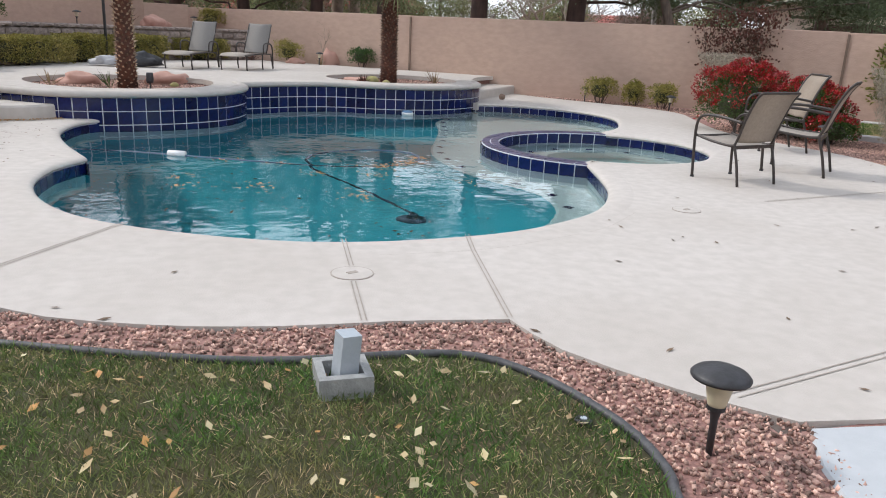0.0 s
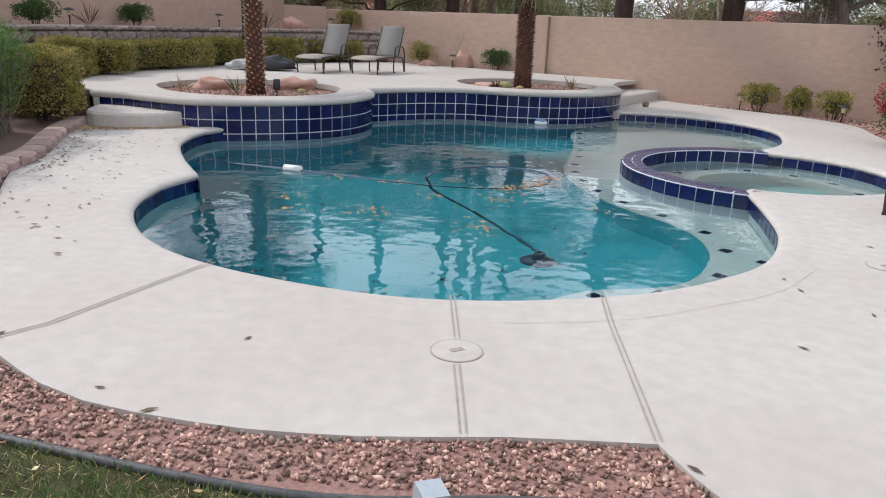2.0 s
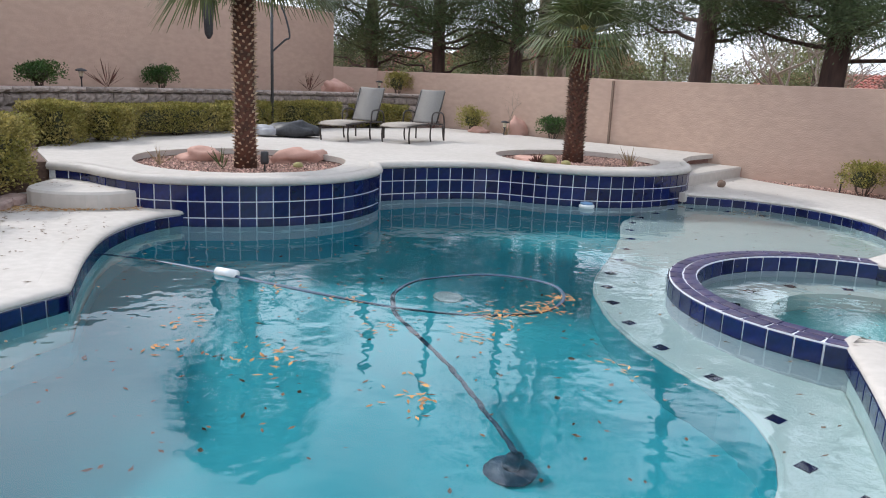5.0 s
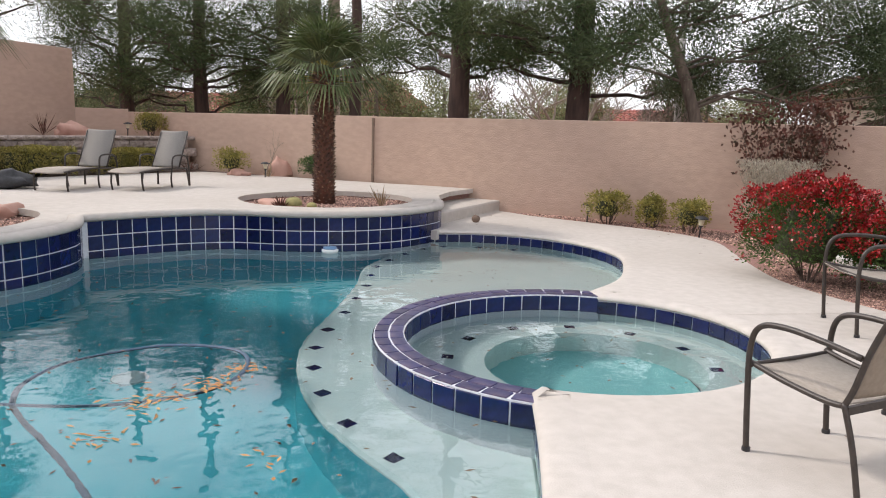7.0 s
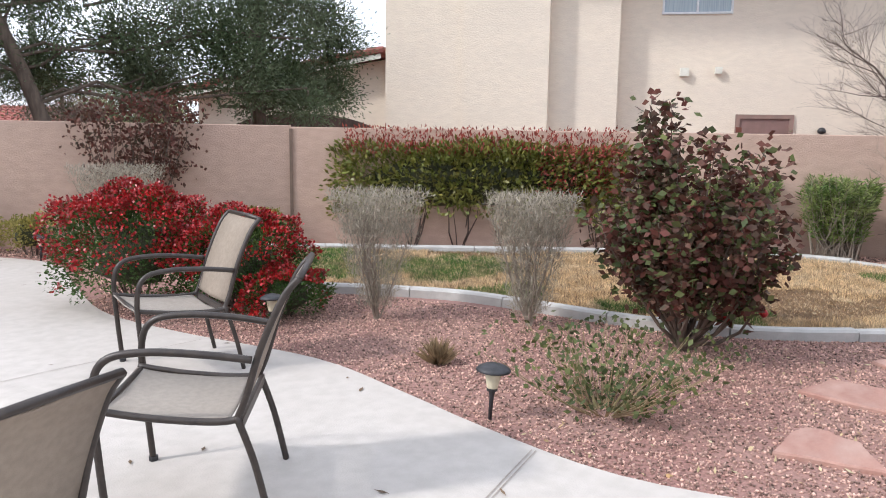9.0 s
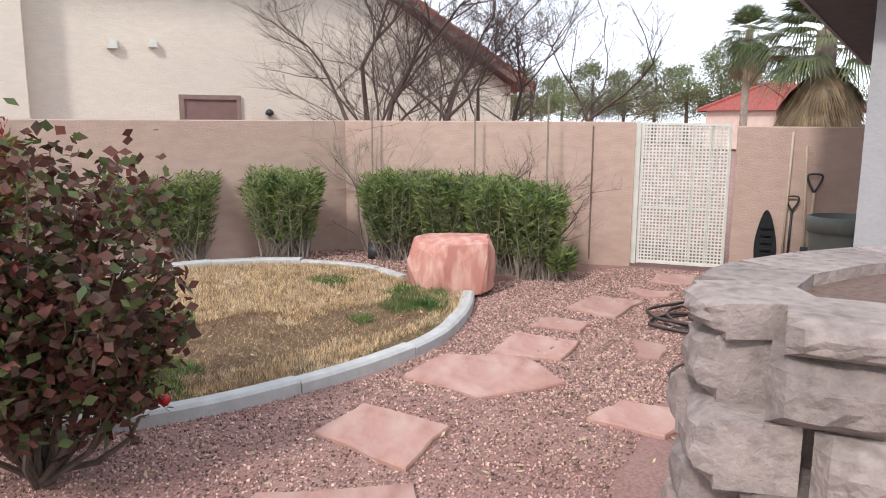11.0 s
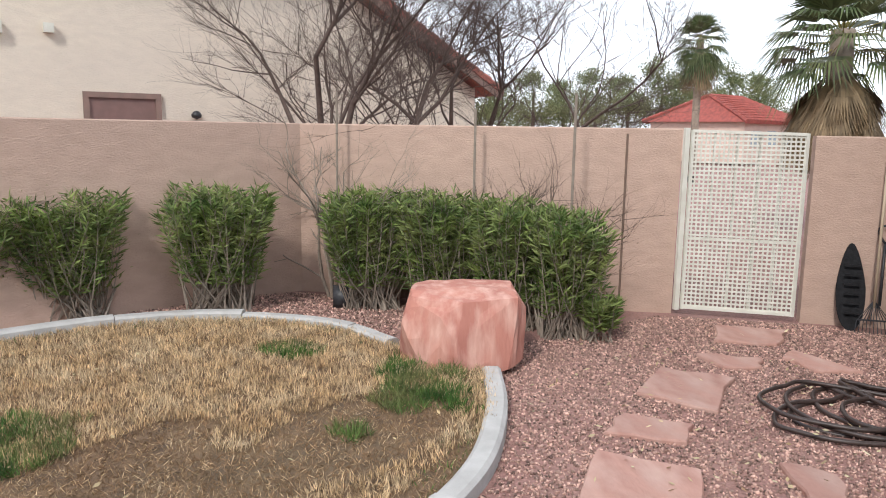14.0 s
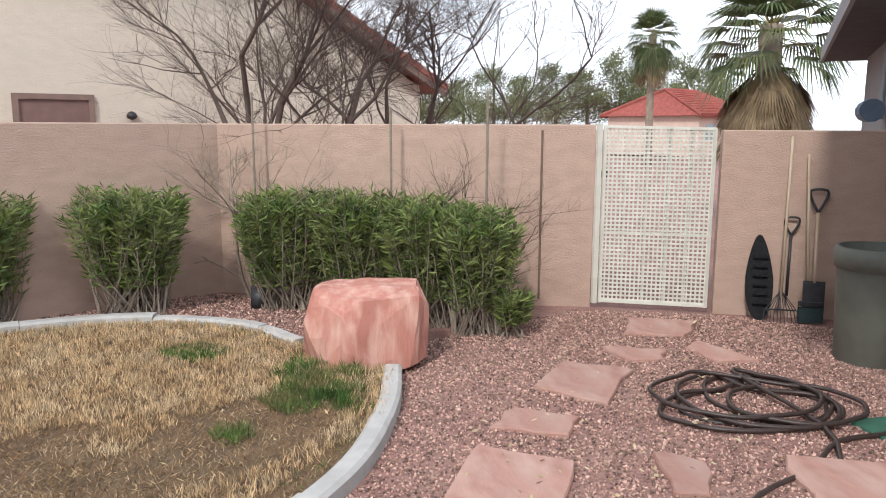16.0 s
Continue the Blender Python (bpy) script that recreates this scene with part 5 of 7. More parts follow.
def shrub(name, loc, size, n, mat, label, box=0.0, L=0.035, W=0.022, core=0.55, up=0.5, extra=None, rz=0.0, stem=True, cat="shrub", low=0.0, depth=0.3, lobes=0):
    ob = thing(name, loc, label, cat, rz=rz)
    if lobes:
        rr = random.Random(int(loc[0] * 31 + loc[1] * 17))
        ps, vs = [], []
        for i in range(lobes):
            f = rr.uniform(0.5, 0.72)
            q, w = shell_points(n // lobes, (size[0] * f, size[1] * f, size[2] * rr.uniform(0.6, 0.85)), box, 0.45, 0.2)
            a = 6.283 * i / lobes + rr.uniform(-0.5, 0.5)
            q += np.array([math.cos(a) * size[0] * 0.25, math.sin(a) * size[1] * 0.25, size[2] * rr.uniform(0.0, 0.2)])
            ps.append(q)
            vs.append(w)
        p, v = np.concatenate(ps), np.concatenate(vs)
    else:
        p, v = shell_points(n, size, box, depth, 0.07 if box > 0.8 else 0.2, low)
    d = v + RNG.normal(size=v.shape) * 0.7 + np.array([0, 0, up])
    quads("foliage", leafquads(p, d, L, W), mat, ob)
    if stem:
        g = Geo()
        stems(g, 9, min(size[0], size[1]) * 0.35, size[2] * 0.75, 0.012, int(n) % 97)
        g.obj("branchwork", M["twigdark"], ob)
    # dark lump standing in for the shade between the leaves
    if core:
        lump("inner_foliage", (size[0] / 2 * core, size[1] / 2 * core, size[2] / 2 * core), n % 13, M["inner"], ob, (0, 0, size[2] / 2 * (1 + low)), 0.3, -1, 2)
    if extra:
        m2, frac, test, L2, W2 = extra
        p, v = shell_points(int(n * frac), (size[0] * 1.03, size[1] * 1.03, size[2] * 1.03), box, 0.15, low=low)
        keep = test(v, p)
        p, v = p[keep], v[keep]
        quads("new_growth" if m2 is not M["berry"] else "fruiting", leafquads(p, v + RNG.normal(size=v.shape) * 0.6 + np.array([0, 0, 0.8]), L2, W2), m2, ob)
    return ob


# beds by the north wall
for i, (x, y, z, s, mt) in enumerate(((6.95, 12.75, -0.03, (0.75, 0.65, 0.62), "boxleaf"), (7.55, 12.2, -0.03, (0.5, 0.45, 0.6), "boxleaf"), (7.85, 11.45, -0.03, (0.75, 0.6, 0.65), "boxleaf"),
                                      (0.15, 18.9, 0.37, (0.75, 0.6, 0.7), "boxleaf"), (2.05, 17.75, 0.37, (0.75, 0.6, 0.62), "greenleaf"), (-8.0, 13.4, 1.2, (0.8, 0.6, 0.5), "greenleaf"),
                                      (-6.9, 16.4, 1.2, (0.7, 0.5, 0.5), "greenleaf"), (-2.0, 21.4, 1.2, (0.8, 0.5, 0.65), "boxleaf"), (-9.2, 10.2, 1.2, (0.9, 0.6, 0.7), "greenleaf"))):
    shrub("shrub", (x, y, z), s, 2600, M[mt], "small clipped green and yellow shrub beside a stucco wall", 0.55, 0.04, 0.028, core=0.55, up=0.1, lobes=5)
shrub("hedge", (10.35, 9.85, -0.03), (0.9, 0.45, 0.6), 2600, M["boxleaf"], "small clipped yellow-green hedge before the stucco wall", 0.9, 0.04, 0.026, rz=radians(-50))
# clipped hedges at the terrace
for i, (x, y, z, s, a) in enumerate(((-6.35, 12.3, 0.36, (0.75, 0.8, 0.62), 70), (-5.75, 14.1, 0.36, (2.6, 0.62, 0.62), 60), (-4.9, 16.0, 0.36, (1.3, 0.6, 0.66), 52), (-3.9, 17.6, 0.36, (2.0, 0.6, 0.66), 50), (-2.3, 19.3, 0.36, (1.8, 0.6, 0.6), 48),
                                     (-6.02, 8.35, 0.0, (0.9, 1.2, 1.02), 8), (-6.75, 11.4, 0.3, (0.8, 0.9, 0.75), 5), (-8.6, 7.6, 1.18, (1.1, 1.9, 0.75), 5))):
    shrub("hedge", (x, y, z), s, int(7000 * (0.6 + s[0] * s[1])), M["boxleaf" if i != 7 else "greenleaf"], "clipped box hedge with yellowing leaves by the terrace", 0.92, 0.042, 0.029, core=0.8, up=0.3, rz=radians(a))


def wispy(loc, size, n, label, mat, L=0.10, W=0.010):
    """An upright shrub of many shoots with narrow leaves."""
    ob = thing("shrub", loc, label, "shrub")
    g = Geo()
    rr = random.Random(int(loc[0] * 37 + loc[1] * 11))
    P, D = [], []
    for i in range(int(n * 0.75)):
        bx, by = rr.uniform(-0.2, 0.2) * size[0], rr.uniform(-0.3, 0.3) * size[1]
        tx, ty = rr.uniform(-0.5, 0.5) * size[0], rr.uniform(-0.5, 0.5) * size[1]
        h = size[2] * rr.uniform(0.8, 1.02) * (1 - 0.1 * ((2 * tx / size[0]) ** 2 + (2 * ty / size[1]) ** 2) ** 2 * 0.5)
        pts = [(bx + (tx - bx) * t ** 0.7, by + (ty - by) * t ** 0.7, h * t) for t in (0, 0.35, 0.7, 1)]
        g.tube(pts, [0.009, 0.006, 0.004, 0.002], 3, cap=False)
        for k in range(46):
            t = 0.22 + 0.78 * rr.random() ** 0.8
            j = min(2, int(t * 3))
            u = min(1, t * 3 - j)
            a, b = pts[j], pts[j + 1]
            tt = (0, 0.35, 0.7, 1)
            P.append([a[q] + (b[q] - a[q]) * u for q in range(3)])
            D.append([rr.gauss(0, 0.75) + (tx - bx) * 0.5, rr.gauss(0, 0.75) + (ty - by) * 0.5, rr.uniform(0.1, 0.9)])
    g.obj("branchwork", M["twig"], ob)
    quads("foliage", leafquads(np.array(P), np.array(D), L, W), mat, ob)
    return ob


OL = "upright oleander shrub with narrow green leaves by the wall"
for x, y, s, n in ((14.75, 4.6, (1.2, 1.3, 1.22), 330), (14.95, 3.75, (1.1, 1.0, 1.2), 280), (15.2, 2.45, (0.9, 1.0, 1.22), 260),
                   (15.35, 0.95, (1.0, 0.95, 1.22), 330), (15.0, 0.25, (1.0, 0.95, 1.22), 330), (14.55, -0.35, (0.95, 0.9, 1.22), 300), (14.2, -0.75, (0.8, 0.7, 1.15), 220)):
    wispy((x, y, ground_z(x, y)), s, n, OL, M["oleleaf"], 0.12, 0.017)
wispy((14.0, -1.05, -0.09), (0.4, 0.4, 0.4), 30, "small oleander sucker at the hedge foot", M["oleleaf"], 0.12, 0.017)
FEATHER = leafmat("leaf_feathery", (0.11, 0.23, 0.045), (0.055, 0.13, 0.025), (0.2, 0.30, 0.09), 0.5)
for x, y, s, n in ((-6.15, 7.0, (0.9, 1.1, 1.38), 240), (-6.3, 6.1, (0.9, 1.1, 1.35), 220), (-6.0, 5.0, (0.8, 1.0, 1.25), 180)):
    wispy((x, y, 0.0), s, n, "feathery bright green shrub in the side bed", FEATHER, 0.12, 0.010)

# photinia hedge: leggy below, red on top
ph = thing("hedge", (12.75, 7.15, -0.03), "tall photinia hedge with red new leaves on top", "hedge", rz=math.atan2(-0.848, 0.53))
p, v = shell_points(13000, (4.3, 0.95, 1.3), 0.92, 0.4, 0.14)
p[:, 2] += 0.32
quads("foliage", leafquads(p, v + RNG.normal(size=v.shape) * 0.7 + np.array([0, 0, 0.3]), 0.105, 0.05), M["photleaf"], ph)
p = np.stack([RNG.uniform(-2.15, 2.15, 3600), RNG.uniform(-0.48, 0.48, 3600), 1.5 + 0.34 * RNG.uniform(0, 1, 3600) ** 1.6 + 0.05 * np.sin(RNG.uniform(0, 6, 3600))], 1)
quads("new_growth", leafquads(p, RNG.normal(size=p.shape) * 0.5 + np.array([0, 0, 1.0]), 0.075, 0.028), M["photred"], ph)
p = np.stack([RNG.uniform(0.8, 2.15, 2600), RNG.uniform(-0.5, 0.5, 2600), RNG.uniform(0.9, 1.6, 2600)], 1)
quads("new_growth", leafquads(p, RNG.normal(size=p.shape) * 0.7, 0.075, 0.03), M["photred"], ph)
# dark lump painting the hedge's inner shade
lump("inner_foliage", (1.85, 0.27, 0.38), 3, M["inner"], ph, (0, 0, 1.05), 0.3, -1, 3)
for k in range(6):
    g = Geo()
    stems(g, 9, 0.38, 1.1, 0.014, 60 + k, kinks=4)
    g.obj("trunk", M["twigdark"], ph, loc=(-1.85 + k * 0.74, 0, 0))

# pyracantha with red berries
for x, y, s, n in ((6.98, 7.55, (1.35, 1.3, 1.12), 12000), (7.6, 6.75, (1.25, 1.1, 0.92), 9500), (7.6, 6.1, (0.8, 0.7, 0.45), 3500)):
    ob = shrub("shrub", (x, y, -0.03), s, n, M["greenleaf"], "green firethorn shrub covered with red berries in gravel", 0.35, 0.042, 0.018, core=0.6)
    p, v = shell_points(int(n * 1.1), (s[0] * 1.05, s[1] * 1.05, s[2] * 1.04), 0.35, 0.08)
    blob = 0.8 * (np.sin(p[:, 0] * 11 + 1) + np.sin(p[:, 1] * 10 + 2) + np.sin(p[:, 2] * 13)) + 3.4 * (p[:, 2] / s[2] - 0.42)
    keep = blob > 0.55
    quads("fruiting", leafquads(p[keep], v[keep] + RNG.normal(size=v[keep].shape) * 0.8, 0.034, 0.030), M["berry"], ob)


def ghost(loc, w, h, seed, label="leafless silver-grey clipped shrub with fine twigs in gravel"):
    ob = thing("shrub", loc, label, "shrub")
    rr = random.Random(seed)
    g = Geo()
    for i in range(16):
        a, d = rr.uniform(0, 6.283), rr.uniform(0.15, 1) * w * 0.46
        pts = [(math.cos(a) * d * t ** 0.9 + rr.uniform(-0.02, 0.02), math.sin(a) * d * t ** 0.9 + rr.uniform(-0.02, 0.02), h * 0.85 * t) for t in (0, 0.25, 0.5, 0.75, 1)]
        g.tube(pts, [0.011, 0.009, 0.007, 0.005, 0.003], 4, cap=False)
        for k in range(14):
            t = rr.uniform(0.3, 0.95)
            bx, by, bz = math.cos(a) * d * t ** 0.9, math.sin(a) * d * t ** 0.9, h * 0.85 * t
            b, q = rr.uniform(0, 6.283), rr.uniform(0.08, 0.26)
            g.tube([(bx, by, bz), (bx + math.cos(b) * q * 0.6, by + math.sin(b) * q * 0.6, bz + q * 0.5), (bx + math.cos(b) * q * 0.8, by + math.sin(b) * q * 0.8, bz + q)], [0.003, 0.002, 0.001], 3, cap=False)
    g.obj("branchwork", M["twig"], ob)
    n = 5200
    a, r = RNG.uniform(0, 6.283, n), np.sqrt(RNG.uniform(0, 1, n))
    z = RNG.uniform(0.66, 1.0, n) * h
    rad = w / 2 * (0.72 + 0.34 * (z / h - 0.66) / 0.34)
    p = np.stack([np.cos(a) * r * rad, np.sin(a) * r * rad, z], 1)
    quads("twigwork", leafquads(p, RNG.normal(size=p.shape) * 0.6 + np.array([0, 0, 0.9]), 0.075, 0.0065), M["ghostleaf"], ob)
    n = 2600
    a, r, z = RNG.uniform(0, 6.283, n), np.sqrt(RNG.uniform(0, 1, n)), RNG.uniform(0.1, 0.7, n) * h
    p = np.stack([np.cos(a) * r * w * 0.42 * (0.35 + z / h), np.sin(a) * r * w * 0.42 * (0.35 + z / h), z], 1)
    quads("twigwork", leafquads(p, RNG.normal(size=p.shape) * 0.6 + np.array([0, 0, 0.9]), 0.09, 0.006), M["ghostleaf"], ob)


ghost((8.1, 5.38, -0.03), 0.92, 1.22, 1)
ghost((8.75, 4.1, -0.03), 0.85, 1.22, 2)
ghost((8.15, 9.75, -0.03), 1.15, 1.3, 3)

# rose bush
rb = thing("rose_bush", (8.87, 2.70, -0.03), "large rose bush with dark red-brown leaves beside the kerb", "shrub")
rr = random.Random(8)
g = Geo()
P, D = [], []
for i in range(48):
    a, d = rr.uniform(0, 6.283), rr.uniform(0.3, 1) * 1.0
    h = rr.uniform(1.1, 1.75) if d < 0.6 else rr.uniform(0.75, 1.4)
    if i < 3:
        h, d = 2.0, 0.25 + 0.1 * i
        a = 1.9 + i * 0.3
    pts = [(math.cos(a) * d * t ** 0.75 + rr.uniform(-0.04, 0.04), math.sin(a) * d * t ** 0.75 + rr.uniform(-0.04, 0.04), h * t) for t in (0, 0.2, 0.4, 0.6, 0.8, 1)]
    if pts[-1][1] + 1.3 + 0.02 < 0.46 * (pts[-1][0] + 1.17):
        continue
    g.tube(pts, [0.02, 0.015, 0.012, 0.009, 0.006, 0.003], 5, cap=False)
    for k in range(225):
        t = rr.uniform(0.4, 1.02) * 5
        j = min(4, int(t))
        u = t - j
        c = [pts[j][q] + (pts[j + 1][q] - pts[j][q]) * u for q in range(3)]
        P.append([c[0] + rr.gauss(0, 0.085), c[1] + rr.gauss(0, 0.085), c[2] + rr.gauss(0, 0.06)])
        D.append([rr.gauss(0, 1), rr.gauss(0, 1), rr.gauss(0.1, 0.5)])
g.tube([(0.05, 0, 0.05), (0.05, -0.25, 0.1), (0.05, -0.42, 0.22), (0.02, -0.5, 0.36)], [0.022, 0.018, 0.012, 0.008], 6)
g.obj("branchwork", M["bark"], rb)
P, D = np.array(P), np.array(D)
keep = (P[:, 1] + 2.7 - 1.4) > 0.46 * (P[:, 0] + 8.87 - 7.7)
P, D = P[keep], D[keep]
k = RNG.uniform(size=len(P)) < 0.72
quads("foliage", leafquads(P[k], D[k], 0.075, 0.054, 0.1), M["roseleaf"], rb)
quads("green_leaves", leafquads(P[~k], D[~k], 0.075, 0.055, 0.1), M["rosegreen"], rb)
for q in ((0.25, -0.55, 0.36), (0.12, -0.3, 0.3)):
    lump("flower", (0.035, 0.035, 0.035), 3, M["berry"], rb, q, 0.4, -1, 2)

# low sprawling bush, dry tufts, small bed plants
lb = thing("shrub", (7.1, 2.65, -0.03), "low sprawling half-bare rose shrub in reddish gravel", "shrub")
g = Geo()
tp = stems(g, 60, 0.8, 0.5, 0.006, 21, kinks=4)
g.obj("branchwork", material("rose_stems", (0.33, 0.22, 0.14), (0.22, 0.19, 0.09), 10, 0.8), lb)
P = np.array([[p[0] + RNG.normal() * 0.06, p[1] + RNG.normal() * 0.06, p[2] + RNG.normal() * 0.04] for t in tp for p in t[1:] for _ in range(4)])
P[:, 2] = np.abs(P[:, 2])
quads("foliage", leafquads(P, RNG.normal(size=P.shape) + np.array([0, 0, 0.4]), 0.05, 0.032), M["rosegreen"], lb)
sw = thing("shrub", (9.3, 11.0, -0.03), "dark red-brown rose bush rising over the garden wall", "shrub")
g = Geo()
tp = stems(g, 24, 0.75, 2.3, 0.014, 31, kinks=5)
g.obj("branchwork", M["bark"], sw)
P = np.array([[p[0] + RNG.normal() * 0.13, p[1] + RNG.normal() * 0.13, p[2] + RNG.normal() * 0.1] for t in tp for p in t[3:] for _ in range(42)])
quads("foliage", leafquads(P, RNG.normal(size=P.shape), 0.075, 0.05), M["roseleaf"], sw)


def spiky(loc, r, n, mat, label, w=0.012, cat="plant"):
    ob = thing("spiky_plant", loc, label, cat)
    a, e = RNG.uniform(0, 6.283, n), RNG.uniform(0.5, 1.45, n)
    D = np.stack([np.cos(a) * np.cos(e), np.sin(a) * np.cos(e), np.sin(e)], 1)
    quads("leaves", leafquads(np.zeros((n, 3)) + RNG.normal(size=(n, 3)) * 0.01, D, r, w), mat, ob)


for x, y, z, r, n, mt in ((7.29, 4.08, -0.03, 0.2, 240, "palmdead"), (-4.5, 10.0, 0.3, 0.28, 16, "palmdead"), (-3.6, 9.95, 0.3, 0.34, 12, "rosegreen"), (2.75, 12.6, 0.3, 0.34, 22, "palmdead"), (1.1, 12.3, 0.3, 0.2, 60, "roseleaf"),
                          (-7.6, 15.3, 1.2, 0.5, 30, "roseleaf"), (-4.4, 20.7, 1.2, 0.55, 30, "roseleaf"), (-9.3, 12.1, 1.2, 0.5, 26, "roseleaf"), (1.0, 18.4, 0.37, 0.3, 20, "palmdead"), (-0.9, 19.7, 0.37, 0.45, 24, "roseleaf")):
    spiky((x, y, z), r, n, M[mt], "spiky reddish-brown succulent in a planting bed", 0.02)
for x, y, r in ((1.3, 12.35, 0.13), (1.58, 12.25, 0.08), (-2.6, 10.3, 0.07)):
    cc = thing("barrel_cactus", (x, y, RZ - 0.1), "small round yellow-green barrel cactus in the palm bed", "cactus")
    gg = Geo()
    for i in range(9):
        t = i / 8 * math.pi * 0.55 + 0.05
        for j in range(32):
            a = 2 * math.pi * j / 32
            rr_ = r * math.sin(t + 0.2) * (1 + 0.06 * (j % 2))
            gg.v.append((rr_ * math.cos(a), rr_ * math.sin(a), r * (0.75 + 0.75 * math.cos(t + 0.2))))
    for i in range(8):
        for j in range(32):
            gg.f.append((i * 32 + j, (i + 1) * 32 + j, (i + 1) * 32 + (j + 1) % 32, i * 32 + (j + 1) % 32))
    gg.obj("body", material("cactus_skin", (0.34, 0.30, 0.12), (0.22, 0.21, 0.09), 9, 0.8), cc, smooth=True)


# ---- palms ----
def fan(P0, az, el, pet, rad, blades=26, droop=0.35, spread=2.3, dead=False):
    """A fan frond: quads of its blades and the line of its stalk."""
    d = Vector((math.cos(az) * math.cos(el), math.sin(az) * math.cos(el), math.sin(el)))
    side = Vector((-math.sin(az), math.cos(az), 0))
    up = side.cross(d) * -1
    hub = Vector(P0) + d * pet
    hub.z -= pet * pet * 0.06
    out = []
    for i in range(blades):
        t = (i / (blades - 1) - 0.5) * spread
        bd = (d * math.cos(t) + side * math.sin(t)).normalized()
        ln = rad * (0.85 + 0.15 * math.cos(t * 1.2)) * random.uniform(0.92, 1.06)
        w = side * math.cos(t) * 0.02 * rad / 0.8 - d * math.sin(t) * 0.02 * rad / 0.8
        a, b, c = hub, hub + bd * ln * 0.55 + up * 0.02, hub + bd * ln - Vector((0, 0, droop * ln * random.uniform(0.6, 1.3)))
        out.append((a - w * 0.3, a + w * 0.3, b + w, b - w))
        out.append((b - w, b + w, c + w * 0.15, c - w * 0.15))
    return out, [Vector(P0), Vector(P0) + d * pet * 0.5, hub]


def palm(loc, h, r, crown, pet, nfr, label, skirt=0, boots=True, lean=(0, 0), blades=26, stubs=420, low=-0.6, boot=None):
    ob = thing("palm_tree", loc, label, "palm tree")
    bark_ = M["palmtrunk"] if boots else material("palm_bark_grey", (0.30, 0.24, 0.185), (0.20, 0.16, 0.125), 5, 0.95, 0.8, 20)
    top = Vector((lean[0], lean[1], h))
    pts = [(lean[0] * t * t, lean[1] * t * t, h * t) for t in (0, 0.15, 0.4, 0.7, 1)]
    Geo().tube(pts, [r * 1.15, r, r * 0.95, r * 1.0, r * 0.9], 14).obj("trunk", bark_, ob, smooth=True)
    if boots:
        g = Geo()
        rr = random.Random(3)
        for i in range(stubs):
            t = i / stubs
            a = i * 2.39996
            c = Vector((lean[0] * t * t, lean[1] * t * t, h * t))
            rd = Vector((math.cos(a), math.sin(a), 0))
            w = Vector((-math.sin(a), math.cos(a), 0)) * 0.019
            q = c + rd * r * 0.93
            tip = c + rd * (r + rr.uniform(0.03, 0.065)) + Vector((0, 0, 0.035))
            k = len(g.v)
            g.v += [q - w, q + w, tip + w * 0.6, tip - w * 0.6, q + Vector((0, 0, 0.04))]
            g.f += [(k, k + 1, k + 2, k + 3), (k + 3, k + 2, k + 4), (k, k + 3, k + 4), (k + 1, k + 4, k + 2)]
        g.obj("boot_cover", boot or M["boot"], ob)
    Q, QD = [], []
    st = Geo()
    for i in range(nfr):
        az = i * 2.39996 + random.uniform(-0.2, 0.2)
        f = (i + 0.5) / nfr
        el = 1.35 - (1.35 - low) * f ** 0.85 + random.uniform(-0.12, 0.12)
        q, line = fan(top - Vector((0, 0, 0.25 * f)), az, el, pet * (0.7 + 0.4 * f), crown, blades, 0.15 + 0.35 * f)
        Q += q
        st.tube(line, [0.012, 0.009, 0.007], 4)
    quads("fronds", np.array([[tuple(v) for v in q] for q in Q]), M["palmleaf"], ob)
    st.obj("stalkwork", M["boxleaf"], ob)
    for i in range(skirt):
        az = random.uniform(0, 6.283)
        q, line = fan(top - Vector((0, 0, 0.2 + random.uniform(0, 0.9))), az, random.uniform(-1.4, -0.95), pet * random.uniform(0.8, 1.15), crown * 1.0, 16, 0.12, 1.0)
        QD += q
    if QD:
        quads("dead_fronds", np.array([[tuple(v) for v in q] for q in QD]), M["palmdead"], ob)
    return ob


palm((-3.35, 10.25, RZ - 0.1), 2.85, 0.145, 0.85, 0.55, 44, "short fan palm with a rough reddish trunk in the round bed", blades=34, low=-0.2)
palm((1.86, 13.3, RZ - 0.1), 2.3, 0.17, 0.76, 0.48, 38, "short fan palm with a dark studded trunk in the round bed", blades=20, low=-0.05, boot=material("palm_boot_dark", (0.26, 0.17, 0.11), (0.07, 0.04, 0.03), 9, 0.9, island=0.6))
palm((20.2, -7.6, -0.1), 3.75, 0.22, 0.85, 0.75, 42, "fan palm with a thick skirt of dead fronds behind the wall", skirt=190, boots=False, blades=22, low=-0.5)
palm((44.5, -17.1, -0.1), 6.7, 0.2, 1.15, 0.75, 44, "tall fan palm against the sky", skirt=24, boots=False, blades=20, low=-1.2)
palm((2.6, 26.0, 0), 11, 0.22, 0.9, 0.8, 24, "tall slender palm behind the garden wall", boots=False, blades=14)
palm((3.2, 25.6, 0), 12, 0.2, 0.9, 0.8, 24, "tall slender palm behind the garden wall", boots=False, blades=14)


# ---- trees ----
def limb(g, a, b, r0, r1, seed, kink=0.12, n=5):
    rr = random.Random(seed)
    a, b = Vector(a), Vector(b)
    L = (b - a).length
    pts = [a + (b - a) * (k / n) + Vector((rr.uniform(-1, 1), rr.uniform(-1, 1), rr.uniform(-0.5, 0.8))) * L * kink * (0.6 if 0 < k < n else 0) * 0.6 for k in range(n + 1)]
    g.tube(pts, [r0 + (r1 - r0) * k / n for k in range(n + 1)], 7, cap=False)
    return pts


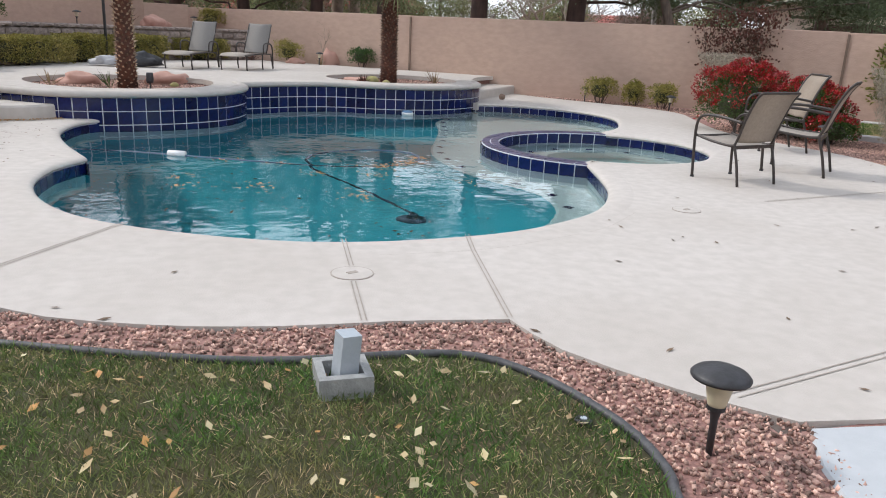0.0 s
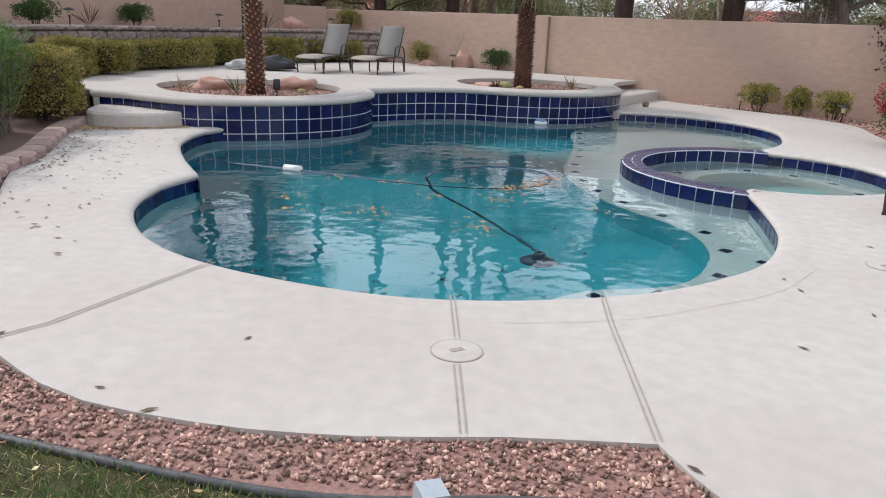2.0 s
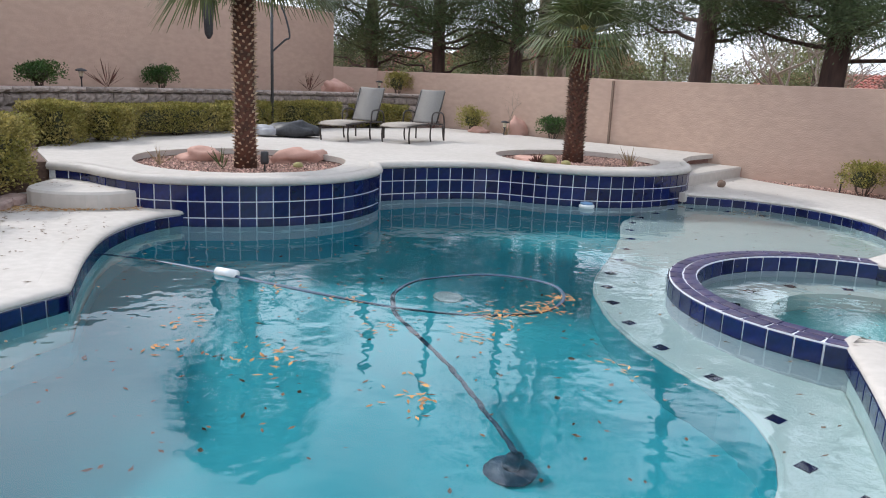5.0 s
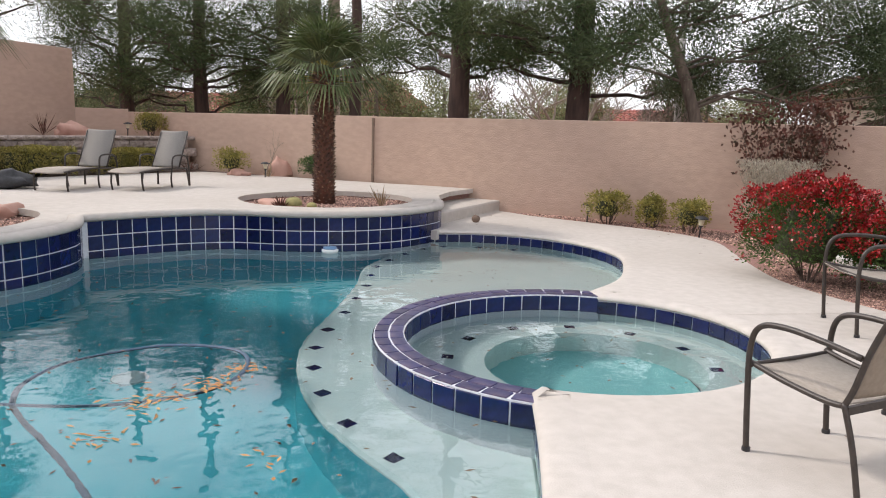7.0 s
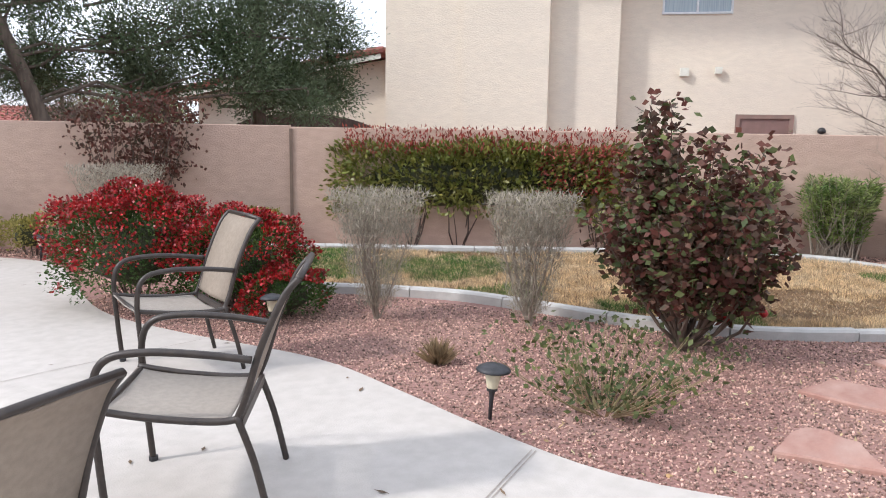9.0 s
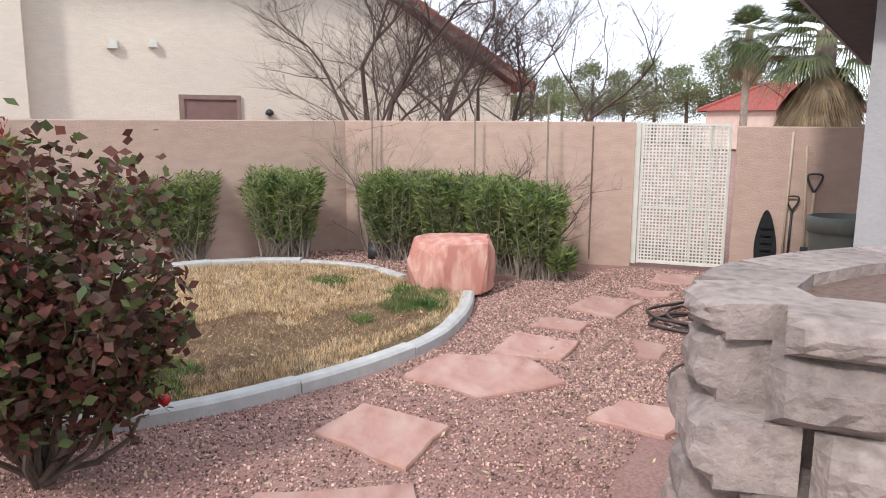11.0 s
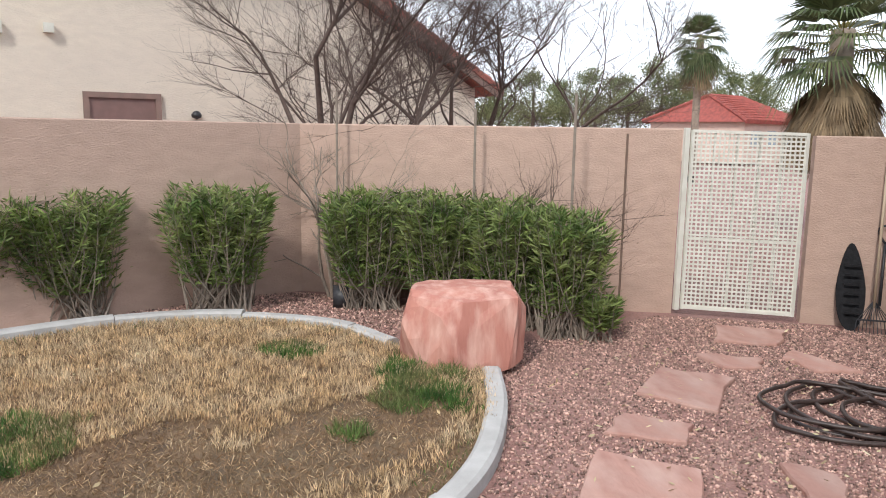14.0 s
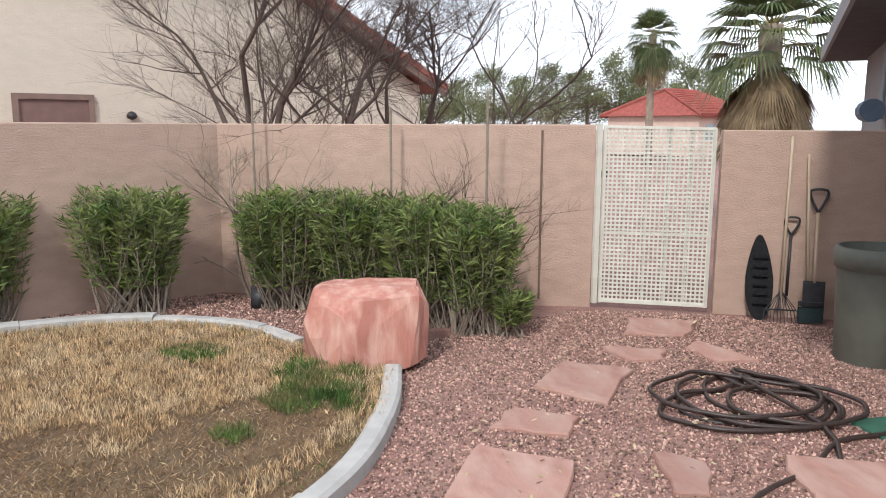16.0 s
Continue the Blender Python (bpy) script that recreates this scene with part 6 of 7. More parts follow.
def tree(loc, h, r, crowns, mat, label, leaf=(0.16, 0.016), per=1500, bark="barkdark", lean=(0, 0), seed=1, up=0.2, name="tree", fill=0.6):
    """crowns: (x, y, z, radius) of the foliage masses, each at the end of a limb."""
    ob = thing(name, loc, label, "tree")
    g = Geo()
    rr = random.Random(seed)
    tp = limb(g, (0, 0, -0.2), (lean[0], lean[1], h), r, r * 0.45, seed, 0.012, 6)
    P, D = [], []
    for i, (x, y, z, cr) in enumerate(crowns):
        t = max(0.15, min(0.95, (z - cr * 0.3) / h))
        a = Vector((lean[0] * t, lean[1] * t, h * t * 0.9))
        limb(g, a, (x, y, z), r * 0.2, 0.018, seed + i, 0.25)
        nclump = max(4, int(9 * cr * cr * fill))
        for k in range(nclump):
            v = Vector((rr.gauss(0, 1), rr.gauss(0, 1), rr.gauss(0, 0.7))).normalized() * cr * rr.uniform(0.35, 1.0)
            c = Vector((x, y, z)) + Vector((v.x, v.y, v.z * 0.75))
            g.tube([(x + v.x * 0.2, y + v.y * 0.2, z + v.z * 0.1), c], [0.02, 0.006], 3, cap=False)
            m = per // nclump
            q = RNG.normal(size=(m, 3)) * np.array([0.3, 0.3, 0.25]) * (0.6 + 0.25 * cr)
            P.append(q + np.array(c))
            D.append(q / 0.3 + RNG.normal(size=(m, 3)) * 0.6 + np.array([0, 0, up]))
    g.obj("trunk", M[bark], ob, smooth=True)
    quads("crown", leafquads(np.concatenate(P), np.concatenate(D), *leaf), mat, ob)
    return ob


def ring(n, rad, z0, z1, cr, seed):
    rr = random.Random(seed)
    return [(math.cos(i * 2.4) * rad * rr.uniform(0.5, 1.1), math.sin(i * 2.4) * rad * rr.uniform(0.5, 1.1), z0 + (z1 - z0) * i / n + rr.uniform(-0.3, 0.3), cr * rr.uniform(0.7, 1.2)) for i in range(n)]


PINE = "tall pine with dark reddish trunk behind the garden wall"
tree((5.2, 16.9, 0), 11, 0.27, ring(8, 2.4, 3.0, 4.3, 0.75, 1) + ring(8, 2.6, 7.2, 10, 1.3, 21), M["needle"], PINE, per=2400, seed=1)
tree((7.5, 15.5, 0), 11, 0.28, ring(8, 2.4, 2.9, 4.3, 0.75, 2) + [(-1.4, 0.2, 3.4, 1.0), (-2.2, 0.0, 4.0, 1.1), (-0.8, -0.2, 4.1, 1.0)] + ring(8, 2.6, 7.2, 10, 1.3, 22), M["needle"], PINE, per=2600, seed=2)
tree((-0.9, 24.4, 0), 10, 0.25, ring(18, 2.6, 2.5, 5.2, 1.05, 3), M["needle"], PINE, per=2200, seed=3)
tree((1.5, 23.4, 0), 10, 0.25, ring(13, 2.4, 2.8, 5.2, 0.95, 4) + ring(5, 2.4, 8.5, 11, 1.3, 24), M["needle"], PINE, per=2000, seed=4)
tree((-3.2, 25.5, 0), 9, 0.25, ring(20, 2.6, 2.5, 5.8, 1.2, 5), M["needle"], PINE, per=2200, seed=5)
tree((3.4, 21.5, 0), 9, 0.2, ring(7, 1.8, 3.2, 5.0, 0.8, 15) + ring(5, 2.0, 8.0, 9.5, 1.1, 35), M["needle"], PINE, per=1600, seed=15)
tree((-7.2, 25.0, 0), 9, 0.25, ring(10, 2.4, 3.8, 8, 1.2, 6), M["needle"], PINE, per=1800, seed=6)
OLV = "spreading olive-like tree with grey-green leaves behind the wall"
tree((9.9, 13.4, 0), 5.5, 0.16, [(-2.6, 1.6, 3.2, 0.8), (-1.7, 1.2, 3.7, 1.0), (-0.7, 0.8, 3.9, 1.1), (0.3, 0.2, 3.3, 1.0), (0.9, -0.3, 2.7, 0.9), (1.4, -0.5, 3.6, 1.1), (2.2, -1.2, 2.7, 0.9), (2.6, -1.4, 3.5, 1.0), (3.3, -1.9, 2.6, 0.8), (-0.4, 1.0, 2.9, 0.8), (0.2, -0.2, 4.7, 1.2), (1.7, -0.4, 4.8, 1.2), (-1.5, 1.2, 4.9, 1.2), (3.0, -1.2, 4.4, 1.1)], M["olive"], OLV, (0.09, 0.026), 4600, "bark", (-1.7, 1.0), 11, 0.1, fill=0.95)
tree((13.4, 13.2, 0), 6, 0.2, [(0, 0, 3.2, 1.1), (1.0, -0.8, 2.7, 0.8), (-1.2, 0.8, 3.6, 1.2), (-2.2, 1.2, 2.8, 0.9), (1.0, -0.1, 3.0, 0.8), (0.5, 0.2, 2.6, 0.7), (0.4, 0.6, 4.6, 1.4), (-1.6, 0.5, 5.0, 1.3), (1.2, -0.2, 4.0, 0.9), (0.9, -0.3, 4.4, 1.0), (1.3, -0.7, 3.7, 0.8), (0.0, 0.6, 5.6, 1.2), (0.8, -0.3, 5.2, 0.9)], M["olive"], OLV, (0.09, 0.026), 4600, "bark", (0.4, 0.2), 12, 0.1, fill=0.9)
rr = random.Random(77)
for i in range(26):
    a = radians(-22 + i * 3.9) + rr.uniform(-0.03, 0.03)
    d = rr.uniform(30, 44)
    x, y = d * math.sin(a) + 1, d * math.cos(a)
    s = rr.uniform(1.3, 2.2)
    tree((x, y, 0), 3.4, 0.15, [(0, 0, 2.6, s), (s * 0.8, 0.3, 2.2, s * 0.8), (-s * 0.7, -0.3, 2.0, s * 0.8), (0.2, 0.5, 3.4, s * 0.7)], M["farbrown" if i % 3 == 1 else "farleaf"], "distant garden tree beyond the wall", (0.16, 0.06), 1500, "bark", seed=100 + i, fill=0.45)
for i in range(13):
    a = radians(93 + i * 2.3)
    d = rr.uniform(64, 72)
    x, y = 7 + d * math.sin(a), 1 + d * math.cos(a)
    zz = rr.uniform(-0.6, 0.8)
    tree((x, y, 0), 5.5, 0.2, [(0, 0, 4.4 + zz, 2.4), (0.3, 2.4, 3.6 + zz, 2.0), (-0.3, -2.3, 3.4 + zz, 2.0), (0.2, 0.5, 5.9 + zz, 1.6)], M["farleaf"], "distant green street tree", (0.2, 0.08), 2200, "bark", seed=200 + i, fill=0.45)


# ---- bare trees ----
def bare(loc, h, r, n, spread, label, mat, seed, depth=3, twigs=5, bend=0.42):
    ob = thing("bare_tree", loc, label, "tree")
    gs = [Geo(), Geo(), Geo()]
    rr = random.Random(seed)

    def grow(a, d, L, rad, lev):
        pts = [a]
        dd = Vector(d)
        for k in range(4):
            dd = (dd + Vector((rr.uniform(-1, 1), rr.uniform(-1, 1), rr.uniform(-0.4, 0.6))) * bend).normalized()
            pts.append(pts[-1] + dd * L / 4)
        gs[min(lev, 2)].tube(pts, [rad, rad * 0.86, rad * 0.72, rad * 0.6, rad * 0.45], 7 if lev == 0 else 4, cap=False)
        if lev < depth:
            for k in range(twigs if lev else twigs - 1):
                j = rr.randint(1, 4)
                nd = (dd + Vector((rr.uniform(-1, 1), rr.uniform(-1, 1), rr.uniform(-0.35, 0.6))) * 1.15).normalized()
                grow(pts[j], nd, L * rr.uniform(0.5, 0.78), rad * 0.45, lev + 1)

    for i in range(n):
        a = 6.283 * i / n + rr.uniform(-0.4, 0.4)
        grow(Vector((math.cos(a) * r, math.sin(a) * r, -0.05)), Vector((math.cos(a) * spread, math.sin(a) * spread, 1)).normalized(), h * 0.5, r, 0)
    for nm, g in zip(("trunk", "limb", "twigwork"), gs):
        g.obj(nm, mat, ob, smooth=True)
    return ob


bare((19.2, 1.1, 0), 6.0, 0.075, 4, 0.3, "large leafless tree with dark limbs behind the wall", M["twigdark"], 5, 5, 5, 0.3)
bare((21.0, -1.1, 0), 5.4, 0.065, 3, 0.4, "leafless tree with dark limbs behind the wall", M["twigdark"], 9, 5, 5, 0.3)
bare((15.75, 1.35, -0.05), 2.4, 0.022, 4, 0.2, "slender leafless young tree with pale stems at the wall", M["twig"], 6, 3, 5)
bare((15.35, -0.05, -0.05), 1.8, 0.018, 5, 0.5, "slender leafless sapling behind the oleander hedge", M["twigdark"], 7, 3, 5)
bare((14.95, -0.85, -0.05), 1.8, 0.016, 4, 0.35, "slender leafless sapling behind the oleander hedge", M["twigdark"], 8, 3, 5, 0.3)
bare((0.95, 18.35, 0.37), 1.5, 0.015, 2, 0.25, "thin bare sapling tied to a stake", M["twig"], 12, 2, 3)
bare((3.0, 31, 0), 6, 0.12, 3, 0.4, "distant leafless tree beyond the wall", M["twig"], 13, 3, 5)
bare((13, 29, 0), 6, 0.12, 3, 0.4, "distant leafless tree beyond the wall", M["twig"], 14, 3, 5)
for x, y, h in ((15.3, -0.1, 2.05), (14.82, -1.0, 2.2), (15.75, 1.3, 2.2)):
    stk = thing("tree_stake", (x, y, -0.05), "thin pale wooden stake beside a sapling", "stake")
    Geo().tube([(0, 0, 0), (0, 0, h)], 0.014, 6).obj("pole", M["twig"], stk)

# ---- neighbouring houses ----
HB, HD = Vector((22.1, 5.77, 0)), Vector((0.42, -0.907, 0)).normalized()
HNV = Vector((HD.y, -HD.x, 0))
if HNV.dot(Vector((-1, 0, 0))) < 0:
    HNV = -HNV


def hp_(s, o, z=0.0):
    """A point along the neighbour's wall, o out towards the garden."""
    q = HB + HD * s + HNV * o
    return (q.x, q.y, z)


def hblock(g, s0, s1, o0, o1, z0, z1):
    k = len(g.v)
    g.v += [Vector(hp_(s, o, z)) for z in (z0, z1) for s, o in ((s0, o0), (s1, o0), (s1, o1), (s0, o1))]
    g.f += [(k, k + 1, k + 2, k + 3), (k + 7, k + 6, k + 5, k + 4), (k, k + 4, k + 5, k + 1), (k + 1, k + 5, k + 6, k + 2), (k + 2, k + 6, k + 7, k + 3), (k + 3, k + 7, k + 4, k)]
    return g


nb = thing("neighbour_house", (0, 0, 0), "two-storey beige stucco house with red clay roof behind the wall", "house")
hblock(Geo(), -8.66, 5.0, -9.0, 0.0, -0.2, 6.6).obj("wall", M["house"], nb)
hblock(Geo(), -8.66, -6.70, -0.1, 0.87, -0.2, 6.6).obj("wall", M["house"], nb)
hblock(Geo(), -6.70, -4.57, -0.1, 0.95, -0.2, 6.6).obj("wall", M["house"], nb)
hblock(Geo(), -4.57, -2.90, -0.1, 0.5, -0.2, 6.6).obj("wall", M["house"], nb)
hblock(Geo(), 5.0, 8.6, -9.0, -0.02, -0.2, 2.8).obj("wall", M["house"], nb)
g = Geo()
k = 0
g.v = [Vector(hp_(s, o, z)) for o in (-0.02, -9.0) for s, z in ((5.0, 2.75), (8.6, 2.75), (5.0, 4.75))]
g.f = [(0, 1, 2), (5, 4, 3), (0, 2, 5, 3), (1, 4, 5, 2), (0, 3, 4, 1)]
g.obj("gable", M["house"], nb)


def roof_plane(parent, a, b, c, d, label="", rows=12, r=0.11):
    """Barrel tiles over the quad a (eave left), b (eave right), c (ridge right), d (ridge left)."""
    a, b, c, d = map(Vector, (a, b, c, d))
    nrm = (b - a).cross(d - a).normalized()
    if nrm.z < 0:
        nrm = -nrm
    g = Geo()
    g.v = [a, b, c, d, a - nrm * 0.12, b - nrm * 0.12, c - nrm * 0.12, d - nrm * 0.12]
    g.f = [(0, 1, 2, 3), (7, 6, 5, 4), (0, 4, 5, 1), (1, 5, 6, 2), (2, 6, 7, 3), (3, 7, 4, 0)]
    m = max(2, int((b - a).length / (r * 2.1)))
    for i in range(m + 1):
        t = i / m
        p, q = a + (b - a) * t, d + (c - d) * t
        segs = max(2, int((q - p).length / 0.4))
        for j in range(segs):
            u, v = p + (q - p) * (j / segs), p + (q - p) * ((j + 1.08) / segs)
            g.tube([u + nrm * 0.03, v + nrm * 0.005], [r, r * 0.85], 6, cap=True)
    return g.obj("roof", M["roof"], parent, label=label)


roof_plane(nb, hp_(9.1, 0.35, 2.72), hp_(9.1, -9, 2.72), hp_(5.0, -9, 4.98), hp_(5.0, 0.35, 4.98), "red barrel tile roof")
roof_plane(nb, hp_(-9.6, 1.4, 6.5), hp_(5.5, 1.4, 6.5), hp_(5.5, -4, 8.6), hp_(-9.6, -4, 8.6), "red barrel tile roof")
Geo().beam(hp_(9.12, 0.38, 2.60), hp_(5.0, 0.38, 4.87), 0.05, 0.2).obj("fascia", M["trim"], nb)
wv = Geo()
for s0, s1, z0, z1 in ((-0.02, 1.32, 2.27, 2.37), (-0.02, 0.08, 1.6, 2.27), (1.22, 1.32, 1.6, 2.27)):
    hblock(wv, s0, s1, 0, 0.06, z0, z1)
wv.obj("door_frame", M["trim"], nb, label="brown painted frame")
hblock(Geo(), 0.08, 1.22, 0.0, 0.02, 1.5, 2.27).obj("door_panel", material("panel_brown", (0.22, 0.13, 0.115), (0.19, 0.115, 0.1), 6, 0.6), nb)
wf = thing("window", (0, 0, 0), "", "")
wf.parent = nb
for key in ("label", "category"):
    if key in wf:
        del wf[key]
g = Geo()
for s0, s1, z0, z1 in ((-1.9, -0.25, 4.76, 4.81), (-1.9, -1.85, 4.81, 6.0), (-0.3, -0.25, 4.81, 6.0), (-1.1, -1.05, 4.81, 6.0), (-1.9, -0.25, 6.0, 6.05)):
    hblock(g, s0, s1, 0, 0.05, z0, z1)
g.obj("window_frame", bpy.data.materials["white_plastic"], wf)
gm = material("window_glass", (0.25, 0.32, 0.36), (0.35, 0.42, 0.45), 3, 0.08, spec=0.8, stretch=(14, 14, 0.3))
hblock(Geo(), -1.85, -1.1, 0.0, 0.02, 4.81, 6.0).obj("pane", gm, wf)
hblock(Geo(), -1.05, -0.3, 0.0, 0.02, 4.81, 6.0).obj("pane", gm, wf)
for s, z, w in ((-1.3, 3.38, 0.2), (-0.5, 3.42, 0.16)):
    hblock(Geo(), s - w / 2, s + w / 2, 0, 0.13, z - w / 2, z + w / 2).obj("vent_cover", M["cream"], nb)
g = Geo()
g.lathe([(0.0, -0.09), (0.09, -0.05), (0.1, 0.0), (0.06, 0.06), (0.0, 0.08)], 12, hp_(1.95, 0.1, 2.0))
g.obj("lamp", M["black"], nb, smooth=True)
# lower wing with an arch
nw = thing("neighbour_house", (0, 0, 0), "single-storey shaded stucco wing with clay roof tiles and a dark arch", "house")
g = Geo()
g.v = [Vector(hp_(q, o, z)) for o in (0.35, -6.0) for q, z in ((-14.1, -0.2), (-8.7, -0.2), (-8.7, 3.7), (-14.1, 2.72))]
g.f = [(0, 1, 2, 3), (7, 6, 5, 4), (0, 4, 5, 1), (1, 5, 6, 2), (2, 6, 7, 3), (3, 7, 4, 0)]
g.obj("wall", M["house"], nw)
# no opening is cut: a dark sheet paints the shade within the arch
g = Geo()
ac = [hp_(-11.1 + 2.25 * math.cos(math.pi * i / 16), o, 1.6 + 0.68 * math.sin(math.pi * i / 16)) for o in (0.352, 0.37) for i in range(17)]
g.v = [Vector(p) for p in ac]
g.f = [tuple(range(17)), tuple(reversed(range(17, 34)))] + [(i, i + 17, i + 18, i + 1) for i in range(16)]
g.obj("arch", M["barkdark"], nw, label="flat dark panel painted as the shade in an arched opening")
roof_plane(nw, hp_(-14.9, 0.8, 2.75), hp_(-14.9, -6, 2.75), hp_(-8.75, -6, 3.86), hp_(-8.75, 0.8, 3.86), "dark red clay tile roof")
Geo().beam(hp_(-14.9, 0.82, 2.62), hp_(-8.8, 0.82, 3.72), 0.04, 0.12).obj("fascia", M["cream"], nw)
# a low block by the far side of the wing
Geo().slab([hp_(-17.5, 0.3)[:2], hp_(-14.15, 0.3)[:2], hp_(-14.15, -4)[:2], hp_(-17.5, -4)[:2]][::-1], -0.2, 1.75).obj("yard_wall", M["house"], nw)

# grey house at the side yard
gh2 = thing("house", (0, 0, 0), "grey stucco house with dark eave beside the tool wall", "house")
ga2, gb2 = Vector((17.75, -7.6, 0)), Vector((10.6, -2.55, 0))
gd2 = (gb2 - ga2).normalized()
gn2 = Vector((gd2.y, -gd2.x, 0))
if gn2.y > 0:
    gn2 = -gn2
g = Geo()
q = [ga2, gb2, gb2 + gn2 * 6, ga2 + gn2 * 6]
g.slab([(p.x, p.y) for p in (q if (q[1] - q[0]).cross(q[2] - q[0]).z > 0 else q[::-1])], -0.2, 2.85).obj("wall", M["greyhouse"], gh2)
e0, e1 = ga2 - gd2 * 0.5 - gn2 * 0.6, gb2 + gd2 * 0.5 - gn2 * 0.6
g = Geo()
q = [e0, e1, e1 + gn2 * 7, e0 + gn2 * 7]
g.slab([(p.x, p.y) for p in (q if (q[1] - q[0]).cross(q[2] - q[0]).z > 0 else q[::-1])], 2.85, 2.95).obj("soffit", material("soffit", (0.09, 0.085, 0.085), (0.07, 0.068, 0.068), 5, 0.8), gh2)
Geo().beam(e0 + Vector((0, 0, 2.95)), e1 + Vector((0, 0, 2.95)), 0.04, 0.22).obj("fascia", M["greyhouse"], gh2)
pz = ga2 + gd2 * 3.4 - gn2 * 0.08
Geo().tube(curve([(pz.x, pz.y, 1.9), (pz.x, pz.y, 2.5), (pz.x, pz.y, 2.7), (pz.x + gn2.x * 0.1 - gd2.x * 0.2, pz.y - gd2.y * 0.2, 2.84)], 3), 0.025, 7).obj("conduit", M["galv"], gh2, smooth=True)
pz = ga2 + gd2 * 3.2 - gn2 * 0.18
Geo().tube([(pz.x - 0.22, pz.y + 0.15, 2.0), (pz.x + 0.22, pz.y - 0.15, 2.0)], 0.13, 12).obj("meter", material("meter_blue", (0.13, 0.19, 0.26), (0.09, 0.13, 0.19), 6, 0.5), gh2)

# distant red-roofed houses and others
def far_house(x, y, w, d, h, rh, rz, wallmat, label):
    ob = thing("house", (x, y, 0 if x > 30 or x == 4.5 else -1.5), label, "house", rz=rz)
    Geo().box((0, 0, h / 2), (w, d, h)).obj("wall", wallmat, ob)
    roof_plane(ob, (-w / 2 - 0.4, -d / 2 - 0.4, h), (w / 2 + 0.4, -d / 2 - 0.4, h), (w / 2 - 1.5, 0, h + rh), (-w / 2 + 1.5, 0, h + rh), "red clay tile roof", r=0.16)
    roof_plane(ob, (w / 2 + 0.4, d / 2 + 0.4, h), (-w / 2 - 0.4, d / 2 + 0.4, h), (-w / 2 + 1.5, 0, h + rh), (w / 2 - 1.5, 0, h + rh), "red clay tile roof", r=0.16)
    for s in (-1, 1):
        g = Geo()
        g.v = [Vector(p) for p in ((s * (w / 2 + 0.4), -d / 2 - 0.4, h), (s * (w / 2 + 0.4), d / 2 + 0.4, h), (s * (w / 2 - 1.5), 0, h + rh))]
        g.f = [(0, 1, 2)]
        g.obj("hip", M["roofred"], ob)
    for k in range(3):
        Geo().box((-w / 2 + w * (k + 0.7) / 3.4, -d / 2, h * 0.6), (1.1, 0.06, 1.0)).obj("window", gm, ob)


M["roofred"] = material("roof_red", (0.34, 0.085, 0.065), (0.22, 0.06, 0.05), 4, 0.9, 0.6, 12)
pink = material("far_stucco_pink", (0.62, 0.46, 0.38), (0.55, 0.41, 0.34), 3, 0.9)
old = M["roof"]
M["roof"] = M["roofred"]
far_house(56.0, -24.9, 6.6, 7.0, 2.6, 1.75, radians(-60), pink, "distant pink house with bright red tile roof")
M["roof"] = old
far_house(-3.5, 46.0, 12, 9, 2.8, 1.9, radians(5), M["cream"], "distant beige house with clay tile roof")
far_house(4.5, 41.0, 9, 8, 2.5, 1.6, radians(-10), pink, "distant beige house with clay tile roof")
far_house(22.0, 42.0, 12, 9, 2.6, 1.8, radians(-25), M["cream"], "distant beige house with clay tile roof")
lp = thing("street_lamp", (10.9, 17.2, 0), "pale concrete street lamp post beyond the wall", "street lamp")
Geo().tube([(0, 0, 0), (0, 0, 3.0), (0, 0, 6)], [0.09, 0.08, 0.06], 10).obj("pole", M["kerb"], lp, smooth=True)
# closing the place behind the camera
Geo().box((-4.5, -9.1, 1.5), (16, 0.3, 3.4)).obj("wall_south", M["house"], kind="structure", label="beige stucco wall of the house behind", category="wall")

# ---- grass, pebbles, litter ----
def blades(name, poly, n, h, w, mat, z, label, lean=0.5, keep=None, pool=7):
    xs = np.array(poly)
    lo, hi_ = xs.min(0), xs.max(0)
    p = RNG.uniform(lo, hi_, (n * (2 if keep is None else pool), 2))
    p = p[inside_many(p, poly)]
    if keep is not None:
        p = p[keep(p)]
    p = p[:n]
    m = len(p)
    P = np.concatenate([p, np.full((m, 1), z)], 1)
    D = RNG.normal(size=(m, 3)) * lean
    D[:, 2] = 1
    quads(name, leafquads(P, D, h, w), mat, label=label, category="grass", kind="stuff")


M["grass"] = leafmat("grass_green", (0.12, 0.225, 0.05), (0.04, 0.095, 0.022), (0.25, 0.21, 0.10), 0.8, s3=1.6, island=0.5)
M["drygrass"] = leafmat("grass_dry", (0.72, 0.53, 0.31), (0.42, 0.28, 0.15), (0.80, 0.68, 0.48), 0.5, s3=3, trans=0.15, island=0.5)
near_lawn = [(-5.2, 1.0), (-4.0, 0.28), (-2.87, -0.2), (-2.13, -0.5), (-1.64, -0.63), (-0.87, -0.7), (-0.6, -0.98), (-0.44, -1.42), (-0.44, -1.75), (-0.55, -2.1), (-0.8, -3.1), (-5.2, -3.1)]
blades("grass", near_lawn, 75000, 0.055, 0.0045, M["grass"], -0.012, "patchy green lawn grass with dry tufts", 0.7)
blades("dry_grass", near_lawn, 24000, 0.045, 0.0035, M["drygrass"], -0.012, "dry blades in the green lawn", 1.2)


def wave(p, a, b, c):
    return np.sin(p[:, 0] * a + c) + np.sin(p[:, 1] * b + c * 2) + 0.6 * np.sin((p[:, 0] + p[:, 1]) * a * 1.7)


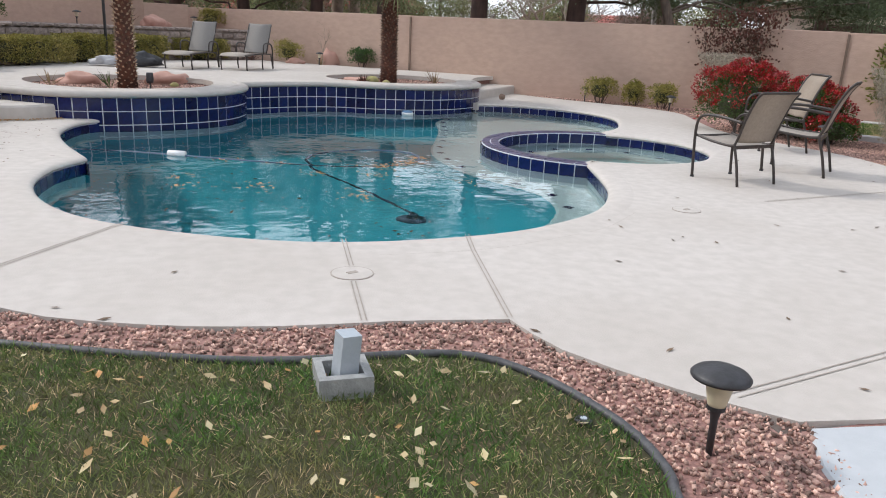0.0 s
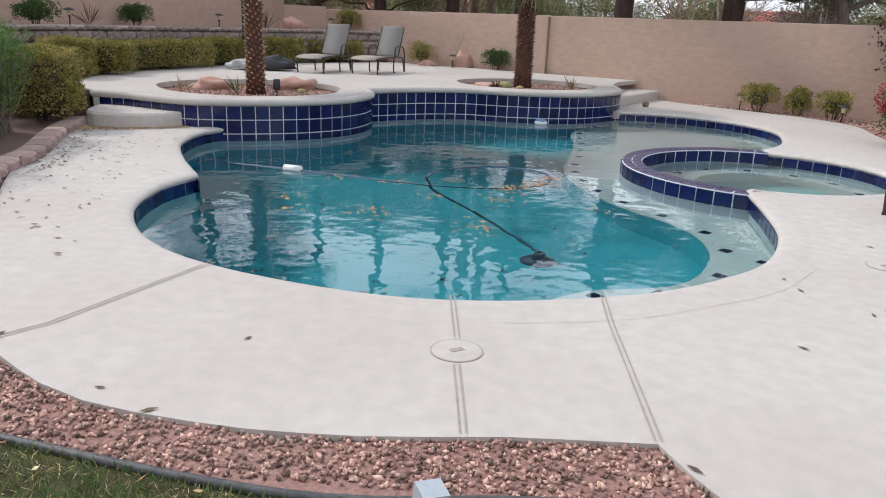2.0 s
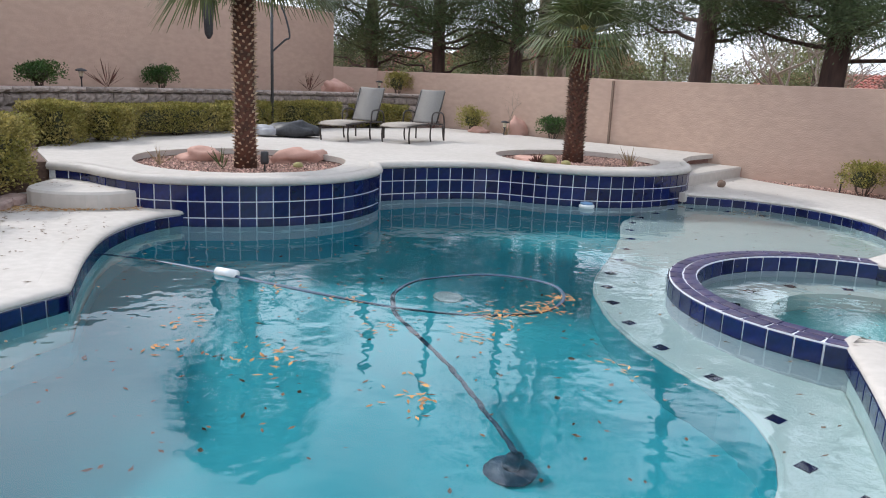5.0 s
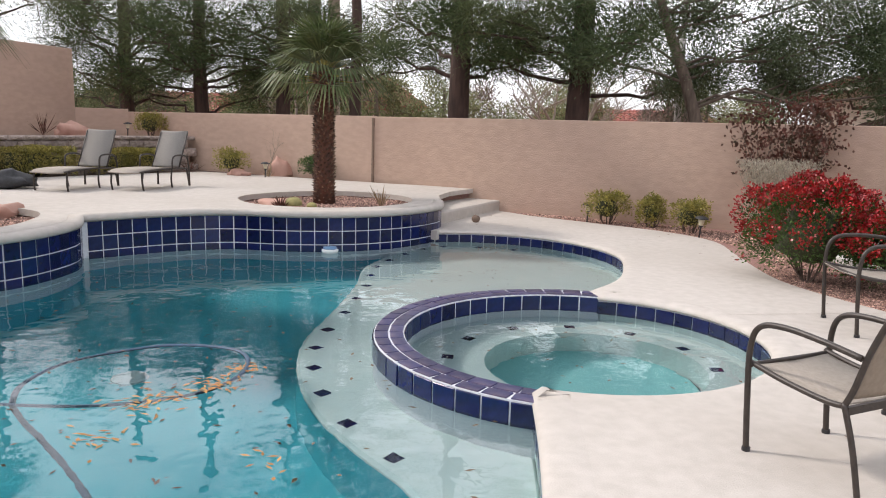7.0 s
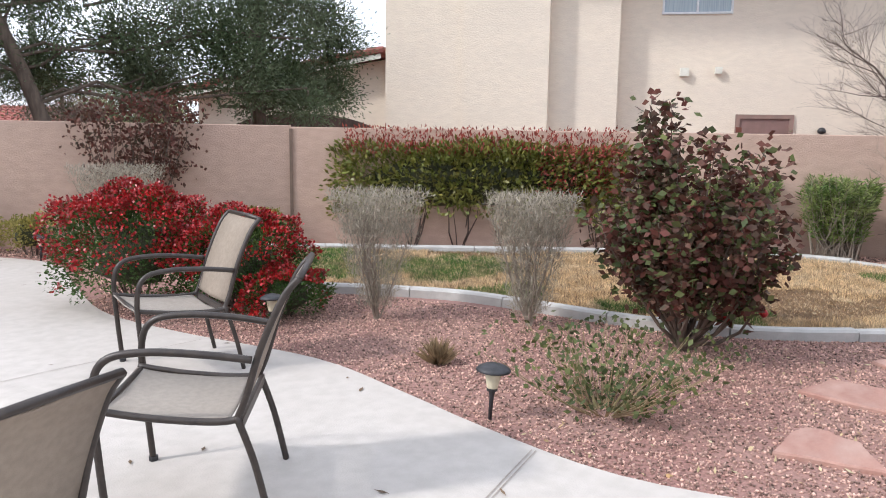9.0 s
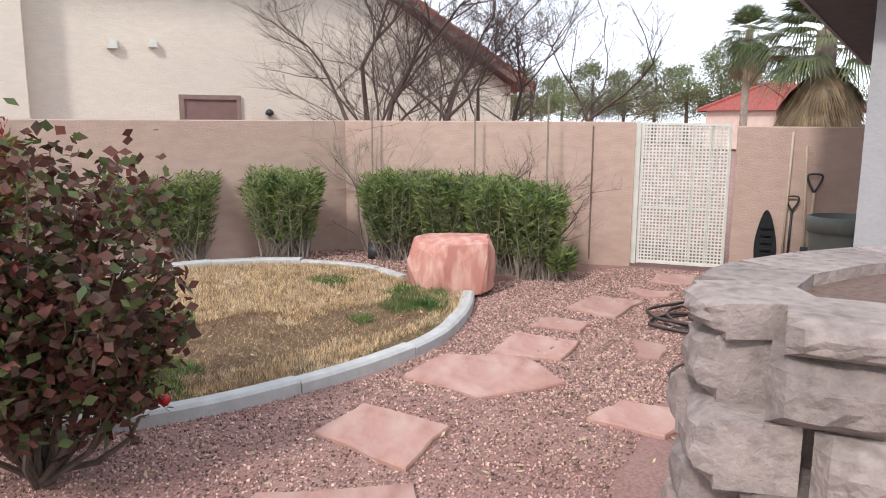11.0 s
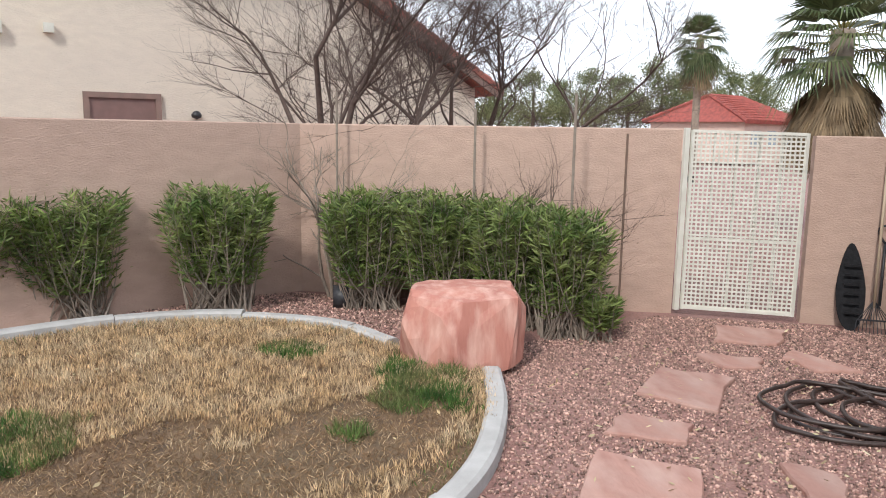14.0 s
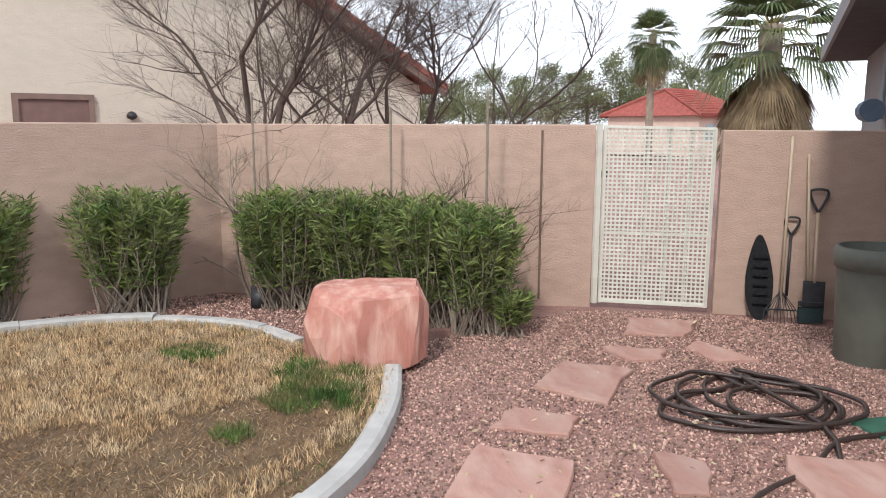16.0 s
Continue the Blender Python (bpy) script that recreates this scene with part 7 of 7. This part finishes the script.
def tufts(p, k, c):
    return np.sin(p[:, 0] * k + 2 * np.sin(p[:, 1] * k * 0.37 + c)) * np.sin(p[:, 1] * k * 0.9 + 2 * np.sin(p[:, 0] * k * 0.41 + c))


def bare_soil(p):
    return (p[:, 0] < 12.2) & (p[:, 1] < 3.4) & (wave(p, 2.9, 3.1, 0.5) > 0.1) | (wave(p, 1.9, 2.3, 1.0) < -1.3)


blades("dry_grass", ISLAND, 125000, 0.065, 0.0048, M["drygrass"], -0.006, "straw-coloured dormant lawn grass", 0.35, lambda p: (tufts(p, 34, 0.3) > -0.12) & ~bare_soil(p))
M["thatch"] = leafmat("thatch_brown", (0.27, 0.165, 0.09), (0.15, 0.095, 0.055), (0.44, 0.30, 0.17), 0.5, s3=3, trans=0.05)
blades("dead_grass", ISLAND, 150000, 0.05, 0.0045, M["thatch"], -0.006, "brown matted thatch between the dry grass", 1.6)
blades("dry_grass", ISLAND, 34000, 0.045, 0.004, M["drygrass"], -0.006, "short matted dry grass", 1.1)
PATCH = ((10.15, 2.75, 0.6), (9.9, 3.6, 0.35), (11.9, 3.15, 0.42), (12.55, 0.85, 0.3), (10.6, 6.4, 0.9), (9.75, 4.9, 0.5), (12.4, 4.3, 0.3), (11.9, 1.25, 0.16), (9.3, 7.6, 0.9), (10.4, 8.2, 0.6), (13.6, 1.7, 0.25))


def in_patch(p):
    q = np.zeros(len(p), bool)
    for x, y, r in PATCH:
        q |= np.hypot(p[:, 0] - x, (p[:, 1] - y) * 1.2) < r * (1 + 0.35 * tufts(p, 7, x))
    return q


blades("grass", ISLAND, 52000, 0.085, 0.0055, M["grass"], -0.006, "green patches in the dormant lawn", 0.6, lambda p: in_patch(p) & (tufts(p, 25, 1.0) > -0.35), 12)
blades("grass", [(12.1, 0.5), (12.7, 0.42), (13.2, 0.4), (13.3, 0.85), (12.9, 1.05), (12.4, 0.95)], 1800, 0.11, 0.005, M["grass"], -0.006, "green tuft at the boulder", 0.6, lambda p: tufts(p, 14, 0.7) > -0.1)
blades("grass", ISLAND, 7000, 0.05, 0.005, M["grass"], -0.006, "green grass along the kerb", 0.5, lambda p: np.array([min(math.hypot(p_[0] - k_[0], p_[1] - k_[1]) for k_ in KERB[::4]) < 0.27 for p_ in p]))

OCT_V = np.array([(1, 0, 0), (-1, 0, 0), (0, 1, 0), (0, -1, 0), (0, 0, 1), (0, 0, -1)], float)
OCT_F = np.array([(0, 2, 4), (2, 1, 4), (1, 3, 4), (3, 0, 4), (2, 0, 5), (1, 2, 5), (3, 1, 5), (0, 3, 5)])


def pebbles(name, poly, n, size, keep=None, zf=ground_z, mat=None, label="loose reddish pink crushed gravel"):
    xs = np.array(poly)
    p = RNG.uniform(xs.min(0), xs.max(0), (n * 4, 2))
    p = p[inside_many(p, poly)]
    if keep is not None:
        p = p[keep(p)]
    p = p[:n]
    m = len(p)
    s = size * RNG.uniform(0.5, 1.3, (m, 1, 1)) * RNG.uniform(0.6, 1.2, (m, 1, 3)) * np.array([1, 0.8, 0.6])
    R = RNG.normal(size=(m, 3, 3))
    Q, _ = np.linalg.qr(R)
    v = (OCT_V[None] * (1 + RNG.uniform(-0.3, 0.3, (m, 6, 3)))) * s
    v = np.einsum("nij,nkj->nki", Q, v)
    z = np.array([zf(x, y) for x, y in p]) + size * 0.35
    v = v + np.concatenate([p, z[:, None]], 1)[:, None, :]
    f = (OCT_F[None] + (np.arange(m) * 6)[:, None, None]).reshape(-1)
    me = bpy.data.meshes.new(name)
    me.vertices.add(m * 6)
    me.vertices.foreach_set("co", v.reshape(-1).astype(np.float32))
    me.loops.add(len(f))
    me.loops.foreach_set("vertex_index", f.astype(np.int32))
    me.polygons.add(len(f) // 3)
    me.polygons.foreach_set("loop_start", np.arange(0, len(f), 3, dtype=np.int32))
    me.update(calc_edges=True)
    me.materials.append(mat or M["pebble"])
    tagged(new(name, me), label, "gravel", "", "stuff")


no_deck = lambda p: ~inside_many(p, deck_line) & ~inside_many(p, lawn_poly)
pebbles("gravel", [(-4.6, 1.9), (-3.9, 0.9), (-2.9, 0.35), (-0.4, -0.25), (0.4, -1.5), (0.05, -2.6), (-0.6, -3), (-0.9, -2.4), (-0.5, -1.2), (-1, -0.6), (-3, -0.25), (-5, 0.8)], 15000, 0.016, no_deck)
bed = lambda p: ~inside_many(p, deck_line) & ~inside_many(p, ISLAND) & ~inside_many(p, offset(KERB, 0.0))
pebbles("gravel", [(6.2, 0.6), (6.2, 8.2), (8.4, 8.2), (9.5, 3.2), (9.7, 2.2), (10.4, 1.2), (10.4, -1.2), (8.7, -0.2), (7, 0.0)], 44000, 0.0125, bed)
pebbles("gravel", [(10.3, 1.2), (11.3, 0.5), (13, 0.1), (13.9, -0.2), (14.9, -2), (14.4, -3.4), (13.4, -4.6), (11, -3), (9.8, -1.6), (10, 0)], 40000, 0.0135, bed)
pebbles("gravel", [(13.8, 0.9), (15.3, 0.5), (16, 1.7), (14.9, 4.6), (14.2, 5.2), (14.9, 3.3), (14.9, 2.2), (14.5, 1.3)], 5000, 0.018, bed)
pebbles("gravel", [(p[0], p[1]) for p in BED1], 4500, 0.022, zf=lambda x, y: RZ - 0.11, label="reddish gravel in the round palm bed")
pebbles("gravel", [(p[0], p[1]) for p in BED2], 3000, 0.022, zf=lambda x, y: RZ - 0.11, label="reddish gravel in the round palm bed")
pebbles("gravel", [(5.6, 14.4), (7.0, 12.6), (7.7, 11.4), (7.8, 9.9), (7.0, 8.2), (8.6, 8.6), (9.2, 10.8), (6.5, 14.0)], 4500, 0.022, bed)

M["litter"] = leafmat("fallen_leaves", (0.50, 0.42, 0.24), (0.36, 0.22, 0.10), (0.62, 0.60, 0.42), 0.6, s3=5, trans=0.1)
M["litterdark"] = leafmat("fallen_leaves_dark", (0.09, 0.06, 0.04), (0.16, 0.10, 0.06), (0.22, 0.15, 0.08), 0.5, s3=5, trans=0.0)
M["litterorange"] = leafmat("floating_leaves", (0.42, 0.20, 0.06), (0.30, 0.16, 0.06), (0.48, 0.33, 0.12), 0.5, s3=5, trans=0.0)


def litter(name, P, L, W, mat, label, tilt=0.12):
    m = len(P)
    a = RNG.uniform(0, 6.283, m)
    D = np.stack([np.cos(a), np.sin(a), RNG.normal(size=m) * tilt], 1)
    S = np.stack([-np.sin(a), np.cos(a), RNG.normal(size=m) * tilt], 1)
    Ls, Ws = (L * RNG.uniform(0.6, 1.3, m))[:, None], (W * RNG.uniform(0.7, 1.2, m))[:, None]
    Lo = P - D * Ls / 2
    q = np.stack([Lo, Lo + D * Ls * 0.5 + S * Ws / 2, Lo + D * Ls, Lo + D * Ls * 0.5 - S * Ws / 2], 1)
    quads(name, q, mat, label=label, category="leaves", kind="stuff")


def scatter(poly, n, z, keep=None):
    xs = np.array(poly)
    p = RNG.uniform(xs.min(0), xs.max(0), (n * 4, 2))
    p = p[inside_many(p, poly)]
    if keep is not None:
        p = p[keep(p)]
    return np.concatenate([p[:n], np.full((len(p[:n]), 1), z)], 1)


litter("fallen_leaves", scatter(near_lawn, 260, 0.028), 0.055, 0.03, M["litter"], "pale fallen leaves on the lawn", 0.3)
litter("fallen_leaves", scatter(near_lawn, 120, 0.02), 0.05, 0.03, M["litterorange"], "brown fallen leaves on the lawn", 0.4)
litter("fallen_leaves", scatter([(-5.3, 8), (-3.9, 8), (-4.0, 5), (-3.5, 2), (-5, 4)], 150, 0.008), 0.06, 0.022, M["litterdark"], "small dark fallen leaves on the deck", 0.06)
litter("fallen_leaves", scatter([(-5.5, 8.0), (-4.1, 8.5), (-4.0, 8.1), (-5.4, 7.6)], 480, 0.014), 0.06, 0.024, M["litterorange"], "drift of brown leaves at the step", 0.15)
litter("fallen_leaves", scatter([(-5.5, 5.6), (-4.8, 4.8), (-4.6, 5.2), (-5.3, 8.2)], 260, 0.01), 0.055, 0.024, M["litterdark"], "brown leaves along the border stones", 0.1)
litter("fallen_leaves", scatter(deck_line, 110, 0.007, lambda p: ~inside_many(p, offset(hole, 0.25))), 0.07, 0.026, M["litterdark"], "a few scattered dark leaves on the deck", 0.06)
litter("fallen_leaves", scatter([(-5.6, 8.3), (-4.2, 8.4), (-4.1, 9.0), (-5.6, 9.1)], 45, 0.207), 0.06, 0.026, M["litterdark"], "dark leaves on the step", 0.06)
water_in = offset(hole, -0.15)
litter("floating_leaves", scatter(water_in, 420, WATER + 0.004, lambda p: p[:, 1] > 3), 0.06, 0.022, M["litterdark"], "small leaves floating on the pool", 0.02)
cl = []
for x, y, n_, r_ in ((-2.32, 4.7, 14, 0.15), (-1.55, 4.14, 26, 0.22), (-0.55, 3.63, 26, 0.22), (-0.12, 4.63, 22, 0.2), (-0.81, 4.85, 16, 0.16), (0.14, 5.1, 10, 0.2), (-1.86, 5.79, 14, 0.15), (0.8, 4.2, 10, 0.15), (4.3, 11.0, 40, 0.4), (0.45, 5.5, 50, 0.2), (0.05, 5.28, 40, 0.2), (-2.3, 4.3, 12, 0.2), (-1.2, 5.5, 14, 0.2), (0.66, 5.85, 30, 0.1)):
    cl.append(np.concatenate([RNG.normal(size=(n_, 2)) * r_ * 0.6 + (x, y), np.full((n_, 1), WATER + 0.006)], 1))
litter("floating_leaves", np.concatenate(cl), 0.075, 0.024, M["litterorange"], "clusters of orange-brown leaves floating on the pool", 0.03)
litter("fallen_leaves", scatter(hole, 260, -1.43, lambda p: p[:, 0] < 1.0), 0.06, 0.03, M["litterdark"], "sunken leaves on the pool floor", 0.05)
litter("fallen_leaves", scatter([(6.2, 0.6), (6.4, 3), (9, 2.5), (11, 0.5), (14, -0.5), (14, -3), (9, -1)], 420, -0.01), 0.045, 0.018, M["litter"], "pale dry leaf bits on the gravel", 0.4)
litter("fallen_leaves", scatter(ISLAND, 220, 0.035), 0.05, 0.02, M["litter"], "pale leaves on the dormant lawn", 0.4)

# ---- tile pieces ----
T20 = tile_mesh(0.185, 0.185)
T11 = tile_mesh(0.192, 0.15)
raised_vis = [p for p in raised_line if p[0] > -5.7]
tw = thing("tile_band", (0, 0, 0), "cobalt blue glazed tiles with white grout on the raised pool wall", "tiles")
tile_rows(raised_vis, [(RZ - 0.195, T20), (RZ - 0.395, T20), (RZ - 0.595, T20)], tw, 0.2, 0.0, flip=False)
tp2 = thing("tile_band", (0, 0, 0), "cobalt blue waterline tiles with white grout under the coping", "tiles")
M["band"] = M["grout"]
for ln in (pool_line, far_line, west_line):
    tile_rows(ln, [(-0.165, T20)], tp2, 0.2, 0.004)
    Geo().strip(ln, [(0.003, -0.05), (0.003, -0.275)]).obj("grout", M["grout"], tp2)
tile_rows(spa_deck, [(-0.165, T20)], spa, 0.2, 0.004)
Geo().strip(spa_deck, [(0.003, -0.05), (0.003, -0.275)]).obj("grout", M["grout"], spa)


def top_tile(w, d):
    me = bpy.data.meshes.new("tile")
    x, y, b = w / 2, d / 2, 0.004
    me.from_pydata([(-x, -y, 0), (x, -y, 0), (x, y, 0), (-x, y, 0), (-x + b, -y + b, 0.01), (x - b, -y + b, 0.01), (x - b, y - b, 0.01), (-x + b, y - b, 0.01)], [], [(4, 5, 6, 7), (0, 1, 5, 4), (1, 2, 6, 5), (2, 3, 7, 6), (3, 0, 4, 7)])
    me.materials.append(M["spatile"])
    return me


M["spatile"] = material("tile_spa_cap", (0.016, 0.018, 0.085), (0.035, 0.03, 0.09), 9, 0.3, 0.15, 30, c3=(0.14, 0.10, 0.13), scale3=5, amount3=0.5, objrand=0.3)
TT = top_tile(0.182, 0.112)
for off in (-0.0625, 0.0625):
    for x, y, a in even(offset(spa_ring, off, closed=False), 0.2 if off > 0 else 0.186):
        piece("tile", TT, spa, x, y, -0.032, a)
tile_rows(offset(spa_ring, 0.125, closed=False), [(-0.135, T20)], spa, 0.2, 0.0, flip=True)
tile_rows(offset(spa_ring, -0.125, closed=False), [(-0.135, T20)], spa, 0.2, 0.0, flip=False)
